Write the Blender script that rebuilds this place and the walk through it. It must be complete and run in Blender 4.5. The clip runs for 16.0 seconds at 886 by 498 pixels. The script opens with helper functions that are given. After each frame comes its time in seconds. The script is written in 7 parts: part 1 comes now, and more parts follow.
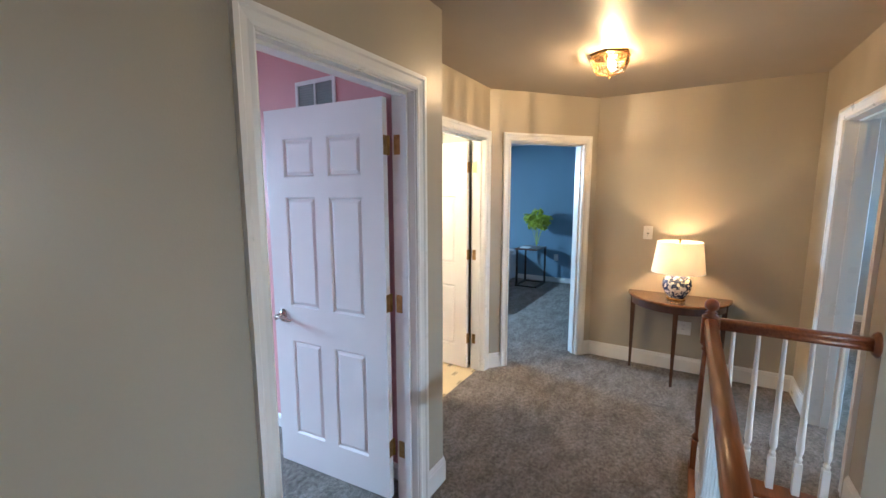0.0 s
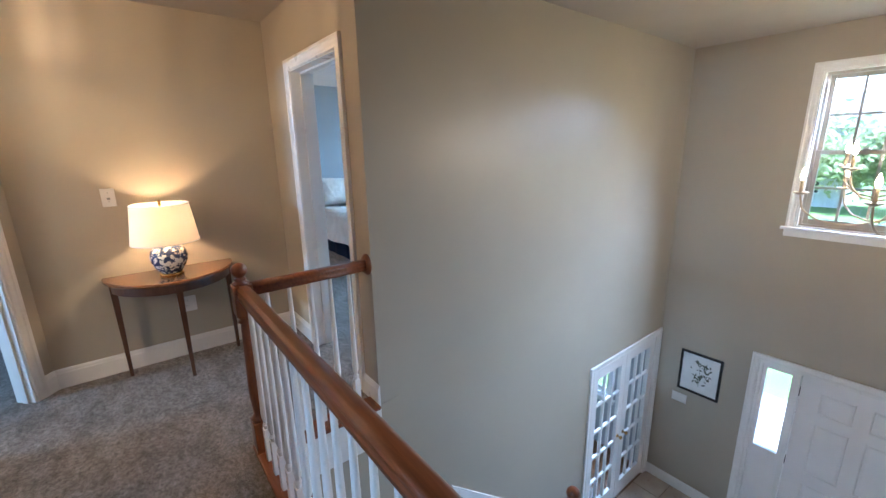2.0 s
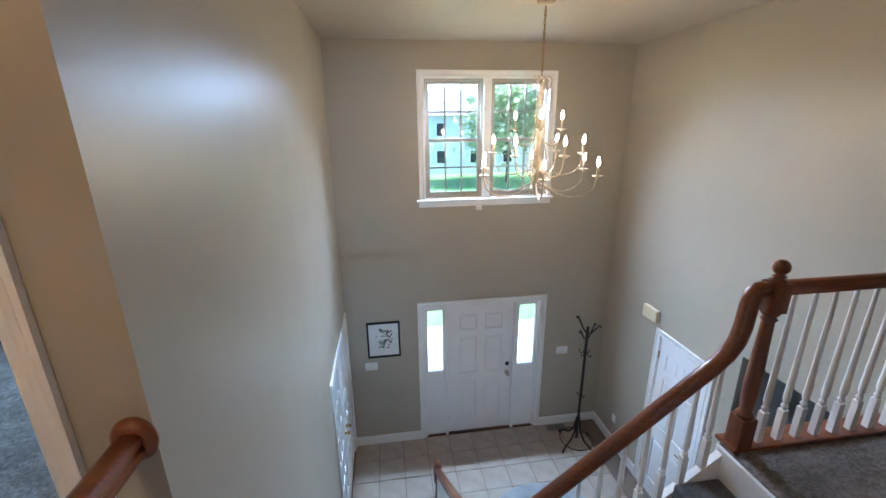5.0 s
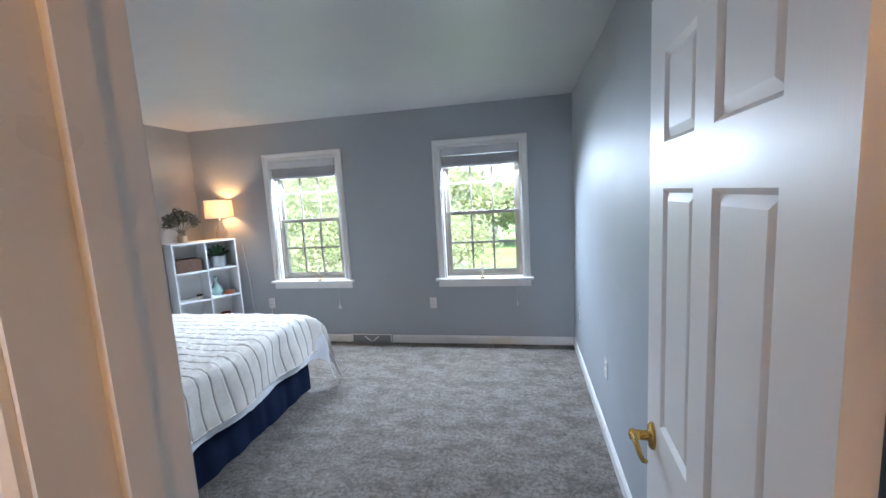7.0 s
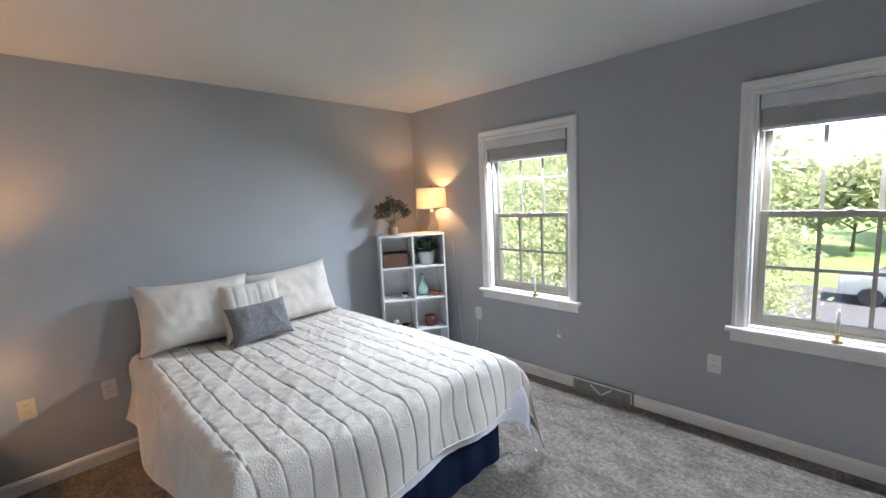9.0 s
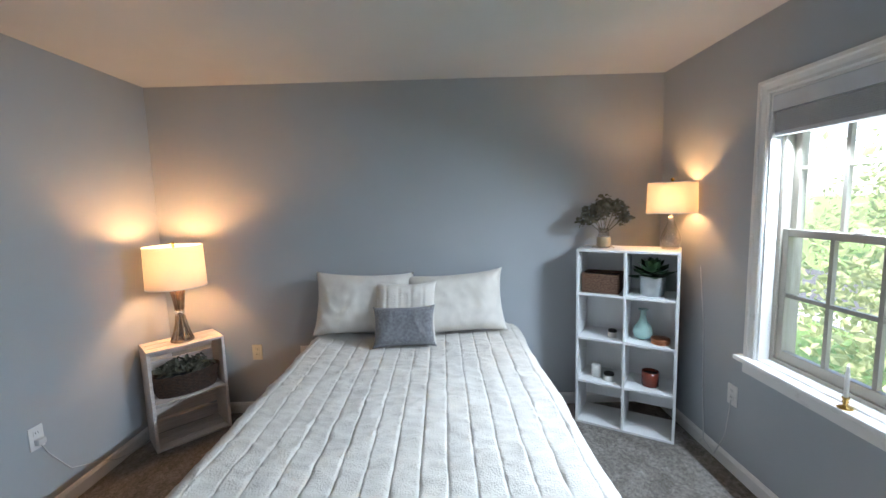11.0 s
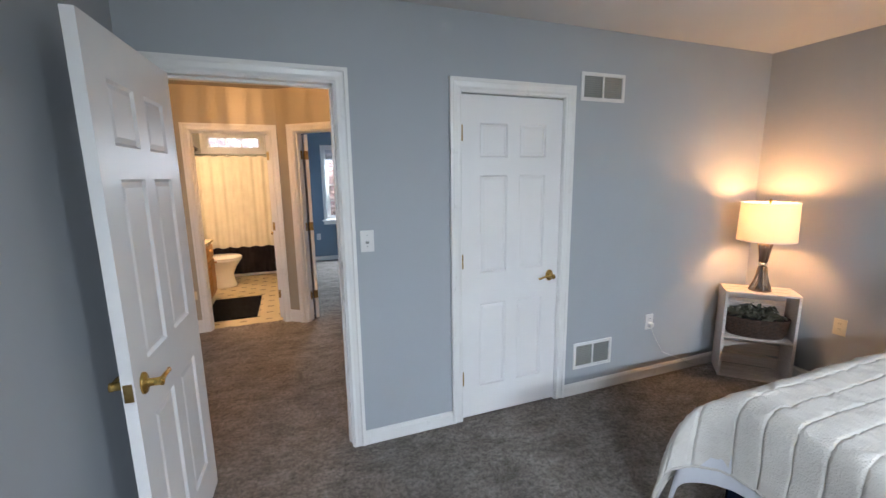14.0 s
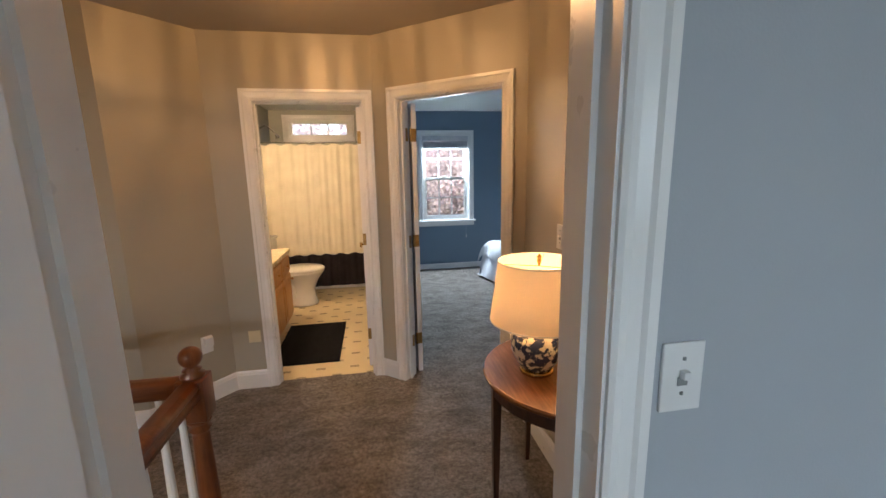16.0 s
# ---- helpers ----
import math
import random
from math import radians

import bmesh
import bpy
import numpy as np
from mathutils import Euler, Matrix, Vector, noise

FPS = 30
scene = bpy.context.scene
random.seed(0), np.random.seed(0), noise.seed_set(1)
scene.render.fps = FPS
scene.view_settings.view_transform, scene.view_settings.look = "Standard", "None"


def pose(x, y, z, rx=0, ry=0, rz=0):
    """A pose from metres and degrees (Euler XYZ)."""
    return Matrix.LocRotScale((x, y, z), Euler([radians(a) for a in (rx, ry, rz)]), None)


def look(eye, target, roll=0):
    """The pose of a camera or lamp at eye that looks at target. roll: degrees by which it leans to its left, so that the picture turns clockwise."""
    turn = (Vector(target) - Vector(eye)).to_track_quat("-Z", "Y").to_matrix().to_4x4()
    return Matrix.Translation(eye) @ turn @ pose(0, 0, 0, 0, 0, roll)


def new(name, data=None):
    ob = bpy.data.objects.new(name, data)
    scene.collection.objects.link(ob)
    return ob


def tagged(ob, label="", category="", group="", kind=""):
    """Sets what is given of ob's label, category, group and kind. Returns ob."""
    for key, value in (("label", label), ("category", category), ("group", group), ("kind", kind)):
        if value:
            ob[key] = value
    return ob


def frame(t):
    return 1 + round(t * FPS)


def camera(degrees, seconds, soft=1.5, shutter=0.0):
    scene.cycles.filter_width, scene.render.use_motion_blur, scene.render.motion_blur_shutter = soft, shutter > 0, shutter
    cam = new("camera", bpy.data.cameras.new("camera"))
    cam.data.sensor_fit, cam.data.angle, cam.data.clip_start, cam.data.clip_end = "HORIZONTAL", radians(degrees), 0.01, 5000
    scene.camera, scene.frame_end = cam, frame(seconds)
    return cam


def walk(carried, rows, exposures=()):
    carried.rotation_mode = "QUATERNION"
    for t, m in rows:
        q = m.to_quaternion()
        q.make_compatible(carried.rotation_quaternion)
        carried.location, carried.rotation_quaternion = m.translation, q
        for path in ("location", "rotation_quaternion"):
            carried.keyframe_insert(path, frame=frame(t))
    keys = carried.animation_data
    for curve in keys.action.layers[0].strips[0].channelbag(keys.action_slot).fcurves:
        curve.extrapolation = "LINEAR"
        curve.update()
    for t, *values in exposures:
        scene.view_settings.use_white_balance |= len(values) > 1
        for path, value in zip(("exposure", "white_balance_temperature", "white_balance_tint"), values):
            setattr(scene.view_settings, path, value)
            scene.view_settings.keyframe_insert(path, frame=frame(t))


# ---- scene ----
cam = camera(95.1, 16.0)
EXPOSURES = [(0, 3.2, 4850, 6), (1.5, 3.0, 4550, 9), (3.0, 3.12, 4850, 10), (5.0, 2.9, 4700, 9), (6.0, 2.72, 4850, 12), (7.0, 2.75, 5950, 22), (7.5, 2.75, 6600, 26), (8.2, 2.7, 6700, 26), (10.5, 2.32, 6200, 19), (12, 2.34, 6400, 22), (13, 2.55, 6700, 25), (14, 2.6, 6500, 23), (15, 2.5, 7000, 25), (15.5, 2.45, 7100, 26), (16, 2.33, 6350, 19)]
PATH = [
    (0, (2.615, -0.951, 1.589), (0.92, -1.979, 1.321), -0.1),
    (0.5, (2.489, -1.103, 1.577), (0.57, -1.589, 1.294), -0.2),
    (1, (2.348, -1.164, 1.556), (0.377, -1.099, 1.224), -0.8),
    (1.5, (2.195, -1.195, 1.537), (0.352, -0.525, 1.144), -0.8),
    (2, (2.018, -1.172, 1.52), (0.487, 0.02, 1.036), -1.1),
    (2.5, (1.83, -1.156, 1.493), (0.751, 0.427, 0.918), -1.0),
    (3, (1.705, -1.136, 1.497), (1.112, 0.651, 0.823), -0.7),
    (3.2, (1.682, -1.125, 1.48), (1.266, 0.701, 0.778), -0.3),
    (5.3, (0.342, -1.053, 1.616), (0.621, 0.857, 1.091), -0.8),
    (5.5, (0.151, -1.065, 1.609), (0.397, 0.864, 1.142), -1.2),
    (6, (-0.158, -0.902, 1.643), (-0.092, 1.059, 1.259), -1.9),
    (6.5, (-0.367, -0.651, 1.617), (-0.524, 1.319, 1.309), -3.0),
    (7, (-0.534, -0.394, 1.588), (-0.930, 1.549, 1.325), -3.3),
    (7.5, (-0.687, -0.116, 1.616), (-1.348, 1.755, 1.360), -3.6),
    (8, (-0.786, 0.184, 1.61), (-1.715, 1.938, 1.366), -3.5),
    (8.2, (-0.836, 0.288, 1.603), (-1.857, 1.99, 1.36), -3.3),
    (10.3, (-1.175, 1.721, 1.578), (-3.069, 2.312, 1.329), -2.5),
    (10.5, (-1.218, 1.828, 1.579), (-3.155, 2.262, 1.339), -2.3),
    (11, (-1.254, 2.112, 1.59), (-3.241, 2.114, 1.362), -1.7),
    (11.5, (-1.172, 2.309, 1.591), (-3.115, 1.892, 1.363), -1.1),
    (12, (-1.073, 2.521, 1.572), (-2.849, 1.631, 1.34), -0.7),
    (12.5, (-0.967, 2.592, 1.583), (-2.499, 1.335, 1.314), -0.5),
    (13, (-0.85, 2.6, 1.556), (-2.09, 1.058, 1.262), -0.7),
    (13.5, (-0.766, 2.494, 1.555), (-1.705, 0.759, 1.228), -0.8),
    (14, (-0.703, 2.219, 1.567), (-1.396, 0.376, 1.218), -0.8),
    (14.5, (-0.667, 1.88, 1.566), (-1.183, -0.018, 1.203), -1.0),
    (15, (-0.652, 1.456, 1.583), (-1.058, -0.467, 1.218), -1.0),
    (15.5, (-0.621, 0.995, 1.577), (-0.969, -0.94, 1.21), -1.1),
    (16, (-0.612, 0.538, 1.559), (-0.937, -1.399, 1.184), -1.1),
]
walk(cam, [(t, look(eye, target, roll)) for t, eye, target, roll in PATH], EXPOSURES)

# ---- world, sun and sky ----
world = bpy.data.worlds.new("sky")
scene.world = world
world.use_nodes = True
wn = world.node_tree
sky = wn.nodes.new("ShaderNodeTexSky")
sky.sky_type = "NISHITA"
sky.sun_disc = False
sky.sun_elevation = radians(56)
sky.sun_rotation = radians(90)
wn.links.new(sky.outputs[0], wn.nodes["Background"].inputs[0])
wn.nodes["Background"].inputs[1].default_value = 0.15
sun = new("sun", bpy.data.lights.new("sun", "SUN"))
sun.data.energy, sun.data.angle, sun.data.color = 4.6, radians(4), (1.0, 0.95, 0.88)
sun.matrix_world = look((20, 0, 30), (0, 2, 0))

LAMP_WARM = (1.0, 0.56, 0.215)


def bulb(name, place, watts, radius=0.03, color=LAMP_WARM):
    lamp = new(name, bpy.data.lights.new(name, "POINT"))
    lamp.data.energy, lamp.data.shadow_soft_size, lamp.data.color = watts, radius, color
    lamp.location = place
    return lamp


def sky_lamp(name, x0, x1, y, z0, z1, way, watts, fall=0.75, spread=150, color=(0.73, 0.92, 1.0)):
    """Daylight standing in the head of a window opening; way: 1 for a window that looks along +y."""
    lamp = new(name, bpy.data.lights.new(name, "AREA"))
    lamp.data.shape, lamp.data.size, lamp.data.size_y = "RECTANGLE", x1 - x0, z1 - z0
    lamp.data.energy, lamp.data.color = watts, color
    lamp.data.spread = radians(spread)
    x, z = 0.5 * (x0 + x1), 0.5 * (z0 + z1)
    lamp.matrix_world = look((x, y, z), (x, y - way, z - fall))


sky_lamp("daylight_bedroom", -3.24, -2.56, 3.822, 1.828, 1.858, 1, 7.4, 1.1, 135)
sky_lamp("daylight_bedroom", -1.30, -0.61, 3.822, 1.828, 1.858, 1, 7.4, 1.1, 135)
sky_lamp("daylight_foyer", 1.16, 1.79, 3.88, 2.02, 2.065, 1, 19.0, 1.2, 112, (0.84, 0.94, 1.0))
sky_lamp("daylight_foyer", 1.91, 2.54, 3.88, 2.02, 2.065, 1, 19.0, 1.2, 112, (0.84, 0.94, 1.0))
sky_lamp("daylight_blue_room", -2.06, -1.45, -5.937, 1.873, 1.903, -1, 14)
sky_lamp("daylight_pink_room", 2.03, 2.77, -6.04, 1.78, 1.92, -1, 22)
sky_lamp("daylight_front_room", -3.22, -2.58, 3.93, -0.92, -0.74, 1, 8)
sky_lamp("daylight_front_room", -1.28, -0.63, 3.93, -0.92, -0.74, 1, 8)

HALL_LIGHT_W, CONSOLE_W, BEDSIDE_W, SHELF_W, CHANDELIER_W, BATH_W = 7.0, 2.1, 3.8, 1.7, 0.4, 13.0


# ---- materials ----
def nodes_of(name):
    m = bpy.data.materials.new(name)
    m.use_nodes = True
    return m, m.node_tree.nodes, m.node_tree.links, m.node_tree.nodes["Principled BSDF"]


def mixed(n, l, a, b, fac):
    mix = n.new("ShaderNodeMix")
    mix.data_type = "RGBA"
    mix.inputs[6].default_value = (*a, 1)
    mix.inputs[7].default_value = (*b, 1)
    l.new(fac, mix.inputs[0])
    return mix


def ramp(n, l, source, lo, hi):
    r = n.new("ShaderNodeMapRange")
    r.inputs[1].default_value, r.inputs[2].default_value = lo, hi
    l.new(source, r.inputs[0])
    return r.outputs[0]


def noise_of(n, l, scale, detail=3.0, stretch=None, rough=0.5):
    co = n.new("ShaderNodeTexCoord")
    t = n.new("ShaderNodeTexNoise")
    t.inputs["Scale"].default_value, t.inputs["Detail"].default_value = scale, detail
    t.inputs["Roughness"].default_value = rough
    if stretch:
        mp = n.new("ShaderNodeMapping")
        mp.inputs["Scale"].default_value = stretch
        l.new(co.outputs["Object"], mp.inputs[0])
        l.new(mp.outputs[0], t.inputs["Vector"])
    else:
        l.new(co.outputs["Object"], t.inputs["Vector"])
    return t.outputs["Fac"]


def bump_of(n, l, p, height, strength, dist):
    b = n.new("ShaderNodeBump")
    b.inputs["Strength"].default_value, b.inputs["Distance"].default_value = strength, dist
    l.new(height, b.inputs["Height"])
    l.new(b.outputs[0], p.inputs["Normal"])


def plain(name, a, b=None, rough=0.5, metal=0.0, big=1.5, fine=120.0, bump=0.1, dist=0.002, spec=0.5, rvar=0.08, stretch=None):
    """Two colours mottled at a large scale, fine relief, and gloss that varies a little."""
    m, n, l, p = nodes_of(name)
    b = b or tuple(c * 0.88 for c in a)
    large = noise_of(n, l, big, 4)
    mix = mixed(n, l, a, b, ramp(n, l, large, 0.35, 0.65))
    l.new(mix.outputs[2], p.inputs["Base Color"])
    p.inputs["Metallic"].default_value = metal
    p.inputs["Specular IOR Level"].default_value = spec
    r = n.new("ShaderNodeMapRange")
    r.inputs[3].default_value, r.inputs[4].default_value = max(0.02, rough - rvar), rough + rvar
    l.new(noise_of(n, l, big * 4, 3), r.inputs[0])
    l.new(r.outputs[0], p.inputs["Roughness"])
    if bump:
        bump_of(n, l, p, noise_of(n, l, fine, 2, stretch), bump, dist)
    return m


def paint(name, a, rough=0.42, spec=0.5):
    return plain(name, a, tuple(c * 0.94 for c in a), rough, 0, 1.1, 160, 0.25, 0.0012, spec, 0.05)


def carpet_material(name, a, b, c):
    m, n, l, p = nodes_of(name)
    pile = noise_of(n, l, 40, 6, None, 0.9)
    tracks = noise_of(n, l, 5.0, 7, (1.0, 1.6, 1.0), 0.75)
    m1 = mixed(n, l, a, b, ramp(n, l, pile, 0.39, 0.61))
    m2 = n.new("ShaderNodeMix")
    m2.data_type = "RGBA"
    m2.blend_type = "MULTIPLY"
    l.new(m1.outputs[2], m2.inputs[6])
    m2.inputs[7].default_value = (*c, 1)
    l.new(ramp(n, l, tracks, 0.40, 0.62), m2.inputs[0])
    l.new(m2.outputs[2], p.inputs["Base Color"])
    p.inputs["Roughness"].default_value = 0.95
    p.inputs["Specular IOR Level"].default_value = 0.1
    p.inputs["Sheen Weight"].default_value = 0.15
    p.inputs["Sheen Roughness"].default_value = 0.5
    add = n.new("ShaderNodeMath")
    add.operation = "ADD"
    l.new(noise_of(n, l, 48, 5, None, 0.85), add.inputs[0])
    l.new(tracks, add.inputs[1])
    bump_of(n, l, p, add.outputs[0], 1.0, 0.022)
    return m


def wood(name, dark, light, rough, grain=(2, 30, 30), spec=0.5, coat=0.0):
    m, n, l, p = nodes_of(name)
    g = noise_of(n, l, 3.0, 6, grain, 0.65)
    mix = mixed(n, l, dark, light, ramp(n, l, g, 0.3, 0.7))
    l.new(mix.outputs[2], p.inputs["Base Color"])
    p.inputs["Roughness"].default_value = rough
    p.inputs["Specular IOR Level"].default_value = spec
    p.inputs["Coat Weight"].default_value = coat
    p.inputs["Coat Roughness"].default_value = 0.12
    bump_of(n, l, p, g, 0.15, 0.002)
    return m


def cloth(name, a, b, scale=400, rough=0.9, bump=0.5, big=6, dist=0.002, sheen=0.3):
    m = plain(name, a, b, rough, 0, big, scale, bump, dist, 0.15, 0.04)
    m.node_tree.nodes["Principled BSDF"].inputs["Sheen Weight"].default_value = sheen
    return m


def glass(name, tint=(1, 1, 1), gloss=0.07, rough=0.0):
    m, n, l, p = nodes_of(name)
    tr, gl, mx = n.new("ShaderNodeBsdfTransparent"), n.new("ShaderNodeBsdfGlossy"), n.new("ShaderNodeMixShader")
    tr.inputs[0].default_value = (*tint, 1)
    gl.inputs["Roughness"].default_value = rough
    mx.inputs[0].default_value = gloss
    l.new(tr.outputs[0], mx.inputs[1])
    l.new(gl.outputs[0], mx.inputs[2])
    l.new(mx.outputs[0], n["Material Output"].inputs[0])
    return m


def shade_cloth(name, a):
    m, n, l, p = nodes_of(name)
    df, tl, mx = n.new("ShaderNodeBsdfDiffuse"), n.new("ShaderNodeBsdfTranslucent"), n.new("ShaderNodeMixShader")
    mix = mixed(n, l, a, tuple(c * 0.93 for c in a), noise_of(n, l, 300, 2, (1, 1, 0.15)))
    l.new(mix.outputs[2], df.inputs[0])
    l.new(mix.outputs[2], tl.inputs[0])
    mx.inputs[0].default_value = 0.105
    l.new(df.outputs[0], mx.inputs[1])
    l.new(tl.outputs[0], mx.inputs[2])
    l.new(mx.outputs[0], n["Material Output"].inputs[0])
    return m


def glow(name, color, strength):
    m, n, l, p = nodes_of(name)
    p.inputs["Emission Color"].default_value = (*color, 1)
    p.inputs["Emission Strength"].default_value = strength
    p.inputs["Base Color"].default_value = (0.8, 0.8, 0.8, 1)
    return m


def leaf_material(name, a, b):
    m, n, l, p = nodes_of(name)
    df, tl, mx = n.new("ShaderNodeBsdfDiffuse"), n.new("ShaderNodeBsdfTranslucent"), n.new("ShaderNodeMixShader")
    mix = mixed(n, l, a, b, ramp(n, l, noise_of(n, l, 1.2, 4), 0.35, 0.65))
    l.new(mix.outputs[2], df.inputs[0])
    l.new(mix.outputs[2], tl.inputs[0])
    mx.inputs[0].default_value = 0.5
    l.new(df.outputs[0], mx.inputs[1])
    l.new(tl.outputs[0], mx.inputs[2])
    l.new(mx.outputs[0], n["Material Output"].inputs[0])
    return m


HALL_PAINT = paint("taupe wall paint", (0.39, 0.345, 0.268), 0.38, 0.45)
BED_PAINT = paint("grey blue wall paint", (0.388, 0.41, 0.432), 0.56, 0.3)
BLUE_PAINT = paint("deep blue wall paint", (0.155, 0.23, 0.305), 0.5)
PINK_PAINT = paint("pink wall paint", (0.62, 0.31, 0.31), 0.5)
BATH_PAINT = paint("sage grey wall paint", (0.36, 0.36, 0.30), 0.5)
LOWER_PAINT = paint("pale wall paint", (0.5, 0.52, 0.52), 0.5)
CEIL_HALL = paint("taupe ceiling paint", (0.40, 0.35, 0.285), 0.5, 0.4)
CEIL_BED = paint("white satin ceiling paint", (0.60, 0.60, 0.60), 0.42, 0.35)
CEIL_WHITE = paint("white ceiling paint", (0.75, 0.75, 0.74), 0.6)
TRIM = plain("white trim enamel", (0.78, 0.765, 0.74), (0.72, 0.705, 0.68), 0.3, 0, 3, 60, 0.06, 0.001)
DOOR_WHITE = plain("white door enamel", (0.78, 0.76, 0.745), (0.73, 0.71, 0.7), 0.40, 0, 2, 40, 0.12, 0.001, 0.4, 0.06, (8, 8, 0.6))
WINDOW_TAN = plain("almond window frame", (0.40, 0.365, 0.305), None, 0.4, 0, 3, 60, 0.05)
# The stacked slats' shade is put into this darker grey; valance and rail stay white.
BLIND_SHADED = plain("shaded blind slats", (0.42, 0.42, 0.44), None, 0.5, 0, 5, 60, 0.05)
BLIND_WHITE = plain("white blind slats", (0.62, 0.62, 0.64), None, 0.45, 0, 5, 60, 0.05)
CARPET = carpet_material("grey brown pile carpet", (0.135, 0.114, 0.098), (0.45, 0.395, 0.35), (0.54, 0.515, 0.495))
OAK = wood("red oak stain", (0.10, 0.024, 0.006), (0.22, 0.065, 0.017), 0.28, (14, 14, 2.2), 0.5, 0.4)
OAK_X = wood("red oak stain lengthwise", (0.10, 0.024, 0.006), (0.22, 0.065, 0.017), 0.28, (1.6, 22, 22), 0.5, 0.4)
WALNUT = wood("dark mahogany", (0.035, 0.012, 0.006), (0.10, 0.04, 0.02), 0.3, (10, 10, 2), 0.5, 0.3)
WALNUT_TOP = wood("brown table top", (0.11, 0.05, 0.022), (0.2, 0.095, 0.042), 0.26, (22, 2, 10), 0.5, 0.4)
PINE = wood("honey pine", (0.38, 0.17, 0.045), (0.58, 0.29, 0.09), 0.4, (20, 20, 2))
CRATE = wood("whitewashed crate boards", (0.55, 0.47, 0.42), (0.75, 0.68, 0.63), 0.7, (2, 25, 25))
BRASS = plain("polished brass", (0.72, 0.46, 0.14), (0.5, 0.3, 0.08), 0.2, 1.0, 20, 80, 0.05)
BRASS_OLD = plain("aged brass", (0.30, 0.19, 0.07), (0.42, 0.27, 0.1), 0.35, 1.0, 30, 80, 0.1)
CHROME = plain("chrome", (0.75, 0.75, 0.75), None, 0.12, 1.0, 5, 50, 0)
BRONZE = plain("brushed bronze", (0.30, 0.24, 0.19), (0.24, 0.19, 0.15), 0.36, 1.0, 10, 100, 0.1)
NICKEL = plain("brushed nickel", (0.5, 0.44, 0.38), (0.42, 0.36, 0.3), 0.28, 1.0, 10, 100, 0.1)
BLACK_METAL = plain("black wrought iron", (0.015, 0.014, 0.013), (0.03, 0.027, 0.025), 0.45, 0.6, 8, 80, 0.3)
IVORY_METAL = plain("ivory enamelled iron", (0.55, 0.46, 0.33), (0.4, 0.32, 0.2), 0.4, 0.0, 20, 90, 0.2)
PLATE_WHITE = plain("white plastic plate", (0.75, 0.74, 0.72), None, 0.35, 0, 5, 40, 0)
PLATE_CREAM = plain("cream plastic plate", (0.72, 0.62, 0.40), None, 0.35, 0, 5, 40, 0)
DARK_SLOT = plain("dark slot", (0.02, 0.02, 0.02), None, 0.7, 0, 5, 40, 0)
VENT_SLAT = plain("pale grey louvre enamel", (0.27, 0.27, 0.25), None, 0.45, 0, 8, 60, 0.05)
VENT_GREY = plain("grey enamelled vent", (0.25, 0.26, 0.25), None, 0.5, 0.2, 8, 60, 0.05)
DUVET = cloth("cream plush bedspread", (0.73, 0.685, 0.625), (0.64, 0.595, 0.54), 150, 0.95, 0.8, 9, 0.0042)
SHEET = cloth("white sheet", (0.74, 0.74, 0.76), (0.66, 0.66, 0.70), 500)
NAVY = cloth("navy bed skirt", (0.004, 0.010, 0.030), (0.008, 0.016, 0.042), 500, sheen=0.0)
GREY_CLOTH = cloth("grey tufted cloth", (0.165, 0.165, 0.18), (0.24, 0.24, 0.255), 190, 0.95, 1.0, 60, 0.006)
SHADE = shade_cloth("linen lamp shade", (0.82, 0.70, 0.55))
# Dark tint for added ribs that throw streaks of shade from the hall light.
STREAK_GLASS = glass("tinted streak rib glass", (0.30, 0.27, 0.22), 0.3)
CLEAR = glass("clear glass", (1, 1, 1), 0.06)
WINDOW_GLASS = glass("window glass", (0.97, 0.99, 0.98), 0.05)
SMOKE = glass("smoky lamp glass", (0.86, 0.84, 0.81), 0.2, 0.05)
TEAL_GLASS = plain("pale teal glass", (0.35, 0.52, 0.48), None, 0.12, 0, 6, 40, 0)
FLAME = glow("lit flame bulb", (1.0, 0.70, 0.36), 15.0)
BULB = glow("lit bulb", (1.0, 0.68, 0.36), 2.4)
PORCELAIN = plain("white porcelain", (0.8, 0.77, 0.7), None, 0.12, 0, 3, 40, 0)
COUNTER = plain("cream cultured marble", (0.72, 0.62, 0.42), (0.66, 0.56, 0.37), 0.25, 0, 3, 40, 0.05)
VINYL = plain("cream vinyl floor", (0.66, 0.55, 0.34), (0.6, 0.5, 0.31), 0.35, 0, 3, 50, 0.1)
VINYL_MARK = plain("grey brown floor inlay", (0.16, 0.13, 0.09), (0.3, 0.25, 0.17), 0.4, 0, 60, 50, 0)
BLACK_MAT = cloth("black bath mat", (0.003, 0.003, 0.004), (0.006, 0.006, 0.007), 200, 0.95, 1.0, 20, 0.006, 0.0)
CURTAIN = cloth("cream shower curtain", (0.72, 0.66, 0.52), (0.66, 0.6, 0.47), 300, 0.7, 0.3)
TUB_DARK = cloth("black curtain hem", (0.012, 0.01, 0.012), (0.02, 0.016, 0.018), 300, sheen=0.0)
TILE = plain("beige floor tile", (0.40, 0.335, 0.27), (0.33, 0.27, 0.215), 0.3, 0, 5, 60, 0.15)
GROUT = plain("brown grout", (0.16, 0.12, 0.09), None, 0.9, 0, 20, 200, 0.4)
RUG = cloth("grey round rug", (0.22, 0.22, 0.225), (0.32, 0.32, 0.325), 120, 0.95, 0.9, 4, 0.006)
STAIR_CARPET = carpet_material("grey stair carpet", (0.075, 0.075, 0.08), (0.2, 0.2, 0.21), (0.8, 0.8, 0.8))
PAPER = plain("white paper", (0.75, 0.75, 0.74), None, 0.7, 0, 6, 60, 0.05)
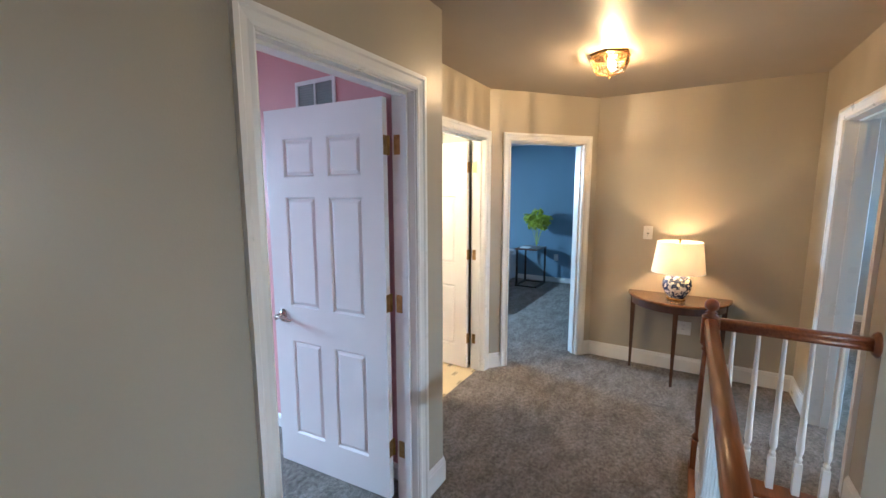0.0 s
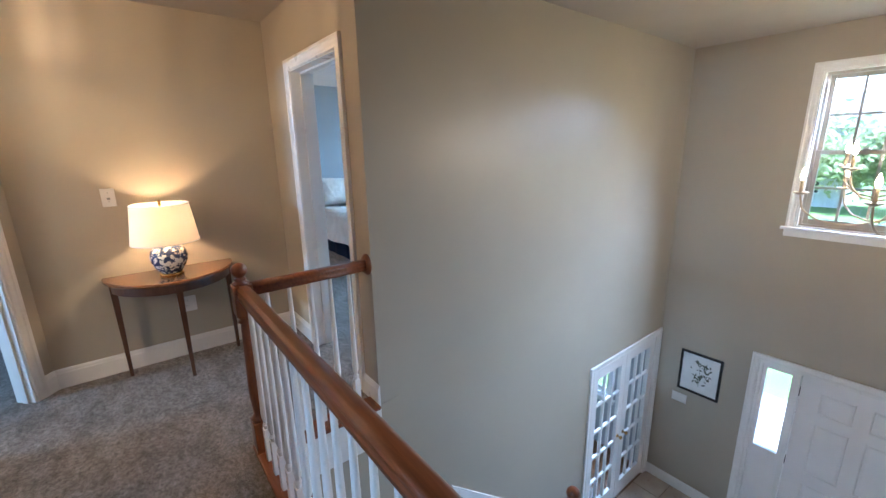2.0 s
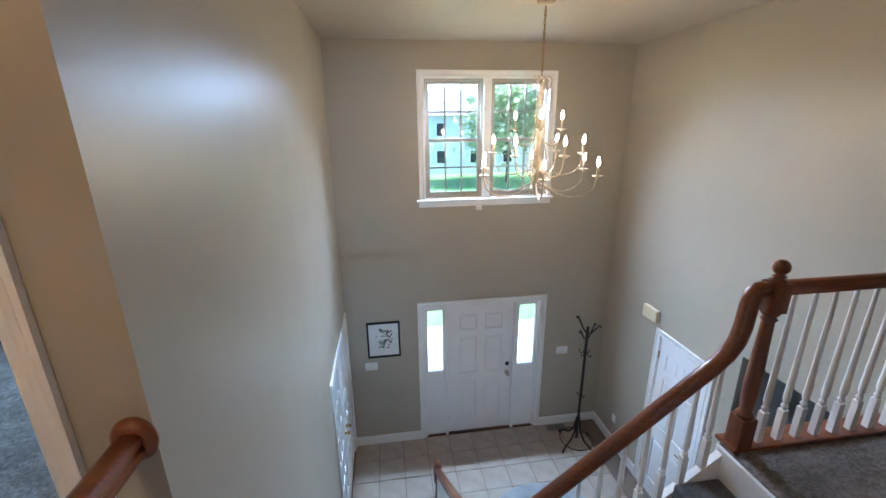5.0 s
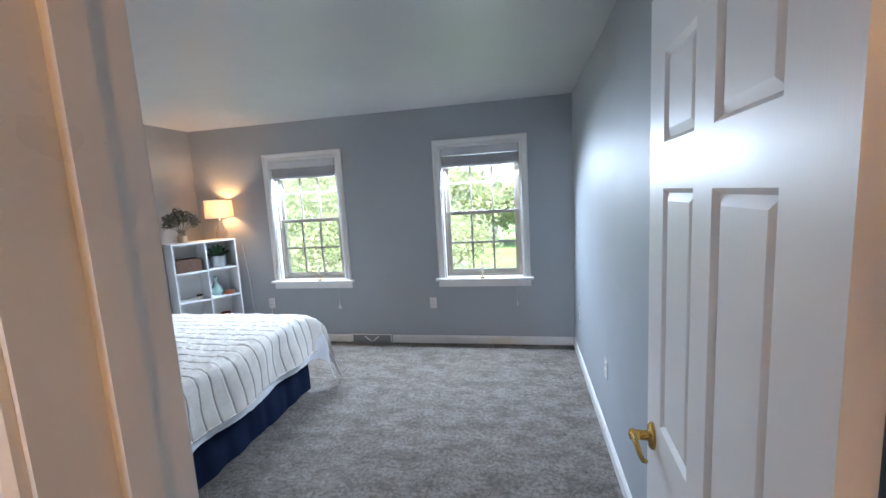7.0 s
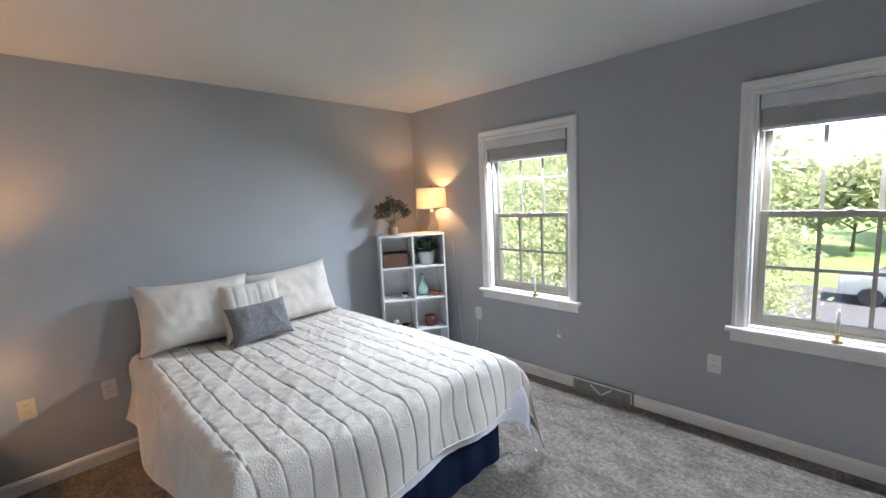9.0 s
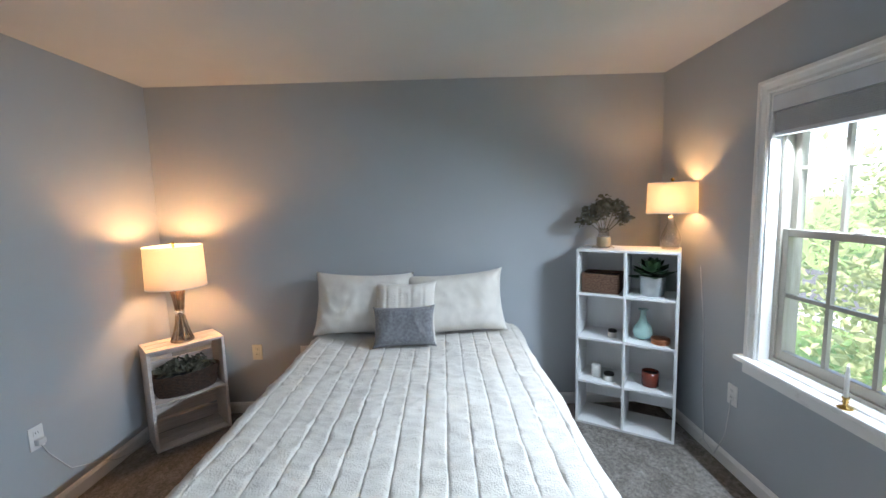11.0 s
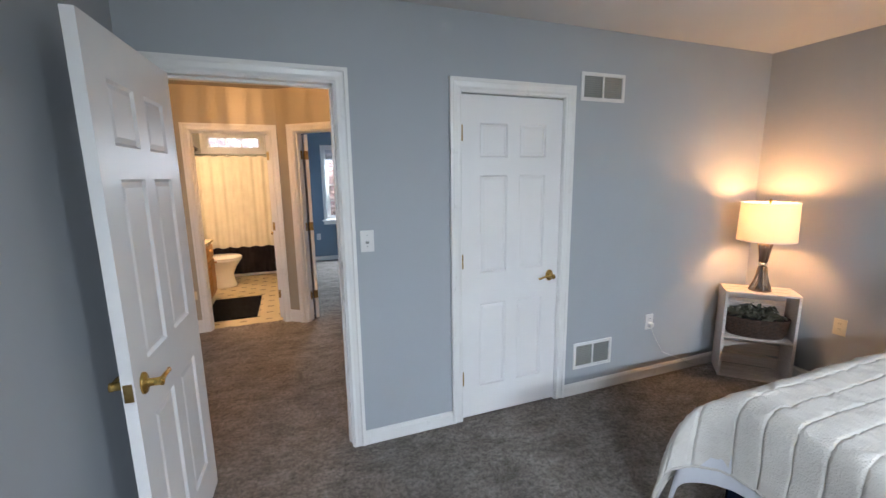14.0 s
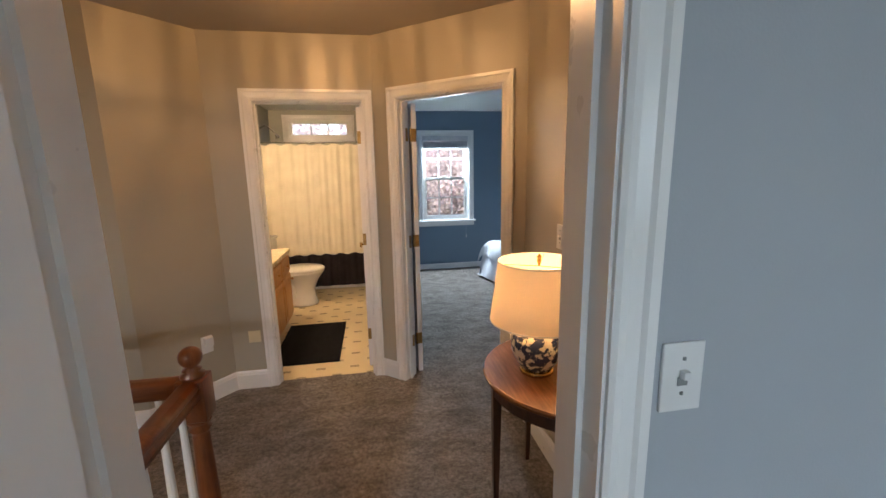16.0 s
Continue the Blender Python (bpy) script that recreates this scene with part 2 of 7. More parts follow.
INK = plain("grey green print", (0.05, 0.06, 0.045), (0.13, 0.14, 0.10), 0.7, 0, 40, 60, 0)
WICKER = plain("dark wicker", (0.032, 0.016, 0.010), (0.075, 0.038, 0.022), 0.6, 0, 60, 200, 0.6, 0.004)
WICKER_RED = plain("brown woven strips", (0.10, 0.05, 0.03), (0.2, 0.11, 0.07), 0.6, 0, 80, 200, 0.6, 0.004)
LEAF_DARK = plain("dark leaf", (0.02, 0.06, 0.025), (0.035, 0.09, 0.03), 0.45, 0, 20, 60, 0.3)
LEAF_SAGE = plain("dusty leaf", (0.075, 0.08, 0.055), (0.14, 0.13, 0.09), 0.7, 0, 30, 60, 0.3)
LEAF_LIME = plain("lime flower head", (0.36, 0.42, 0.02), (0.5, 0.54, 0.05), 0.7, 0, 40, 60, 0.3)
GALVANISED = plain("galvanised metal", (0.45, 0.47, 0.48), (0.36, 0.38, 0.39), 0.45, 0.6, 12, 80, 0.2)
COPPER = plain("copper tin", (0.45, 0.17, 0.08), None, 0.3, 0.9, 10, 60, 0.05)
RED_JAR = plain("dark red candle jar", (0.14, 0.025, 0.015), None, 0.2, 0, 10, 60, 0)
WAX = plain("white wax", (0.75, 0.73, 0.68), None, 0.5, 0, 10, 60, 0)
CORD = plain("white cord", (0.6, 0.6, 0.6), None, 0.5, 0, 10, 60, 0)
MELAMINE = plain("white melamine board", (0.74, 0.74, 0.74), (0.7, 0.7, 0.7), 0.38, 0, 4, 60, 0.03)
BURLAP = cloth("burlap", (0.4, 0.3, 0.18), (0.3, 0.22, 0.13), 150)
GRASS = plain("lawn", (0.10, 0.19, 0.04), (0.15, 0.24, 0.06), 0.9, 0, 0.5, 40, 1.0, 0.05)
ASPHALT = plain("asphalt", (0.05, 0.05, 0.052), (0.065, 0.065, 0.065), 0.85, 0, 2, 120, 0.5, 0.006)
CONCRETE = plain("pale concrete", (0.34, 0.33, 0.315), (0.29, 0.28, 0.265), 0.85, 0, 2, 90, 0.4, 0.004)
BARK = plain("bark", (0.07, 0.05, 0.04), (0.12, 0.09, 0.075), 0.9, 0, 8, 40, 1.0, 0.02)
LEAF_TREE = leaf_material("spring leaf", (0.29, 0.34, 0.17), (0.44, 0.46, 0.27))
LEAF_BRUSH = leaf_material("russet twig", (0.42, 0.33, 0.32), (0.54, 0.46, 0.43))
SIDING = plain("white siding", (0.62, 0.63, 0.63), None, 0.6, 0, 2, 30, 0.2)
SHINGLE = plain("grey shingles", (0.14, 0.135, 0.13), (0.2, 0.19, 0.185), 0.9, 0, 3, 40, 0.6, 0.01)
CAR_PAINT = plain("silver car paint", (0.5, 0.52, 0.55), None, 0.2, 0.5, 3, 40, 0)
TYRE = plain("black rubber", (0.02, 0.02, 0.02), None, 0.8, 0, 10, 60, 0.2)


def blue_white_china():
    m, n, l, p = nodes_of("blue and white glazed china")
    sprays = ramp(n, l, noise_of(n, l, 36, 6, None, 0.6), 0.50, 0.535)
    mix = mixed(n, l, (0.03, 0.045, 0.11), (0.62, 0.62, 0.60), sprays)
    l.new(mix.outputs[2], p.inputs["Base Color"])
    p.inputs["Roughness"].default_value = 0.12
    return m


CHINA = blue_white_china()

# ---- mesh tools ----
def mesh_object(name, bm, material, parent=None, label="", smooth=False):
    me = bpy.data.meshes.new(name)
    bmesh.ops.recalc_face_normals(bm, faces=bm.faces[:]) if len(bm.faces) < 60000 else None
    bm.to_mesh(me)
    bm.free()
    for m in material if isinstance(material, (list, tuple)) else [material]:
        me.materials.append(m)
    if smooth:
        me.shade_smooth()
    ob = new(name, me)
    if parent:
        ob.parent = parent
    if label:
        ob["label"] = label
    return ob


def part(name, bm, material, parent, label="", smooth=False):
    return mesh_object(name, bm, material, parent, label, smooth)


def thing(name, m, label, category, group="", kind=""):
    ob = new(name)
    ob.empty_display_size = 0.1
    ob.matrix_world = m
    return tagged(ob, label, category, group, kind)


def box(bm, lo, hi, bevel=0.0, mat=None):
    made = bmesh.ops.create_cube(bm, size=1.0)["verts"]
    for v in made:
        for k in range(3):
            v.co[k] = lo[k] + (v.co[k] + 0.5) * (hi[k] - lo[k])
    if bevel:
        edges = list({e for v in made for e in v.link_edges})
        made = bmesh.ops.bevel(bm, geom=edges, offset=bevel, segments=2, affect="EDGES", profile=0.6)["verts"]
    if mat:
        bmesh.ops.transform(bm, matrix=mat, verts=made)
    return made


def lathe(bm, profile, steps=24, centre=(0, 0), squash=(1, 1), cap=True):
    """Turned shape from (radius, z) pairs."""
    rings = []
    for r, z in profile:
        rings.append([bm.verts.new((centre[0] + squash[0] * r * math.cos(2 * math.pi * k / steps), centre[1] + squash[1] * r * math.sin(2 * math.pi * k / steps), z)) for k in range(steps)])
    for a, b in zip(rings, rings[1:]):
        for k in range(steps):
            bm.faces.new((a[k], a[(k + 1) % steps], b[(k + 1) % steps], b[k]))
    if cap:
        bm.faces.new(rings[0][::-1])
        bm.faces.new(rings[-1])


def tube(bm, points, radius, steps=8, taper=None, cap=True):
    """A round bar along points; taper: end radius."""
    pts = [Vector(p) for p in points]
    rings, last = [], None
    for i, p in enumerate(pts):
        d = (pts[min(i + 1, len(pts) - 1)] - pts[max(i - 1, 0)]).normalized()
        side = d.cross(Vector((0, 0, 1))) if last is None else last - d * last.dot(d)
        if side.length < 1e-4:
            side = d.cross(Vector((1, 0, 0)))
        side.normalize()
        last = side
        up = d.cross(side)
        r = radius if taper is None else radius + (taper - radius) * i / (len(pts) - 1)
        rings.append([bm.verts.new(p + r * (math.cos(2 * math.pi * k / steps) * side + math.sin(2 * math.pi * k / steps) * up)) for k in range(steps)])
    for a, b in zip(rings, rings[1:]):
        for k in range(steps):
            bm.faces.new((a[k], a[(k + 1) % steps], b[(k + 1) % steps], b[k]))
    if cap:
        bm.faces.new(rings[0][::-1])
        bm.faces.new(rings[-1])


def sweep(bm, points, outline, up=(0, 0, 1)):
    """A moulded bar: an outline of (side, height) pairs carried along points."""
    pts = [Vector(p) for p in points]
    rings = []
    for i, p in enumerate(pts):
        d = (pts[min(i + 1, len(pts) - 1)] - pts[max(i - 1, 0)]).normalized()
        side = d.cross(Vector(up)).normalized()
        top = side.cross(d).normalized()
        rings.append([bm.verts.new(p + side * a + top * b) for a, b in outline])
    n = len(outline)
    for a, b in zip(rings, rings[1:]):
        for k in range(n):
            bm.faces.new((a[k], a[(k + 1) % n], b[(k + 1) % n], b[k]))
    bm.faces.new(rings[0][::-1])
    bm.faces.new(rings[-1])


def slab(name, outline, z0, z1, material, label, category, kind="structure"):
    bm = bmesh.new()
    lo = [bm.verts.new((x, y, z0)) for x, y in outline]
    hi = [bm.verts.new((x, y, z1)) for x, y in outline]
    bm.faces.new(lo[::-1])
    bm.faces.new(hi)
    for k in range(len(lo)):
        bm.faces.new((lo[k], lo[(k + 1) % len(lo)], hi[(k + 1) % len(lo)], hi[k]))
    return tagged(mesh_object(name, bm, material), label, category, "", kind)


def rect(x0, x1, y0, y1):
    return [(x0, y0), (x1, y0), (x1, y1), (x0, y1)]


def wall_frame(p0, p1):
    d = (Vector(p1) - Vector(p0)).normalized()
    m = Matrix(((d.x, -d.y, 0, p0[0]), (d.y, d.x, 0, p0[1]), (0, 0, 1, 0), (0, 0, 0, 1)))
    return m, (Vector(p1) - Vector(p0)).length


def wall(name, p0, p1, thick, z0, z1, front, back, holes=(), label="painted wall"):
    """A wall whose front face runs from p0 to p1 and whose body lies to the left of that way; holes are (s0, s1, z0, z1)."""
    m, length = wall_frame(p0, p1)
    ss = sorted({0.0, length, *(h[0] for h in holes), *(h[1] for h in holes)})
    zz = sorted({z0, z1, *(h[2] for h in holes), *(h[3] for h in holes)})
    bm = bmesh.new()
    solid = {}
    for i in range(len(ss) - 1):
        for j in range(len(zz) - 1):
            s, z = (ss[i] + ss[i + 1]) / 2, (zz[j] + zz[j + 1]) / 2
            solid[i, j] = not any(h[0] < s < h[1] and h[2] < z < h[3] for h in holes)
    grid = {}

    def vert(i, j, k):
        if (i, j, k) not in grid:
            grid[i, j, k] = bm.verts.new((ss[i], thick * k, zz[j]))
        return grid[i, j, k]

    for (i, j), full in solid.items():
        if not full:
            continue
        bm.faces.new((vert(i, j, 0), vert(i + 1, j, 0), vert(i + 1, j + 1, 0), vert(i, j + 1, 0))).material_index = 0
        bm.faces.new((vert(i, j, 1), vert(i, j + 1, 1), vert(i + 1, j + 1, 1), vert(i + 1, j, 1))).material_index = 1
        for di, dj, a, b in ((-1, 0, (i, j), (i, j + 1)), (1, 0, (i + 1, j + 1), (i + 1, j)), (0, -1, (i + 1, j), (i, j)), (0, 1, (i, j + 1), (i + 1, j + 1))):
            if not solid.get((i + di, j + dj), False):
                bm.faces.new((vert(*a, 0), vert(*b, 0), vert(*b, 1), vert(*a, 1))).material_index = 0
    bmesh.ops.transform(bm, matrix=m, verts=bm.verts)
    return tagged(mesh_object(name, bm, [front, back]), label, "wall", "", "structure")


def baseboard(m, spans, height, y=0.0, out=-1, label="white painted baseboard"):
    """Moulded skirting along a wall's local frame; out: -1 on the front face, 1 on the back."""
    for a, b in spans:
        bm = bmesh.new()
        prof = [(0, 0), (0.016, 0), (0.016, height * 0.78), (0.012, height * 0.84), (0.012, height * 0.9), (0.005, height), (0, height)]
        ra = [bm.verts.new((a, y + out * d, z)) for d, z in prof]
        rb = [bm.verts.new((b, y + out * d, z)) for d, z in prof]
        for k in range(len(prof)):
            bm.faces.new((ra[k], ra[(k + 1) % len(prof)], rb[(k + 1) % len(prof)], rb[k]))
        bm.faces.new(ra[::-1])
        bm.faces.new(rb)
        bmesh.ops.transform(bm, matrix=m, verts=bm.verts)
        tagged(mesh_object("baseboard", bm, TRIM), label, "baseboard", "", "structure")


CASING = [(0, 0.0), (0, 0.010), (0.009, 0.015), (0.024, 0.011), (0.046, 0.014), (0.053, 0.020), (0.070, 0.020), (0.070, 0.0)]


def casing_bm(s0, s1, z0, z1, y=0.0, out=-1, sill=False):
    """Mitred moulded trim round an opening: two legs and a head."""
    bm = bmesh.new()
    rings = []
    for corner in range(4):
        ring = []
        for w, d in CASING:
            s, z = ((s0 - w, z0), (s0 - w, z1 + w), (s1 + w, z1 + w), (s1 + w, z0))[corner]
            ring.append(bm.verts.new((s, y + out * d, z)))
        rings.append(ring)
    n = len(CASING)
    for a, b in zip(rings, rings[1:]):
        for k in range(n):
            bm.faces.new((a[k], a[(k + 1) % n], b[(k + 1) % n], b[k]))
    bm.faces.new(rings[0][::-1])
    bm.faces.new(rings[-1])
    return bm


def panel_leaf_bm(w, h, t=0.035, rows=((0.20, 0.765), (0.965, 1.57), (1.675, 1.875))):
    """Six-panel door leaf: raised fields set in grooves on both faces."""
    bm = bmesh.new()
    k = w / 0.71
    hk = h / 2.03
    xs = [0, 0.12 * k, 0.312 * k, 0.398 * k, 0.59 * k, w]
    zs = [0] + [z * hk for r in rows for z in r] + [h]
    for side in (0, 1):
        y = -t * side
        vs = {(i, j): bm.verts.new((x, y, z)) for i, x in enumerate(xs) for j, z in enumerate(zs)}
        fields = []
        for i in range(5):
            for j in range(len(zs) - 1):
                q = (vs[i, j], vs[i + 1, j], vs[i + 1, j + 1], vs[i, j + 1])
                f = bm.faces.new(q if side else q[::-1])
                f.normal_update()
                if i in (1, 3) and j % 2 == 1:
                    fields.append(f)
        bmesh.ops.inset_individual(bm, faces=fields, thickness=0.014, depth=-0.010)
        bmesh.ops.inset_individual(bm, faces=fields, thickness=0.026, depth=0.007)
    lo, hi = {}, {}
    bm.verts.ensure_lookup_table()
    rim = [(x, z) for x in xs for z in (0, h)] + [(x, z) for x in (0, w) for z in zs]
    at = {}
    for v in bm.verts:
        at.setdefault((round(v.co.x, 4), round(v.co.z, 4), 0 if v.co.y > -t / 2 else 1), v)

    def edge(points):
        for a, b in zip(points, points[1:]):
            q = [at[round(p[0], 4), round(p[1], 4), s] for p, s in ((a, 0), (b, 0), (b, 1), (a, 1))]
            bm.faces.new(q)

    edge([(x, 0) for x in xs])
    edge([(x, h) for x in xs])
    edge([(0, z) for z in zs])
    edge([(w, z) for z in zs])
    return bm


def lever_bm(sign, side):
    """Lever handle with an oval rose; sign: way the lever points along the leaf; side: -1 or 1 across it."""
    bm = bmesh.new()
    lathe(bm, [(0.033, 0), (0.033, 0.006), (0.028, 0.011), (0.012, 0.013), (0.012, 0.045), (0.014, 0.05), (0.014, 0.058), (0.004, 0.062)], 16, (0, 0), (0.85, 1.15))
    bmesh.ops.transform(bm, matrix=Matrix.Rotation(radians(-90 if side > 0 else 90), 4, "X"), verts=bm.verts)
    y = 0.052 * side
    tube(bm, [(0, y, 0), (sign * 0.02, y, 0.004), (sign * 0.05, y * 1.02, 0.006), (sign * 0.08, y * 0.98, 0.0), (sign * 0.1, y * 0.9, -0.008), (sign * 0.108, y * 0.8, -0.004)], 0.0085, 8, 0.006)
    return bm


def doorway(number, p0, p1, thick, s0, s1, h, label, leaf_label, hinge, swing, angle, both=True, metal=None, z0=0.0, lever=True):
    """Lined and trimmed opening with a six-panel leaf. hinge: 0 at s0, 1 at s1; swing: -1 into the front side, 1 into the back."""
    m, _ = wall_frame(p0, p1)
    m = Matrix.Translation((0, 0, z0)) @ m
    door = thing("door_%d" % number, m, label, "door", "", "structure")
    part("casing", casing_bm(s0 + 0.012, s1 - 0.012, 0, h - 0.012), TRIM, door)
    if both:
        part("casing", casing_bm(s0 + 0.012, s1 - 0.012, 0, h - 0.012, thick, 1), TRIM, door)
    bm = bmesh.new()
    box(bm, (s0 - 0.001, -0.002, 0), (s0 + 0.018, thick + 0.002, h - 0.018))
    box(bm, (s1 - 0.018, -0.002, 0), (s1 + 0.001, thick + 0.002, h - 0.018))
    box(bm, (s0 - 0.001, -0.002, h - 0.018), (s1 + 0.001, thick + 0.002, h + 0.001))
    mid = thick - 0.05 if swing > 0 else 0.05
    lo, hi = sorted((mid, mid - 0.035 * swing))
    box(bm, (s0 + 0.018, lo, 0), (s0 + 0.03, hi, h - 0.018))
    box(bm, (s1 - 0.03, lo, 0), (s1 - 0.018, hi, h - 0.018))
    box(bm, (s0 + 0.018, lo, h - 0.03), (s1 - 0.018, hi, h - 0.018))
    part("jamb", bm, TRIM, door)
    w = s1 - s0 - 0.042
    y = thick - 0.006 if swing > 0 else 0.006
    metal = metal or BRASS
    gap = 0.036 if angle > 60 else 0.0
    if hinge == 0:
        turn = Matrix.Rotation(radians(angle * swing), 4, "Z")
        flip = Matrix.Identity(4)
        at = (s0 + 0.021 + gap * 0.1, y + gap * swing, 0.012)
    else:
        turn = Matrix.Rotation(radians(-angle * swing), 4, "Z")
        flip = Matrix.Diagonal((-1, 1, 1, 1))
        at = (s1 - 0.021 - gap * 0.1, y + gap * swing, 0.012)
    keep = Matrix.Translation((0, 0.0 if swing > 0 else 0.035, 0))
    bm = panel_leaf_bm(w, h - 0.04)
    bmesh.ops.transform(bm, matrix=flip @ keep, verts=bm.verts)
    leaf = part("leaf", bm, DOOR_WHITE, door, leaf_label)
    leaf.matrix_local = Matrix.Translation(at) @ turn
    sx = 1 if hinge == 0 else -1
    if lever:
        for side in (-1, 1):
            bm = lever_bm(-sx, side)
            face = (keep.translation.y if side > 0 else keep.translation.y - 0.035)
            bmesh.ops.translate(bm, verts=bm.verts, vec=(sx * (w - 0.065), face, 0.90))
            part("handle", bm, metal, leaf, "polished brass lever handle" if metal is BRASS else "satin metal lever handle", True)
        bm = bmesh.new()
        yy = keep.translation.y - 0.0175
        box(bm, sorted3((sx * w - 0.001, yy - 0.013, 0.87), (sx * w + sx * 0.0025, yy + 0.013, 0.93))[0], sorted3((sx * w - 0.001, yy - 0.013, 0.87), (sx * w + sx * 0.0025, yy + 0.013, 0.93))[1], 0.001)
        part("latch_plate", bm, BRASS_OLD, leaf)
    for z in (0.23, 1.0, 1.76):
        bm = bmesh.new()
        lathe(bm, [(0.0075, z), (0.0075, z + 0.09)], 8, (sx * -0.003, 0.006 if swing > 0 else -0.006))
        lo2, hi2 = sorted3((sx * -0.002, -0.002, z), (sx * 0.003, (-0.034 if swing > 0 else 0.034), z + 0.09))
        box(bm, lo2, hi2)
        part("hinge", bm, BRASS_OLD, leaf)
        bm = bmesh.new()
        inner = s0 + 0.018 if hinge == 0 else s1 - 0.018
        lo2, hi2 = sorted3((inner - 0.001 * sx, y, z + 0.012), (inner + 0.0025 * sx, y - swing * 0.034, z + 0.102))
        box(bm, lo2, hi2)
        part("hinge_plate", bm, BRASS_OLD, door)
    return door


def sorted3(a, b):
    return tuple(min(p, q) for p, q in zip(a, b)), tuple(max(p, q) for p, q in zip(a, b))


def sash_bm(s0, s1, z0, z1, y, t, rail, cols, rows, bottom=None):
    bm = bmesh.new()
    bottom = bottom or rail
    box(bm, (s0, y, z0), (s0 + rail, y + t, z1), 0.003)
    box(bm, (s1 - rail, y, z0), (s1, y + t, z1), 0.003)
    box(bm, (s0 + rail, y + 0.001, z0), (s1 - rail, y + t - 0.001, z0 + bottom), 0.003)
    box(bm, (s0 + rail, y + 0.001, z1 - rail), (s1 - rail, y + t - 0.001, z1), 0.003)
    return bm


def window(number, p0, p1, thick, s0, s1, z0, z1, label, cols=3, rows=2, blind=True, units=1, frame_mat=None, apron=True, transom=False):
    m, _ = wall_frame(p0, p1)
    frame_mat = frame_mat or WINDOW_TAN
    win = thing("window_%d" % number, m, label, "window", "", "structure")
    bm = casing_bm(s0, s1, z0, z1)
    if transom:
        box(bm, (s0 - 0.07, -0.02, z0 - 0.07), (s1 + 0.07, 0, z0 + 0.0))
    part("casing", bm, TRIM, win)
    bm = bmesh.new()
    box(bm, (s0, -0.002, z0), (s0 + 0.012, thick, z1))
    box(bm, (s1 - 0.012, -0.002, z0), (s1, thick, z1))
    box(bm, (s0 + 0.012, -0.002, z1 - 0.012), (s1 - 0.012, thick, z1))
    box(bm, (s0 + 0.012, -0.002, z0 - 0.01), (s1 - 0.012, thick, z0 + 0.012))
    part("jamb", bm, TRIM, win)
    if apron and not transom:
        bm = bmesh.new()
        box(bm, (s0 - 0.10, -0.055, z0 - 0.024), (s1 + 0.10, 0.0, z0 + 0.002), 0.006)
        part("window_sill", bm, TRIM, win)
        bm = bmesh.new()
        box(bm, (s0 - 0.075, -0.018, z0 - 0.09), (s1 + 0.075, 0, z0 - 0.024), 0.004)
        part("apron", bm, TRIM, win)
    step = (s1 - s0 - 0.024) / units
    for u in range(units):
        a, b = s0 + 0.012 + u * step + (0.045 if u else 0), s0 + 0.012 + (u + 1) * step - (0.045 if u < units - 1 else 0)
        if u:
            bm = bmesh.new()
            box(bm, (a - 0.09, 0.0, z0 + 0.012), (a, thick * 0.8, z1 - 0.012), 0.004)
            part("mullion", bm, TRIM, win)
        bm = bmesh.new()
        for lo, hi in (((a, 0.055, z0 + 0.012), (a + 0.022, thick, z1 - 0.012)), ((b - 0.022, 0.055, z0 + 0.012), (b, thick, z1 - 0.012)),
                       ((a + 0.022, 0.055, z1 - 0.034), (b - 0.022, thick, z1 - 0.012)), ((a + 0.022, 0.055, z0 + 0.012), (b - 0.022, thick, z0 + 0.03))):
            box(bm, lo, hi)
        part("window_frame", bm, frame_mat, win)
        a, b = a + 0.022, b - 0.022
        lo, hi = z0 + 0.03, z1 - 0.034
        mid = (lo + hi) / 2
        sashes = [(lo, hi, 0.075)] if transom else [(lo, mid + 0.02, 0.065), (mid - 0.02, hi, 0.1)]
        for k, (za, zb, y) in enumerate(sashes):
            sash = part("sash", sash_bm(a, b, za, zb, y, 0.032, 0.014 if transom else 0.036, cols, rows, 0.05 if k == 0 and not transom else None), frame_mat, win)
            bm = bmesh.new()
            e = 0.01 if transom else 0.03
            box(bm, (a + e, y + 0.014, za + e), (b - e, y + 0.018, zb - e))
            pane = part("pane", bm, WINDOW_GLASS, sash, "clear window glass")
            pane.visible_shadow = False
            bm = bmesh.new()
            for c in range(1, cols):
                x = a + 0.036 + (b - a - 0.072) * c / cols
                box(bm, (x - 0.0095, y + 0.006, za + e), (x + 0.0095, y + 0.026, zb - e))
            for r in range(1, rows):
                z = za + 0.04 + (zb - za - 0.076) * r / rows
                box(bm, (a + 0.036, y + 0.007, z - 0.0095), (b - 0.036, y + 0.025, z + 0.0095))
            part("muntin", bm, frame_mat, sash)
        if not transom:
            bm = bmesh.new()
            x = (a + b) / 2
            lathe(bm, [(0.022, mid + 0.02), (0.022, mid + 0.026), (0.012, mid + 0.032), (0.01, mid + 0.04)], 10, (x, 0.08), (1.4, 0.7))
            part("sash_lock", bm, frame_mat, win)
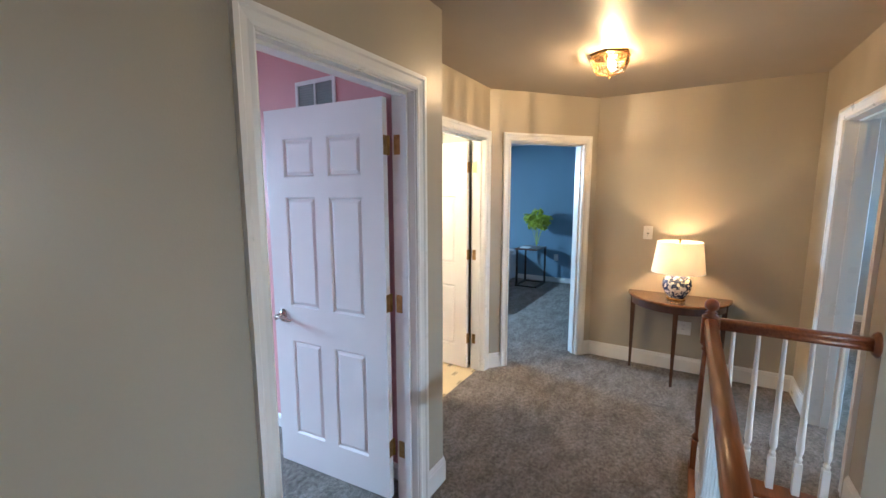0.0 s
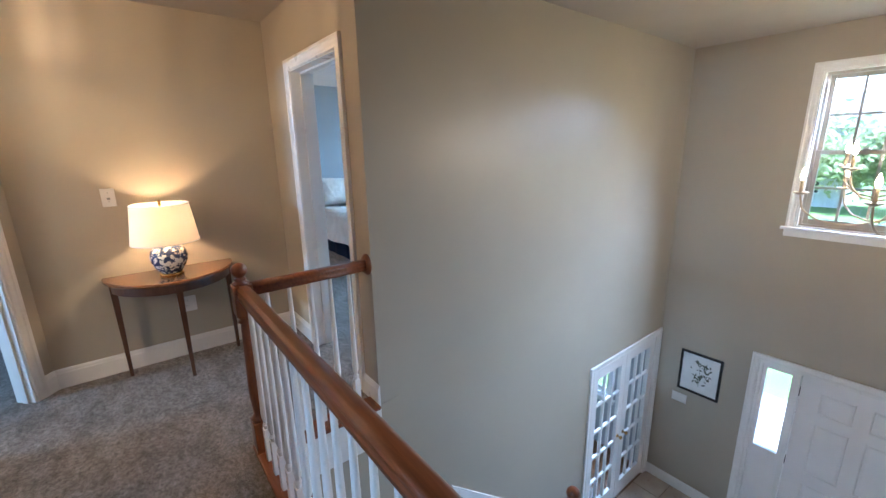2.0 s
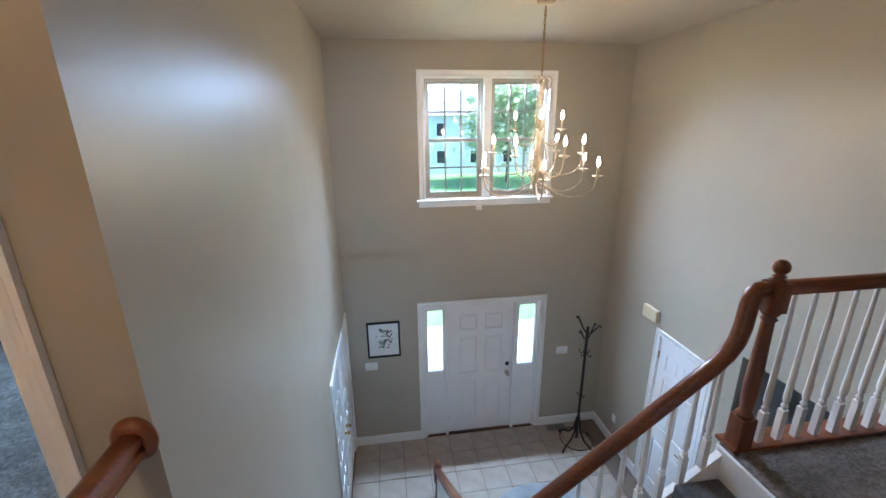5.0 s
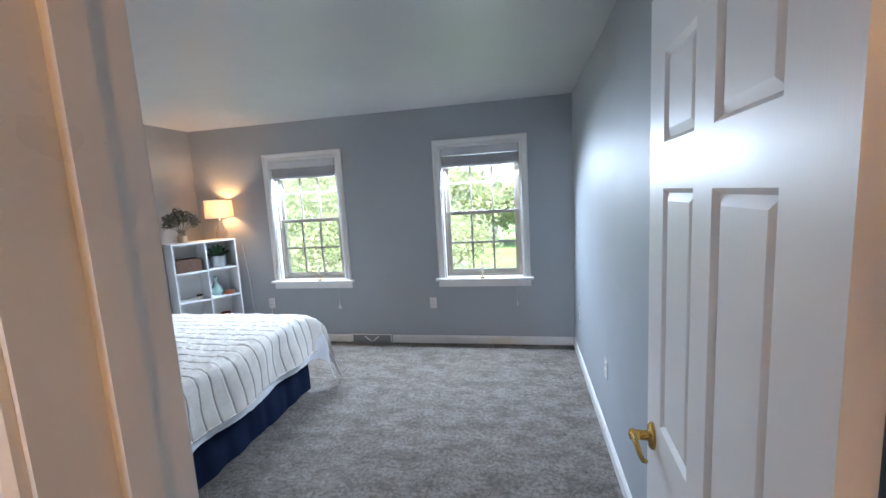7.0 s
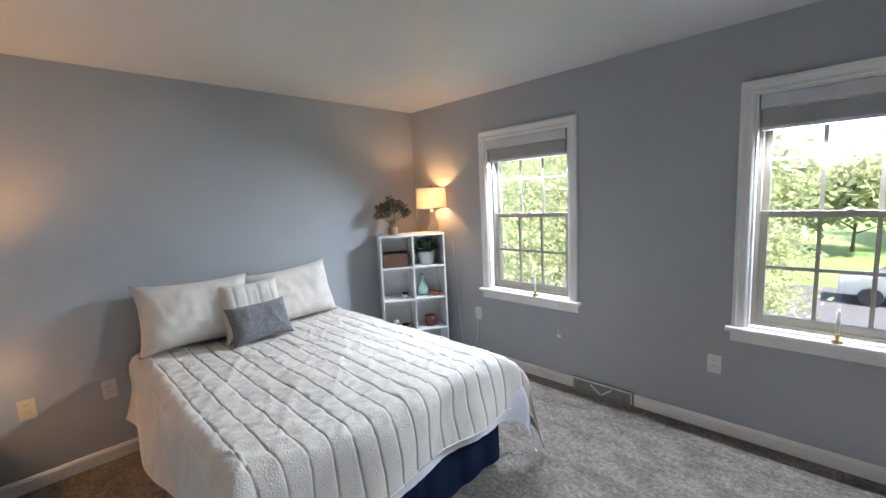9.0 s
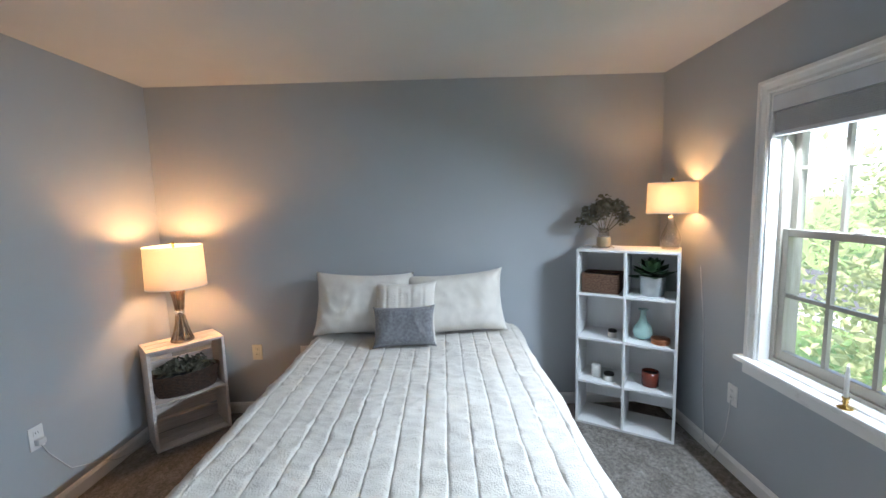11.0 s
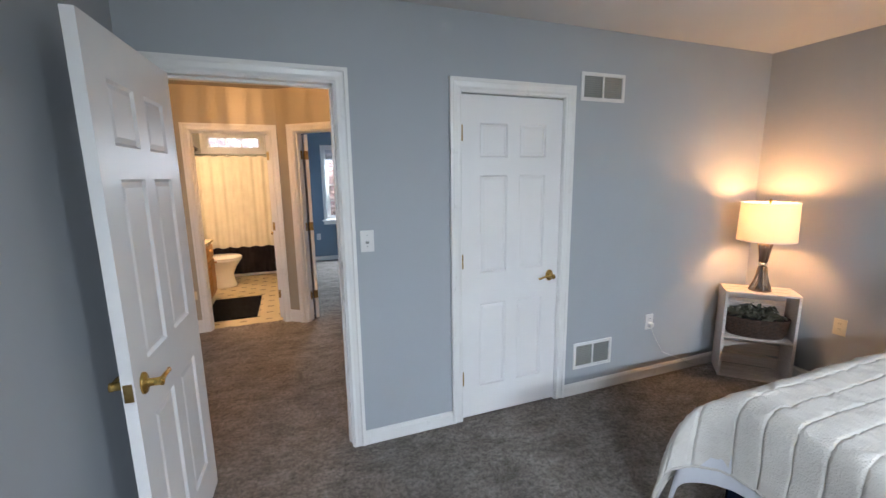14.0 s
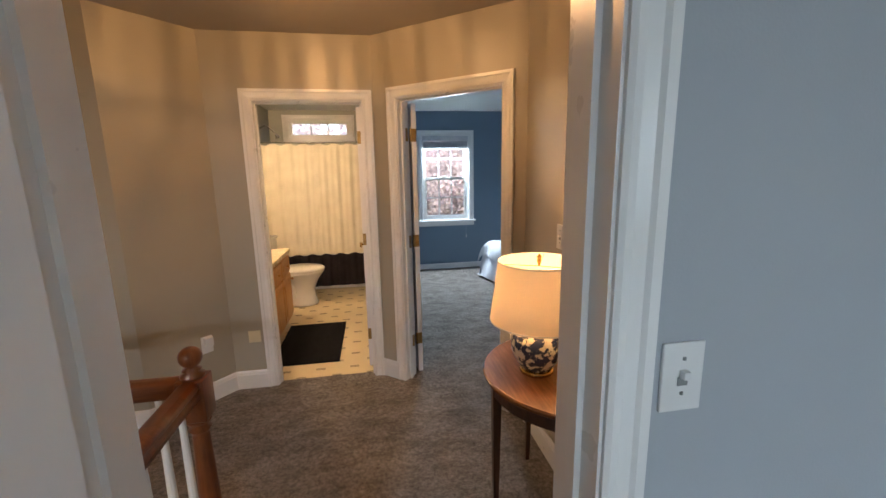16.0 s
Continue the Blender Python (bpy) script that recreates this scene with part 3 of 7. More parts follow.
    if blind:
        bl = tagged(new("window_blind"), "white slatted blind drawn up to the window head", "blind")
        bl.matrix_world = m
        bm = bmesh.new()
        box(bm, (s0 + 0.02, -0.012, z1 - 0.09), (s1 - 0.02, 0.045, z1 - 0.015), 0.004)
        part("valance", bm, BLIND_WHITE, bl)
        # slats take the greyer copy, with the shade in its colour
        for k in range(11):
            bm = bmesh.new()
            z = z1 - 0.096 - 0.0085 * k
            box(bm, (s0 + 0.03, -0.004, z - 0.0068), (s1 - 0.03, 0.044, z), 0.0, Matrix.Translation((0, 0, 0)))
            part("slat", bm, BLIND_SHADED, bl)
        bm = bmesh.new()
        box(bm, (s0 + 0.03, -0.002, z1 - 0.208), (s1 - 0.03, 0.042, z1 - 0.188), 0.004)
        part("bottom_rail", bm, BLIND_WHITE, bl)
        bm = bmesh.new()
        for x in (s0 + 0.12, (s0 + s1) / 2, s1 - 0.12):
            tube(bm, [(x, 0.02, z1 - 0.08), (x, 0.02, z1 - 0.19)], 0.0015, 5)
        tube(bm, [(s1 - 0.07, -0.014, z1 - 0.1), (s1 - 0.07, -0.062, z0 + 0.05), (s1 - 0.07, -0.064, z0 - 0.22)], 0.0012, 5)
        lathe(bm, [(0.002, z0 - 0.22), (0.008, z0 - 0.27), (0.006, z0 - 0.28)], 8, (s1 - 0.07, -0.064))
        part("lift_cord", bm, CORD, bl)
    return win


def plate(place, face, label, name="light_switch", category="switch", w=0.075, h=0.12, material=None, style="toggle"):
    """Wall plate; face: degrees of the way it looks."""
    ob = thing(name, Matrix.Translation(place) @ Matrix.Rotation(radians(face + 90), 4, "Z"), label, category)
    bm = bmesh.new()
    box(bm, (-w / 2, -0.006, -h / 2), (w / 2, 0.0, h / 2), 0.003)
    part("cover_plate", bm, material or PLATE_WHITE, ob)
    if style == "toggle":
        bm = bmesh.new()
        box(bm, (-0.006, -0.018, 0.0), (0.006, -0.006, 0.014), 0.002)
        part("toggle", bm, material or PLATE_WHITE, ob)
        bm = bmesh.new()
        box(bm, (-0.009, -0.0075, -0.014), (0.009, -0.0055, 0.0))
        part("toggle_slot", bm, VENT_GREY, ob)
        for z in (-0.03, 0.03):
            bm = bmesh.new()
            lathe(bm, [(0.003, z), (0.003, z + 0.005)], 8, (0, -0.0065))
            part("screw", bm, VENT_GREY, ob)
    elif style == "outlet":
        for z in (-0.028, 0.012):
            bm = bmesh.new()
            box(bm, (-0.016, -0.009, z - 0.002), (0.016, -0.005, z + 0.026), 0.002)
            r = part("receptacle", bm, material or PLATE_WHITE, ob)
            bm = bmesh.new()
            for x in (-0.006, 0.006):
                box(bm, (x - 0.0012, -0.0096, z + 0.01), (x + 0.0012, -0.0085, z + 0.02))
            part("slot", bm, DARK_SLOT, r)
    return ob


def wall_vent(place, face, w, h, label):
    ob = thing("wall_vent", Matrix.Translation(place) @ Matrix.Rotation(radians(face + 90), 4, "Z"), label, "vent")
    bm = bmesh.new()
    e = 0.022
    box(bm, (-w / 2, -0.009, -h / 2), (-w / 2 + e, 0, h / 2), 0.002)
    box(bm, (w / 2 - e, -0.009, -h / 2), (w / 2, 0, h / 2), 0.002)
    box(bm, (-w / 2 + e, -0.009, h / 2 - e), (w / 2 - e, 0, h / 2), 0.002)
    box(bm, (-w / 2 + e, -0.009, -h / 2), (w / 2 - e, 0, -h / 2 + e), 0.002)
    box(bm, (-0.006, -0.008, -h / 2 + e), (0.006, 0, h / 2 - e))
    part("frame", bm, PLATE_WHITE, ob)
    bm = bmesh.new()
    box(bm, (-w / 2 + e, -0.0012, -h / 2 + e), (w / 2 - e, -0.0002, h / 2 - e))
    part("backing", bm, VENT_GREY, ob)
    n = max(5, int((h - 2 * e) / 0.013))
    for k in range(n):
        z = -h / 2 + e + (h - 2 * e) * (k + 0.5) / n
        for x0, x1, tilt in ((-w / 2 + e, -0.006, 40), (0.006, w / 2 - e, -48)):
            bm = bmesh.new()
            box(bm, (x0, -0.006, -0.001), (x1, 0.002, 0.001), 0, Matrix.Translation((0, -0.001, z)) @ Matrix.Rotation(radians(tilt), 4, "X"))
            part("slat", bm, VENT_SLAT, ob)
    return ob

# ---- the house: floors, walls, ceilings ----
CEIL, TOP, LOW = 2.47, 2.60, -2.74
FRONT, BACK, WEST, EAST = 3.745, -5.86, -4.28, 3.62
HALL = [(-1.49, -0.15), (-1.49, -1.73), (-0.64, -2.455), (0.45, -2.455), (0.83, -2.037), (EAST, -2.037), (EAST, FRONT), (0.045, FRONT), (0.045, -0.15)]
DOOR_H = 2.06

slab("floor_hall", [(-1.53, -0.075), (-1.53, -1.77), (-0.66, -2.515), (0.49, -2.515), (0.87, -2.1), (EAST, -2.1), (EAST, 0.45), (2.30, 0.45), (2.30, -0.76), (0.045, -0.76), (0.045, -0.075)][::-1], -0.25, 0, CARPET, "grey brown pile carpet on the upstairs hall", "carpet")
slab("floor_bedroom", rect(-4.4, -0.007, -0.075, FRONT + 0.1), -0.25, 0, CARPET, "grey brown pile carpet in the bedroom", "carpet")
slab("floor_blue_room", [(-4.77, BACK - 0.1), (-0.76, BACK - 0.1), (-0.76, -2.43), (-1.53, -1.77), (-1.53, -0.85), (-4.77, -0.85)], -0.25, 0, CARPET, "grey brown pile carpet in the blue room", "carpet")
slab("floor_pink_room", rect(0.885, EAST + 0.13, BACK - 0.1, -2.1), -0.25, 0, CARPET, "grey brown pile carpet in the pink room", "carpet")
slab("floor_bathroom", [(-0.76, BACK - 0.1), (0.885, BACK - 0.1), (0.885, -2.1), (0.49, -2.515), (-0.70, -2.515)], -0.25, -0.004, VINYL, "cream vinyl bathroom floor with small inlays", "floor")

slab("ceiling_hall", HALL[::-1], CEIL, TOP, CEIL_HALL, "taupe painted hall and foyer ceiling", "ceiling")
slab("ceiling_bedroom", rect(WEST, -0.06, 0, FRONT), CEIL, TOP, CEIL_BED, "white satin bedroom ceiling", "ceiling")
slab("ceiling_blue_room", [(-4.65, BACK), (-0.82, BACK), (-0.82, -2.44), (-1.61, -1.78), (-1.61, -0.9), (-4.65, -0.9)], CEIL, TOP, CEIL_WHITE, "white ceiling of the blue room", "ceiling")
slab("ceiling_bathroom", [(-0.70, BACK), (0.82, BACK), (0.82, -2.2), (0.5, -2.575), (-0.70, -2.575)], CEIL, TOP, CEIL_WHITE, "white bathroom ceiling", "ceiling")
slab("ceiling_pink_room", rect(0.95, EAST + 0.13, BACK, -2.157), CEIL, TOP, CEIL_WHITE, "white ceiling of the pink room", "ceiling")
slab("roof", rect(-5.2, 6.1, BACK - 0.6, FRONT + 0.6), TOP, TOP + 0.2, SHINGLE, "grey roof over the upper floor", "roof")

# upper walls: front face, way, thickness to the left of it
B0, B1 = (-4.40, -0.15), (0.045, -0.15)
wall("wall_bedroom_south", B0, B1, 0.15, 0, TOP, HALL_PAINT, BED_PAINT, [(3.431, 4.215, 0, DOOR_H), (2.019, 2.756, 0, DOOR_H)], "wall painted taupe on the hall side and grey blue inside")
mB, _ = wall_frame(B0, B1)
baseboard(mB, [(2.91 + 0.016, 3.431 - 0.058), (4.215 + 0.058, 4.445 + 0.016)], 0.135)
baseboard(mB, [(0.12, 2.019 - 0.058), (2.756 + 0.058, 3.431 - 0.058), (4.215 + 0.058, 4.34)], 0.085, 0.15, 1)

F0, F1 = (0.045, 0.0), (0.045, FRONT)
wall("wall_foyer_west", F0, F1, 0.105, LOW, TOP, HALL_PAINT, BED_PAINT, [(2.275, 3.655, LOW, -0.725)], "tall satin taupe foyer wall")
mF, _ = wall_frame(F0, F1)
baseboard(mF, [(0.0, 3.745)], 0.085, 0.105, 1)
wall("wall_stair_west", (0.045, -2.157), (0.045, 0.0), 0.105, LOW, -0.252, HALL_PAINT, LOWER_PAINT, [], "taupe wall under the hall")

wall("wall_stair_west_end", (0.049, -0.152), (0.049, -0.002), 0.105, -0.252, -0.002, HALL_PAINT, LOWER_PAINT, [], "taupe wall under the hall")

N0, N1 = (-4.40, FRONT), (-0.007, FRONT)
W1 = (-3.298 + 4.40, -2.50 + 4.40, 0.715, 2.07)
W2 = (-1.363 + 4.40, -0.554 + 4.40, 0.715, 2.07)
wall("wall_bedroom_north", N0, N1, 0.17, LOW, TOP, BED_PAINT, SIDING, [W1, W2, (1.1, 1.9, -1.95, -0.65), (3.05, 3.85, -1.95, -0.65)], "grey blue bedroom wall with two windows")
mN, _ = wall_frame(N0, N1)
baseboard(mN, [(0.12, 1.92), (2.40, 4.34)], 0.085)
M0, M1 = (-0.007, FRONT), (EAST + 0.13, FRONT)
FW = (1.105 + 0.007, 2.596 + 0.007, 0.735, 2.105)
FD = (1.04 + 0.007, 2.655 + 0.007, LOW, -0.675)
wall("wall_foyer_north", M0, M1, 0.17, LOW, TOP, HALL_PAINT, SIDING, [FW, FD], "tall taupe foyer wall with the front door")
mM, _ = wall_frame(M0, M1)
LM = Matrix.Translation((0, 0, LOW))
baseboard(LM @ mM, [(0.052, FD[0] - 0.07), (FD[1] + 0.07, 3.627)], 0.135)

wall("wall_bedroom_west", (WEST, 0.0), (WEST, FRONT), 0.12, 0, TOP, BED_PAINT, SIDING, [], "grey blue wall behind the bed")
mW, _ = wall_frame((WEST, 0.0), (WEST, FRONT))
baseboard(mW, [(0.0, FRONT)], 0.085)

E0, E1 = (EAST, FRONT), (EAST, -2.157)
CL = (FRONT - 2.622, FRONT - 1.888)
OP = (FRONT - 1.61, FRONT - 0.52)
wall("wall_foyer_east", E0, E1, 0.13, LOW, TOP, HALL_PAINT, HALL_PAINT, [(*CL, LOW, LOW + DOOR_H), (*OP, LOW, -0.34)], "tall taupe foyer wall over the stairs")
mE, _ = wall_frame(E0, E1)
baseboard(LM @ mE, [(0, CL[0] - 0.058), (CL[1] + 0.058, OP[0])], 0.135)
baseboard(mE, [(FRONT - 0.40, FRONT + 2.037)], 0.135)

P0, P1 = (EAST + 0.13, -2.037), (0.83, -2.037)
PK = (EAST + 0.13 - 1.867, EAST + 0.13 - 1.057)
wall("wall_hall_south", P0, P1, 0.12, 0, TOP, HALL_PAINT, PINK_PAINT, [(*PK, 0, DOOR_H)], "taupe hall wall with the pink room's door")
mP, _ = wall_frame(P0, P1)
baseboard(mP, [(0.13, PK[0] - 0.058), (PK[1] + 0.058, EAST + 0.13 - 0.83 + 0.005)], 0.135)
baseboard(mP, [(PK[1] + 0.058, 2.80)], 0.085, 0.12, 1)
wall("wall_hall_angle", (0.83, -2.037), (0.45, -2.455), 0.12, 0, TOP, HALL_PAINT, BATH_PAINT, [], "short angled taupe hall wall")
mA, la = wall_frame((0.83, -2.037), (0.45, -2.455))
baseboard(mA, [(-0.004, la)], 0.135)
T0, T1 = (0.45, -2.455), (-0.64, -2.455)
BT = (0.278, 1.024)
wall("wall_bathroom_north", T0, T1, 0.12, 0, TOP, HALL_PAINT, BATH_PAINT, [(*BT, 0, DOOR_H)], "taupe hall wall with the bathroom door")
mT, _ = wall_frame(T0, T1)
baseboard(mT, [(0.0, BT[0] - 0.058), (BT[1] + 0.058, 1.09)], 0.135)
L0, L1 = (-0.64, -2.455), (-1.49, -1.73)
BD = (0.188, 0.980)
wall("wall_blue_angle", L0, L1, 0.12, 0, TOP, HALL_PAINT, BLUE_PAINT, [(*BD, 0, DOOR_H)], "angled taupe hall wall with the blue room's door")
mL, ll = wall_frame(L0, L1)
baseboard(mL, [(0.0, BD[0] - 0.058), (BD[1] + 0.058, ll)], 0.135)
wall("wall_hall_west", (-1.49, -1.73), (-1.49, -0.15), 0.12, 0, TOP, HALL_PAINT, BLUE_PAINT, [], "taupe hall wall behind the console table")
mC, lc = wall_frame((-1.49, -1.73), (-1.49, -0.15))
baseboard(mC, [(0.0, lc)], 0.135)

wall("wall_pink_west", (0.95, BACK), (0.95, -2.157), 0.13, 0, TOP, PINK_PAINT, BATH_PAINT, [], "pink wall")
mPW, _ = wall_frame((0.95, BACK), (0.95, -2.157))
baseboard(mPW, [(0.0, 3.7)], 0.085)
wall("wall_pink_east", (EAST + 0.13, -2.157), (EAST + 0.13, BACK), 0.13, 0, TOP, PINK_PAINT, SIDING, [], "pink wall")
wall("wall_bathroom_west", (-0.70, BACK), (-0.70, -2.53), 0.12, 0, TOP, BATH_PAINT, BLUE_PAINT, [], "sage grey bathroom wall")
S0, S1 = (EAST + 0.13, BACK), (0.885, BACK)
wall("wall_pink_south", S0, S1, 0.17, 0, TOP, PINK_PAINT, SIDING, [(0.9, 1.8, 0.72, 2.06)], "pink wall with a window")
U0, U1 = (0.885, BACK), (-0.76, BACK)
TW = (0.885 - 0.565, 0.885 + 0.31, 2.09, 2.335)
wall("wall_bathroom_south", U0, U1, 0.17, 0, TOP, BATH_PAINT, SIDING, [TW], "sage grey bathroom wall with a narrow window")
V0, V1 = (-0.76, BACK), (-4.77, BACK)
BW = (1.38 - 0.76, 2.13 - 0.76, 0.79, 2.115)
wall("wall_blue_south", V0, V1, 0.17, 0, TOP, BLUE_PAINT, SIDING, [BW], "deep blue wall with a window")
mV, _ = wall_frame(V0, V1)
baseboard(mV, [(0.06, 3.89)], 0.085)
wall("wall_blue_west", (-4.65, BACK), (-4.65, -0.78), 0.12, 0, TOP, BLUE_PAINT, SIDING, [], "deep blue wall")
mBW, _ = wall_frame((-4.65, BACK), (-4.65, -0.78))
baseboard(mBW, [(0.0, 4.96)], 0.085)
wall("wall_blue_north", (-4.65, -0.9), (-1.61, -0.9), 0.12, 0, TOP, BLUE_PAINT, BED_PAINT, [], "deep blue wall")

# lower storey
slab("floor_foyer", rect(0.0, EAST + 0.1, -2.2, FRONT + 0.17), LOW - 0.2, LOW - 0.008, GROUT, "beige tiled foyer floor with brown grout", "floor")
slab("floor_front_room", rect(-4.4, 0.0, -2.2, FRONT + 0.1), LOW - 0.2, LOW, WALNUT_TOP, "brown wooden floor of the front room", "floor")
slab("ceiling_front_room", rect(-4.4, -0.06, -2.1, FRONT), -0.42, -0.26, CEIL_WHITE, "white ceiling of the front room", "ceiling")
wall("wall_front_room_west", (WEST, -2.157), (WEST, FRONT), 0.12, LOW, -0.252, LOWER_PAINT, SIDING, [], "pale wall")
wall("wall_front_room_south", (0.0, -2.1), (-4.4, -2.1), 0.12, LOW, -0.252, LOWER_PAINT, SIDING, [], "pale wall")
wall("wall_lower_south", (EAST + 0.13, -2.037), (0.045, -2.037), 0.12, LOW, -0.252, HALL_PAINT, SIDING, [], "taupe wall under the hall")
slab("floor_side_room", rect(EAST + 0.1, 5.4, -0.4, 2.4), LOW - 0.2, LOW, WALNUT_TOP, "brown wooden floor of the side room", "floor")
slab("ceiling_side_room", rect(EAST + 0.13, 5.4, -0.4, 2.4), -0.3, -0.2, CEIL_WHITE, "white ceiling of the side room", "ceiling")
wall("wall_side_room_east", (5.3, 2.4), (5.3, -0.4), 0.1, LOW, -0.2, LOWER_PAINT, SIDING, [], "grey wall")
wall("wall_side_room_north", (EAST + 0.13, 1.8), (5.3, 1.8), 0.1, LOW, -0.2, LOWER_PAINT, SIDING, [], "grey wall")
wall("wall_side_room_south", (5.3, -0.3), (EAST + 0.13, -0.3), 0.1, LOW, -0.2, LOWER_PAINT, SIDING, [], "grey wall")

# windows
window(1, N0, N1, 0.17, *W1, "white trimmed sash window with grids and raised blind")
window(2, N0, N1, 0.17, *W2, "white trimmed sash window with grids and raised blind")
window(3, M0, M1, 0.17, *FW, "white trimmed double sash window high over the front door", blind=False, units=2)
window(4, U0, U1, 0.17, *TW, "narrow white transom window over the tub", 3, 1, False, frame_mat=TRIM, transom=True)
window(5, V0, V1, 0.17, *BW, "white sash window in the blue room", frame_mat=TRIM)
window(6, S0, S1, 0.17, 0.9, 1.8, 0.72, 2.06, "white sash window in the pink room", frame_mat=TRIM)
window(7, N0, N1, 0.17, 1.1, 1.9, -1.95, -0.65, "white sash window of the front room", frame_mat=TRIM, blind=False)
window(8, N0, N1, 0.17, 3.05, 3.85, -1.95, -0.65, "white sash window of the front room", frame_mat=TRIM, blind=False)

# doors
doorway(1, B0, B1, 0.15, 3.431, 4.215, DOOR_H, "white trimmed bedroom doorway with its door open", "white six-panel door standing open", 1, 1, 93)
doorway(2, B0, B1, 0.15, 2.019, 2.756, DOOR_H, "closed white six-panel closet door", "white six-panel door, closed", 1, 1, 0, both=True)
doorway(3, P0, P1, 0.12, *PK, DOOR_H, "white trimmed doorway of the pink room", "white six-panel door standing open", 1, 1, 85, metal=NICKEL)
doorway(4, T0, T1, 0.12, *BT, DOOR_H, "white trimmed bathroom doorway", "white six-panel door standing open", 1, 1, 91)
doorway(5, L0, L1, 0.12, *BD, DOOR_H, "white trimmed doorway of the blue room", "white six-panel door standing open", 0, 1, 138)
doorway(6, E0, E1, 0.13, *CL, DOOR_H, "closed white six-panel foyer closet door", "white six-panel door, closed", 0, -1, 0, z0=LOW)


def front_door():
    m = LM @ mM
    s0, s1, h = FD[0], FD[1], -0.675 - LOW
    door = thing("door_7", m, "white front door with two narrow sidelights", "door", "", "structure")
    part("casing", casing_bm(s0, s1, 0, h), TRIM, door)
    d0, d1 = s0 + 0.335, s1 - 0.36
    bm = bmesh.new()
    for a, b in ((s0, s0 + 0.03), (s1 - 0.03, s1), (d0 - 0.04, d0), (d1, d1 + 0.04)):
        box(bm, (a, 0.0, 0), (b, 0.15, h - 0.03), 0.002)
    box(bm, (s0, 0.0, h - 0.03), (s1, 0.15, h))
    part("jamb", bm, TRIM, door)
    bm = bmesh.new()
    box(bm, (s0, 0.0, 0.0), (s1, 0.16, 0.018), 0.003)
    part("threshold", bm, WALNUT, door)
    bm = panel_leaf_bm(d1 - d0 - 0.008, h - 0.055, 0.045, ((0.22, 0.86), (0.98, 1.55), (1.66, 1.89)))
    bmesh.ops.translate(bm, verts=bm.verts, vec=(d0 + 0.004, 0.085, 0.022))
    leaf = part("leaf", bm, DOOR_WHITE, door, "white six-panel entry door, closed")
    bm = bmesh.new()
    k = d1 - 0.075
    lathe(bm, [(0.03, 0), (0.03, 0.008), (0.012, 0.012), (0.012, 0.035), (0.026, 0.045), (0.028, 0.06), (0.018, 0.072)], 16)
    bmesh.ops.transform(bm, matrix=Matrix.Translation((k, 0.04, 0.95)) @ Matrix.Rotation(radians(90), 4, "X"), verts=bm.verts)
    part("door_knob", bm, NICKEL, leaf, "satin nickel door knob", True)
    bm = bmesh.new()
    lathe(bm, [(0.028, 0), (0.028, 0.014), (0.02, 0.02)], 16)
    bmesh.ops.transform(bm, matrix=Matrix.Translation((k, 0.04, 1.09)) @ Matrix.Rotation(radians(90), 4, "X"), verts=bm.verts)
    part("deadbolt", bm, BLACK_METAL, leaf, "dark deadbolt", True)
    for z in (0.2, 1.0, 1.8):
        bm = bmesh.new()
        box(bm, (d0 - 0.006, 0.032, z), (d0 + 0.006, 0.042, z + 0.1))
        part("hinge", bm, BLACK_METAL, leaf)
    for a, b in ((s0 + 0.03, d0 - 0.04), (d1 + 0.04, s1 - 0.03)):
        bm = bmesh.new()
        g0, g1, z0, z1 = a + 0.03, b - 0.03, 1.07, 1.99
        box(bm, (a, 0.03, 0.018), (g0, 0.07, h - 0.03), 0.002)
        box(bm, (g1, 0.03, 0.018), (b, 0.07, h - 0.03), 0.002)
        box(bm, (g0, 0.03, 0.018), (g1, 0.07, z0), 0.002)
        box(bm, (g0, 0.03, z1), (g1, 0.07, h - 0.03), 0.002)
        side = part("sidelight", bm, DOOR_WHITE, door, "white sidelight with a tall glass pane")
        bm = bmesh.new()
        box(bm, (g0 - 0.005, 0.048, z0 - 0.005), (g1 + 0.005, 0.053, z1 + 0.005))
        pane = part("pane", bm, WINDOW_GLASS, side, "clear glass")
        pane.visible_shadow = False


front_door()


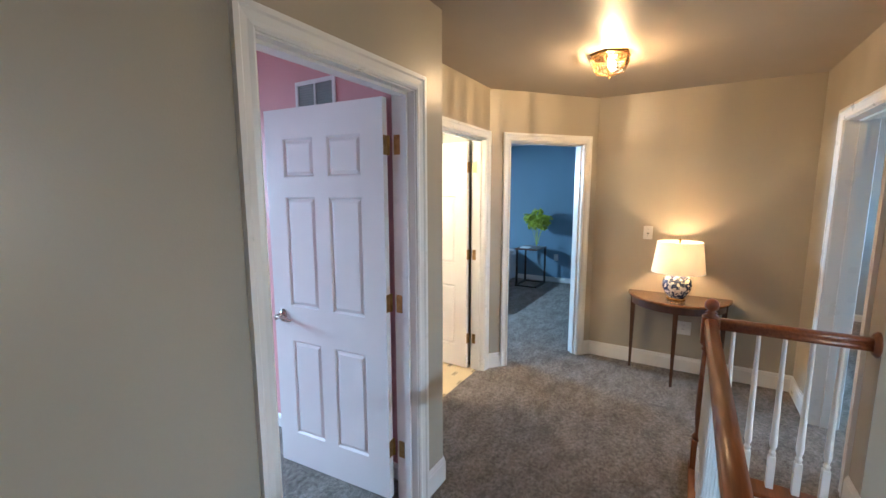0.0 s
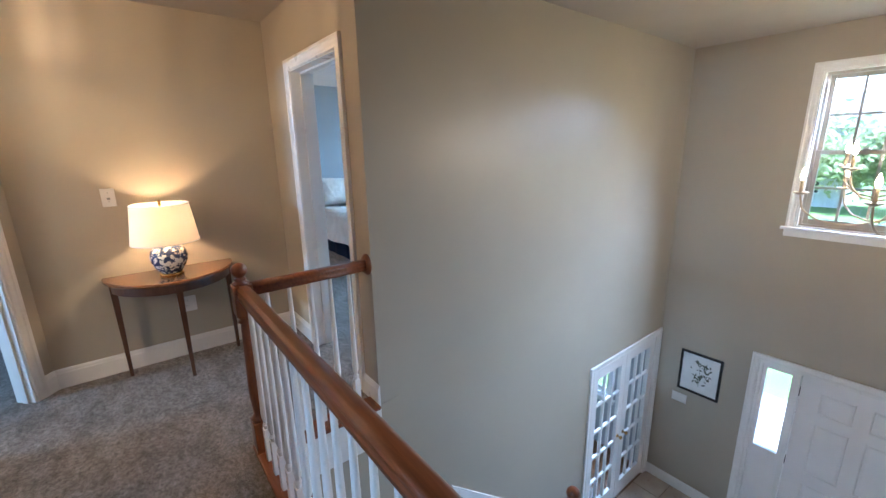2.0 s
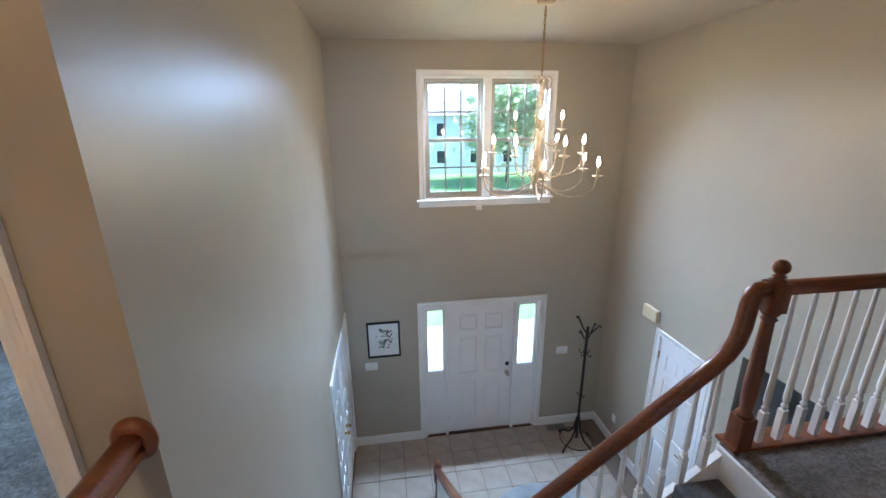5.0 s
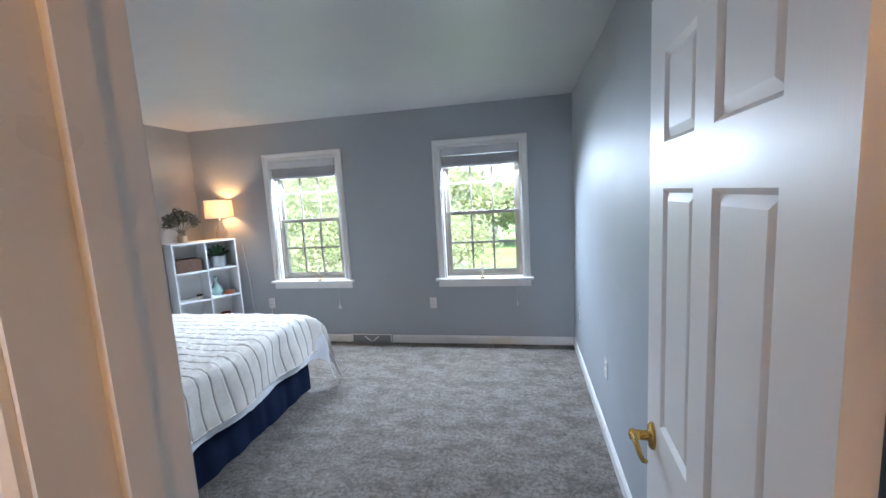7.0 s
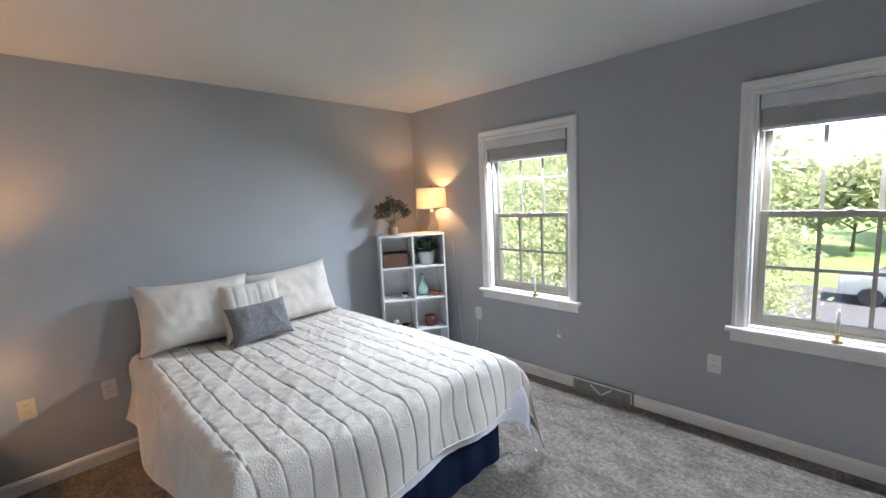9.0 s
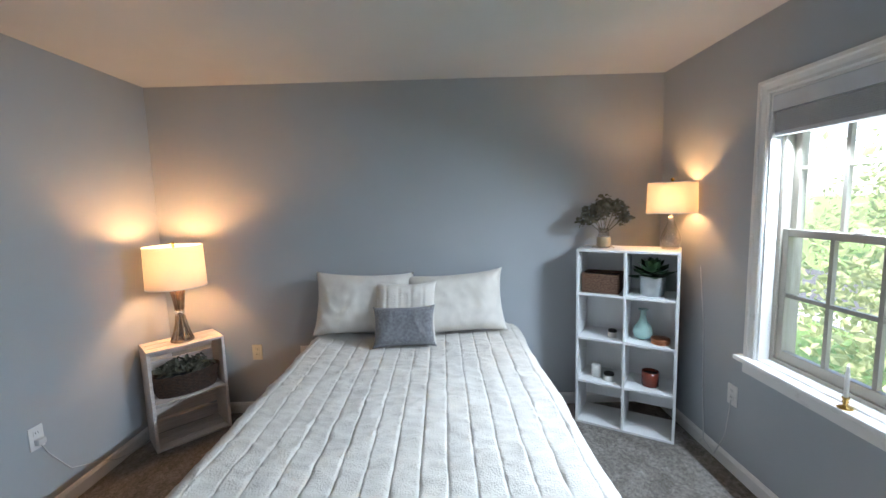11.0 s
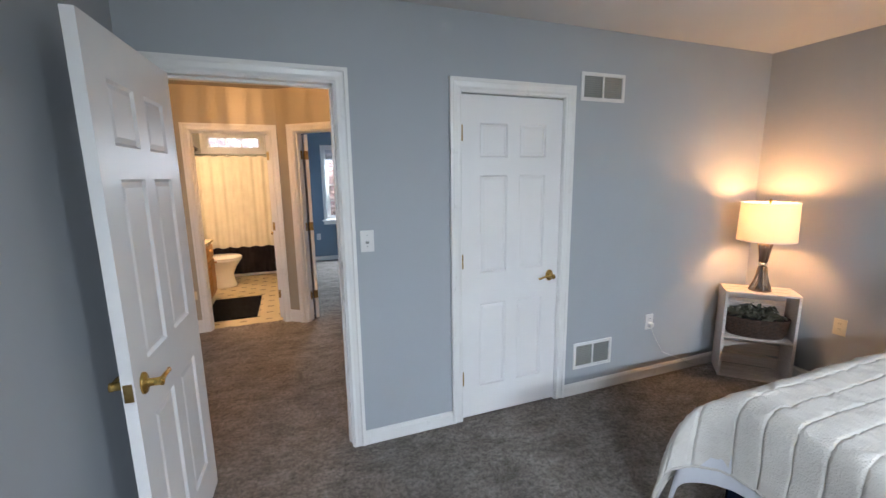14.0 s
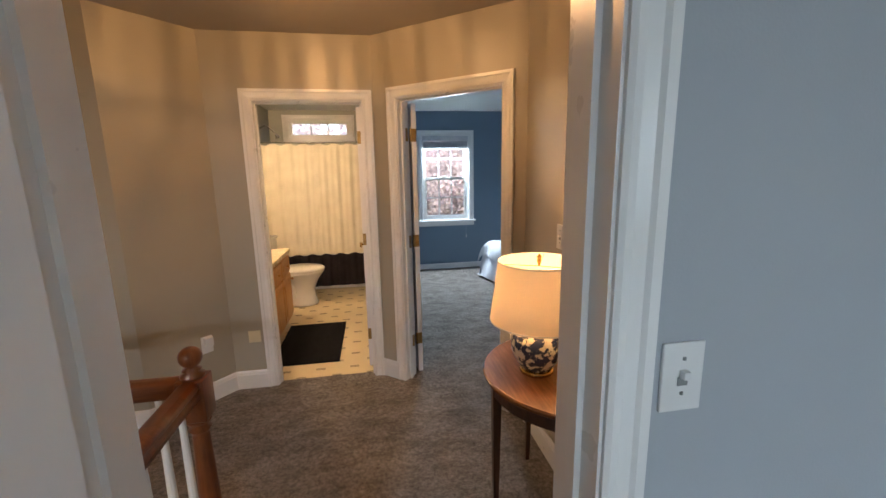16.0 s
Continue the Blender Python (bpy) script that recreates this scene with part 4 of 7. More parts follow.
def french_doors():
    m = LM @ mF
    s0, s1, h = 2.275, 3.655, 2.015
    door = thing("door_8", m, "pair of closed white glazed french doors", "door", "", "structure")
    part("casing", casing_bm(s0, s1, 0, h), TRIM, door)
    bm = bmesh.new()
    box(bm, (s0, -0.002, 0), (s0 + 0.02, 0.107, h))
    box(bm, (s1 - 0.02, -0.002, 0), (s1, 0.107, h))
    box(bm, (s0 + 0.02, -0.002, h - 0.02), (s1 - 0.02, 0.107, h))
    part("jamb", bm, TRIM, door)
    mid = (s0 + s1) / 2
    for a, b, k in ((s0 + 0.022, mid - 0.002, mid - 0.06), (mid + 0.002, s1 - 0.022, mid + 0.06)):
        bm = bmesh.new()
        y0, y1 = 0.012, 0.05
        box(bm, (a, y0, 0.01), (a + 0.1, y1, h - 0.024), 0.002)
        box(bm, (b - 0.1, y0, 0.01), (b, y1, h - 0.024), 0.002)
        box(bm, (a + 0.1, y0, 0.01), (b - 0.1, y1, 0.22), 0.002)
        box(bm, (a + 0.1, y0, h - 0.13), (b - 0.1, y1, h - 0.024), 0.002)
        leaf = part("leaf", bm, DOOR_WHITE, door, "white glazed door leaf")
        bm = bmesh.new()
        for c in (1, 2):
            x = a + 0.1 + (b - a - 0.2) * c / 3
            box(bm, (x - 0.011, y0 + 0.004, 0.22), (x + 0.011, y1 - 0.004, h - 0.13))
        for r in range(1, 5):
            z = 0.22 + (h - 0.35) * r / 5
            box(bm, (a + 0.1, y0 + 0.005, z - 0.011), (b - 0.1, y1 - 0.005, z + 0.011))
        part("muntin", bm, DOOR_WHITE, leaf)
        for c in range(3):
            for r in range(5):
                x0, x1 = a + 0.1 + (b - a - 0.2) * c / 3, a + 0.1 + (b - a - 0.2) * (c + 1) / 3
                z0, z1 = 0.22 + (h - 0.35) * r / 5, 0.22 + (h - 0.35) * (r + 1) / 5
                bm = bmesh.new()
                box(bm, (x0 + 0.008, 0.029, z0 + 0.008), (x1 - 0.008, 0.033, z1 - 0.008))
                pane = part("pane", bm, CLEAR, leaf)
                pane.visible_shadow = False
        bm = bmesh.new()
        lathe(bm, [(0.022, 0), (0.022, 0.006), (0.009, 0.01), (0.009, 0.03), (0.02, 0.038), (0.022, 0.05), (0.012, 0.06)], 12)
        bmesh.ops.transform(bm, matrix=Matrix.Translation((k, 0.012, 0.95)) @ Matrix.Rotation(radians(90), 4, "X"), verts=bm.verts)
        part("door_knob", bm, BRASS, leaf, "brass door knob", True)


french_doors()

# ---- stairs and balustrade ----
RISE = 2.74 / 15


def stairs():
    ob = thing("staircase", Matrix.Identity(4), "grey carpeted stairs turning at a landing down to the foyer", "stairs", "", "structure")
    for k in range(1, 6):
        bm = bmesh.new()
        x1 = 2.30 - 0.25 * (k - 1)
        box(bm, (x1 - 0.25 - 0.02, -0.74, LOW), (x1, 0.40, -RISE * k), 0.012)
        part("step", bm, STAIR_CARPET, ob)
    bm = bmesh.new()
    box(bm, (0.047, -0.74, LOW), (1.06, 0.40, -RISE * 6), 0.012)
    part("landing", bm, STAIR_CARPET, ob)
    for k in range(7, 15):
        bm = bmesh.new()
        y0 = 0.40 + 0.232 * (k - 7)
        box(bm, (0.064, y0 - 0.01, LOW), (1.0, y0 + 0.232 + 0.02, -RISE * k), 0.012)
        part("step", bm, STAIR_CARPET, ob)
    bm = bmesh.new()
    pts = [(0.40, -RISE * 6 - 0.03), (2.32, LOW + 0.02), (2.32, LOW + 0.16), (0.40, -RISE * 6 + 0.16)]
    a = [bm.verts.new((0.046, y, z)) for y, z in pts]
    b = [bm.verts.new((0.062, y, z)) for y, z in pts]
    bm.faces.new(a)
    bm.faces.new(b[::-1])
    for k in range(4):
        bm.faces.new((a[k], b[k], b[(k + 1) % 4], a[(k + 1) % 4]))
    part("skirt_board", bm, TRIM, ob, "white skirt board")
    bm = bmesh.new()
    pts = [(0.40, LOW), (2.26, LOW), (2.26, LOW + 0.12), (0.40, -RISE * 6 + 0.03)]
    a = [bm.verts.new((1.0, y, z)) for y, z in pts]
    b = [bm.verts.new((1.03, y, z)) for y, z in pts]
    bm.faces.new(a)
    bm.faces.new(b[::-1])
    for k in range(4):
        bm.faces.new((a[k], b[k], b[(k + 1) % 4], a[(k + 1) % 4]))
    part("stringer", bm, TRIM, ob, "white closed stringer")
    bm = bmesh.new()
    pts = [(1.03, LOW), (2.30, LOW), (2.30, -0.02), (1.03, -RISE * 6 + 0.03)]
    a = [bm.verts.new((x, 0.402, z)) for x, z in pts]
    b = [bm.verts.new((x, 0.44, z)) for x, z in pts]
    bm.faces.new(a)
    bm.faces.new(b[::-1])
    for k in range(4):
        bm.faces.new((a[k], b[k], b[(k + 1) % 4], a[(k + 1) % 4]))
    part("stringer", bm, TRIM, ob, "white closed stringer")


stairs()
wall("wall_stair_south", (2.36, -0.79), (0.045, -0.79), 0.04, LOW, -0.25, HALL_PAINT, HALL_PAINT, [], "taupe wall below the hall rail")
for name, lo, hi in (("trim_fascia", (0.06, -0.762, -0.26), (2.30, -0.742, -0.012)), ("trim_fascia", (0.046, -0.76, -0.26), (0.064, -0.15, -0.012)),
                     ("trim_fascia", (2.30, 0.449, -0.26), (EAST, 0.468, -0.012)), ("trim_fascia", (2.281, -0.742, -0.26), (2.30, 0.45, -0.012))):
    bm = bmesh.new()
    box(bm, lo, hi, 0.003)
    tagged(mesh_object(name, bm, TRIM), "white fascia board at the floor's edge", "trim", "", "structure")
for lo, hi in (((0.045, -0.86, 0.0), (2.34, -0.725, 0.022)), ((-0.045, -0.725, 0.0), (0.098, -0.168, 0.022)), ((2.30, 0.365, 0.0), (EAST, 0.49, 0.022)), ((-0.045, -0.86, 0.0), (0.045, -0.725, 0.022))):
    bm = bmesh.new()
    box(bm, lo, hi, 0.008)
    tagged(mesh_object("trim_nosing", bm, OAK_X), "red oak nosing under the balusters", "trim", "", "structure")

RAIL = [(-0.030, -0.028), (-0.030, -0.012), (-0.024, -0.004), (-0.031, 0.008), (-0.028, 0.022), (-0.014, 0.031), (0.014, 0.031), (0.028, 0.022), (0.031, 0.008), (0.024, -0.004), (0.030, -0.012), (0.030, -0.028)]
BALUSTER = [(0.013, 0.0), (0.013, 0.012), (0.017, 0.02), (0.013, 0.028), (0.010, 0.036), (0.0165, 0.06), (0.0175, 0.085), (0.0155, 0.16), (0.0095, 0.70)]


def baluster_mesh(length):
    bm = bmesh.new()
    base = 0.18
    box(bm, (-0.0165, -0.0165, 0), (0.0165, 0.0165, base), 0.002)
    k = (length - base) / 0.70
    lathe(bm, [(r, base + (z * k if z > 0.1 else z)) for r, z in BALUSTER], 10)
    me = bpy.data.meshes.new("baluster")
    bmesh.ops.recalc_face_normals(bm, faces=bm.faces)
    bm.to_mesh(me)
    bm.free()
    me.materials.append(TRIM)
    return me


def newel(parent, x, y, z, top, ball=True):
    bm = bmesh.new()
    h = top - z
    box(bm, (x - 0.042, y - 0.042, z), (x + 0.042, y + 0.042, z + 0.19), 0.004)
    lathe(bm, [(0.040, z + 0.19), (0.042, z + 0.205), (0.034, z + 0.215), (0.027, z + 0.23), (0.034, z + 0.30), (0.037, z + 0.36), (0.033, z + 0.50), (0.027, z + h - 0.31), (0.026, z + h - 0.30), (0.036, z + h - 0.288), (0.026, z + h - 0.275), (0.038, z + h - 0.262), (0.04, z + h - 0.25)], 20, (x, y))
    box(bm, (x - 0.042, y - 0.042, z + h - 0.25), (x + 0.042, y + 0.042, z + h - 0.105), 0.005)
    ball_z = z + h - 0.036
    lathe(bm, [(0.036, z + h - 0.105), (0.038, z + h - 0.095), (0.02, z + h - 0.085), (0.03, z + h - 0.078), (0.018, z + h - 0.07)] + [(0.036 * math.sin(a), ball_z - 0.036 * math.cos(a)) for a in (0.6, 1.0, 1.4, 1.8, 2.2, 2.6, 3.0)], 20, (x, y))
    return part("newel_post", bm, OAK, parent, "red oak newel post with ball top", True)


def rail(parent, points):
    bm = bmesh.new()
    sweep(bm, points, RAIL)
    return part("handrail", bm, OAK_X, parent, "red oak handrail", True)


def balusters(parent, me, places):
    for p in places:
        ob = new("baluster", me)
        ob.parent = parent
        ob.location = p


RAIL_Z = 0.885
bal = thing("balustrade", Matrix.Identity(4), "red oak rail with white turned balusters along the hall", "balustrade")
newel(bal, 0.0, -0.81, 0.0, 1.02)
newel(bal, 2.36, -0.81, 0.0, 1.02)
rail(bal, [(0.03, -0.81, RAIL_Z), (2.33, -0.81, RAIL_Z)])
rail(bal, [(0.0, -0.78, RAIL_Z), (0.0, -0.165, RAIL_Z)])
short = baluster_mesh(RAIL_Z - 0.03 - 0.022)
balusters(bal, short, [(0.0 + 0.115 * k, -0.81, 0.022) for k in range(1, 20)])
balusters(bal, short, [(0.0, -0.81 + 0.108 * k, 0.022) for k in range(1, 6)])
bm = bmesh.new()
lathe(bm, [(0.062, 0), (0.062, 0.008), (0.055, 0.014), (0.05, 0.02), (0.042, 0.023)], 28, (0, 0), (0.85, 1.0))
bmesh.ops.transform(bm, matrix=Matrix.Translation((0.0, -0.15, RAIL_Z)) @ Matrix.Rotation(radians(90), 4, "X"), verts=bm.verts)
part("rosette", bm, OAK, bal, "red oak wall rosette", True)

bal2 = thing("balustrade", Matrix.Identity(4), "red oak stair rail with white balusters over the foyer", "balustrade")
newel(bal2, 2.36, 0.41, 0.0, 1.02)
rail(bal2, [(2.39, 0.41, RAIL_Z), (EAST, 0.41, RAIL_Z)])
balusters(bal2, short, [(2.36 + 0.112 * k, 0.41, 0.022) for k in range(1, 12)])
newel(bal2, 1.05, 0.41, -RISE * 6, -0.20)
rail(bal2, [(2.33, 0.41, RAIL_Z), (2.27, 0.41, RAIL_Z), (2.245, 0.41, RAIL_Z - 0.02), (2.235, 0.41, RAIL_Z - 0.07), (2.23, 0.41, 0.70), (2.215, 0.41, 0.625), (2.18, 0.41, 0.565), (2.12, 0.41, 0.50), (1.09, 0.41, -0.37)])
for k in range(1, 11):
    x = 2.30 - 0.112 * k
    top = 0.50 - (2.12 - x) * 0.845 - 0.03
    low = -0.02 - (2.30 - x) * 0.845
    low = max(low, -RISE * 6 + 0.03 + (x - 1.03) * 0.8)
    balusters(bal2, baluster_mesh(top - low), [(x, 0.42, low)])
newel(bal2, 1.03, 2.30, LOW, LOW + 1.0)
rail(bal2, [(1.03, 0.45, -0.42), (1.03, 2.27, -0.42 - 1.82 * 0.785)])
for k in range(1, 15):
    y = 0.41 + 0.125 * k
    top = -0.42 - (y - 0.45) * 0.785 - 0.03
    low = -RISE * 6 + 0.03 - (y - 0.40) * 0.80
    balusters(bal2, baluster_mesh(top - max(low, LOW)), [(1.015, y, max(low, LOW))])

# ---- loose things: shared builders ----
def drum_shade(parent, z0, z1, r0, r1, steps=40, squash=(1, 1)):
    bm = bmesh.new()
    lathe(bm, [(r0, z0), (r1, z1)], steps, (0, 0), squash, False)
    sh = part("shade", bm, SHADE, parent, "off-white linen shade", True)
    for r, z in ((r0, z0), (r1, z1)):
        bm = bmesh.new()
        lathe(bm, [(r - 0.0015, z - 0.003), (r + 0.0015, z - 0.003), (r + 0.0015, z + 0.003), (r - 0.0015, z + 0.003), (r - 0.0015, z - 0.003)], steps, (0, 0), squash, False)
        part("trim_ring", bm, CORD, sh)
    bm = bmesh.new()
    for k in range(3):
        a = 2 * math.pi * k / 3
        tube(bm, [(0, 0, z1 - 0.02), (squash[0] * r1 * math.cos(a), squash[1] * r1 * math.sin(a), z1 - 0.004)], 0.0018, 5)
    lathe(bm, [(0.004, z1 - 0.02), (0.011, z1 + 0.004), (0.007, z1 + 0.01), (0.012, z1 + 0.02), (0.004, z1 + 0.03)], 12)
    part("finial", bm, BRASS, parent, "small brass finial", True)
    bm = bmesh.new()
    zc = (z0 + z1) / 2
    lathe(bm, [(0.012, zc - 0.06), (0.014, zc - 0.03), (0.028, zc), (0.024, zc + 0.02), (0.008, zc + 0.034)], 14)
    ob = part("light_bulb", bm, BULB, parent, "lit frosted bulb", True)
    ob.visible_shadow = False
    return zc


def leaf_cluster(bm, centre, spread, count, size, seed, flat=0.6):
    rnd = random.Random(seed)
    for _ in range(count):
        d = Vector((rnd.gauss(0, 1), rnd.gauss(0, 1), rnd.gauss(0, flat)))
        d = d.normalized() * rnd.uniform(0.35, 1.0)
        p = Vector(centre) + Vector((d.x * spread[0], d.y * spread[1], d.z * spread[2]))
        s = size * rnd.uniform(0.6, 1.2)
        m = Matrix.Translation(p) @ Euler((rnd.uniform(-1.2, 1.2), rnd.uniform(-1.2, 1.2), rnd.uniform(0, 6.3))).to_matrix().to_4x4()
        v = [bm.verts.new(m @ Vector(q)) for q in ((0, -s, 0), (s * 0.5, -s * 0.1, s * 0.12), (s * 0.36, s * 0.6, s * 0.1), (0, s, -s * 0.1), (-s * 0.36, s * 0.6, s * 0.1), (-s * 0.5, -s * 0.1, s * 0.12), (0, 0.1 * s, -0.06 * s))]
        for a, b in ((0, 1), (1, 2), (2, 3), (3, 4), (4, 5), (5, 0)):
            bm.faces.new((v[6], v[a], v[b]))


def pillow(name, w, h, t, m, material, label, seams=0, seed=0):
    """A stuffed cushion, width along x, height along z, puffed along y."""
    bm = bmesh.new()
    nx, nz = 44, 30
    rnd = Vector((seed * 3.1, seed * 1.7, 0))
    grid = {}
    for side in (-1, 1):
        for i in range(nx + 1):
            for j in range(nz + 1):
                u, v = 2 * i / nx - 1, 2 * j / nz - 1
                e = max(0.0, (1 - u ** 4)) ** 0.55 * max(0.0, (1 - v ** 4)) ** 0.55
                pinch = 1 - 0.055 * (abs(u) * (1 - v * v) * 0.6) - 0.0
                x = u * w / 2 * (1 - 0.075 * (1 - v * v) * abs(u) ** 3 + 0.02 * (u * v) ** 8)
                z = v * h / 2 * (1 - 0.10 * (1 - u * u) * abs(v) ** 3 + 0.03 * (u * v) ** 8)
                y = side * t / 2 * e
                wr = noise.noise(Vector((x * 6, z * 6, side)) + rnd) * 0.013 + noise.noise(Vector((x * 18, z * 14, side)) + rnd) * 0.006
                wr -= 0.006 * max(0.0, 1 - 7 * abs(noise.noise(Vector((x * 5 + z * 3, z * 4 - x * 2, side * 2)) + rnd)))
                y += wr * e ** 0.5
                if seams and side < 0:
                    ph = ((u + 1) / 2 * seams) % 1.0
                    y += 0.010 * math.exp(-((min(ph, 1 - ph)) / 0.07) ** 2) * e
                if (i in (0, nx) or j in (0, nz)) and side > 0:
                    grid[i, j, 1] = grid[i, j, -1]
                else:
                    grid[i, j, side] = bm.verts.new((x, y, z))
    for side in (-1, 1):
        for i in range(nx):
            for j in range(nz):
                q = [grid[i, j, side], grid[i + 1, j, side], grid[i + 1, j + 1, side], grid[i, j + 1, side]]
                bm.faces.new(q if side < 0 else q[::-1])
    ob = mesh_object(name, bm, material, None, "", True)
    ob.matrix_world = m
    return tagged(ob, label, "pillow", "pillows on the bed")


# ---- bedroom: the bed ----
def bed_cover(name, x_head, x_foot, y0, y1, top, drop, material, label, seam=0.097, seed=1, parent=None, drop_foot=None):
    """A quilted spread laid over a mattress, hanging at both sides and the foot."""
    bm = bmesh.new()
    across = y1 - y0
    length = abs(x_foot - x_head)
    sgn = 1 if x_foot > x_head else -1
    R = 0.09
    drop_foot = drop_foot or drop
    us = set(np.round(np.linspace(-drop, across + drop, 100), 4))
    if seam < 1:
        for k in range(int(-drop / seam), int((across + drop) / seam) + 1):
            us |= {round(k * seam + e, 4) for e in (-0.014, -0.006, -0.0028, 0.0, 0.0028, 0.006, 0.014)}
    us = sorted(us)
    vs = np.linspace(0, length + drop_foot, 210)

    def fold(t, edge):
        """Way out and down past an edge that is rounded by R."""
        if t <= edge - R:
            return t, 0.0
        a = min((t - edge + R) / R, math.pi / 2)
        rest = max(0.0, t - edge + R - R * math.pi / 2)
        return edge - R + R * math.sin(a), R * (1 - math.cos(a)) + rest

    grid = []
    for v in vs:
        row = []
        for u in us:
            fx, dx = fold(v, length)
            if u > across / 2:
                fy, dy = fold(u, across)
            else:
                fy, dy = fold(across - u, across)
                fy = across - fy
            down = max(dx, dy) if min(dx, dy) < 1e-6 else (dx ** 1.15 + dy ** 1.15) ** (1 / 1.15)
            flap = 0.10 * (1 - math.exp(-min(dx, dy) / 0.08))
            x = x_head + sgn * (fx + 0.12 * max(0, dx - 0.05) + flap)
            side = 1 if u > across / 2 else -1
            y = y0 + fy + side * (0.13 * max(0, dy - 0.05) + flap)
            z = top - down
            sway = 0.008 * noise.noise(Vector((v * 2.1, u * 1.3, seed + 4))) + 0.004 * noise.noise(Vector((v * 9, u * 5, seed + 2))) if seam < 1 else 0.0
            ph = (u / seam) % 1.0
            near = min(ph, 1 - ph) * seam
            dip = math.exp(-(near / 0.0038) ** 2) + 0.14 * math.exp(-(near / 0.014) ** 2) if seam < 1 else 0.0
            pucker = math.exp(-(near / 0.03) ** 2) * 0.0035 * noise.noise(Vector((v * 22, round(u / seam) * 3.7, seed))) if seam < 1 else 0.0
            z -= (0.0045 * dip - pucker) * (1 if max(dx, dy) < 0.05 else 0.2)
            x += sgn * (-0.007 * dip if dx >= 0.04 and dx >= dy else 0)
            y += sway
            q = Vector((x * 2.2, y * 2.2, seed))
            crease = 1 - abs(noise.noise(Vector((x * 4.3 + y * 2.0, y * 5.1, seed + 9)))) * 9
            z += 0.006 * max(0.0, crease) * (1 if max(dx, dy) < 0.05 else 0.2)
            z += 0.012 * noise.noise(q) + 0.006 * noise.noise(q * 4.1) + 0.004 * noise.noise(q * 13) + 0.004 * noise.noise(q * 26)
            wave = 0.022 * math.sin(u * 9 + v * 7) * min(1, max(dx, dy) / 0.2) + 0.03 * noise.noise(Vector((x * 3.3, y * 3.3, 7 + seed))) * min(1, max(dx, dy) / 0.15)
            if dx > dy:
                x += sgn * wave
            else:
                y += side * wave
            row.append(bm.verts.new((x, y, max(z, 0.03))))
        grid.append(row)
    for a, b in zip(grid, grid[1:]):
        for k in range(len(us) - 1):
            bm.faces.new((a[k], a[k + 1], b[k + 1], b[k]))
    edge = [r[0].co.copy() for r in grid] + [v.co.copy() for v in grid[-1][1:-1]] + [r[-1].co.copy() for r in reversed(grid)]
    ob = mesh_object(name, bm, material, parent, "", True)
    if parent:
        return ob
    bm = bmesh.new()
    tube(bm, edge[::2], 0.006, 5)
    part("hem", bm, material, ob, "rolled plush hem", True)
    return tagged(ob, label, "bedspread")


BED_Y0, BED_Y1, BED_FOOT, BED_TOP = 1.16, 2.66, -2.36, 0.665
bed = thing("bed", Matrix.Identity(4), "queen bed with navy skirt against the grey blue wall", "bed")
bm = bmesh.new()
box(bm, (-4.24, BED_Y0 + 0.04, 0.36), (BED_FOOT - 0.04, BED_Y1 - 0.04, BED_TOP - 0.06), 0.05)
part("mattress", bm, SHEET, bed, "white mattress", True)
bm = bmesh.new()
box(bm, (-4.24, BED_Y0 + 0.07, 0.10), (BED_FOOT - 0.07, BED_Y1 - 0.07, 0.36), 0.01)
part("box_spring", bm, NAVY, bed)


def skirt(a, b, out):
    bm = bmesh.new()
    n = 160
    a, b, out = Vector(a), Vector(b), Vector(out)
    rows = []
    for z, k in ((0.01, 1.0), (0.12, 0.85), (0.25, 0.6), (0.37, 0.2)):
        row = []
        for i in range(n + 1):
            s = i / n
            w = 0.007 * math.sin(s * 40 + 2 * noise.noise(Vector((s * 9, 0, out.x)))) * k + 0.016 * noise.noise(Vector((s * 9, z * 2, 3)))
            p = a.lerp(b, s) + out * (0.02 * k + w)
            row.append(bm.verts.new((p.x, p.y, z)))
        rows.append(row)
    for r, q in zip(rows, rows[1:]):
        for i in range(n):
            bm.faces.new((r[i], r[i + 1], q[i + 1], q[i]))
    part("bed_skirt", bm, NAVY, bed, "navy gathered bed skirt", True)


skirt((-4.22, BED_Y0 + 0.05, 0), (BED_FOOT - 0.04, BED_Y0 + 0.05, 0), (0, -1, 0))
skirt((BED_FOOT - 0.04, BED_Y0 + 0.05, 0), (BED_FOOT - 0.04, BED_Y1 - 0.05, 0), (1, 0, 0))
skirt((BED_FOOT - 0.04, BED_Y1 - 0.05, 0), (-4.22, BED_Y1 - 0.05, 0), (0, 1, 0))
bed_cover("sheet", -4.2, BED_FOOT - 0.01, BED_Y0 + 0.01, BED_Y1 - 0.01, BED_TOP - 0.03, 0.325, SHEET, "", 9.0, 5, bed)
bed_cover("bedspread", -4.25, BED_FOOT + 0.02, BED_Y0 - 0.02, BED_Y1 + 0.02, BED_TOP, 0.37, DUVET, "cream plush channel-quilted bedspread over the bed", drop_foot=0.29)
lean = lambda x, y, z, tilt, yaw=90, roll=0: Matrix.Translation((x, y, z)) @ Matrix.Rotation(radians(yaw), 4, "Z") @ Matrix.Rotation(radians(-tilt), 4, "X") @ Matrix.Rotation(radians(roll), 4, "Y")
pillow("pillow", 0.70, 0.45, 0.25, lean(-4.10, 1.535, 0.885, 16, 90, 2), DUVET, "cream plush pillow leaning on the wall", 0, 1)
pillow("pillow", 0.70, 0.44, 0.24, lean(-4.10, 2.195, 0.875, 16, 90, -3), DUVET, "cream plush pillow leaning on the wall", 0, 2)
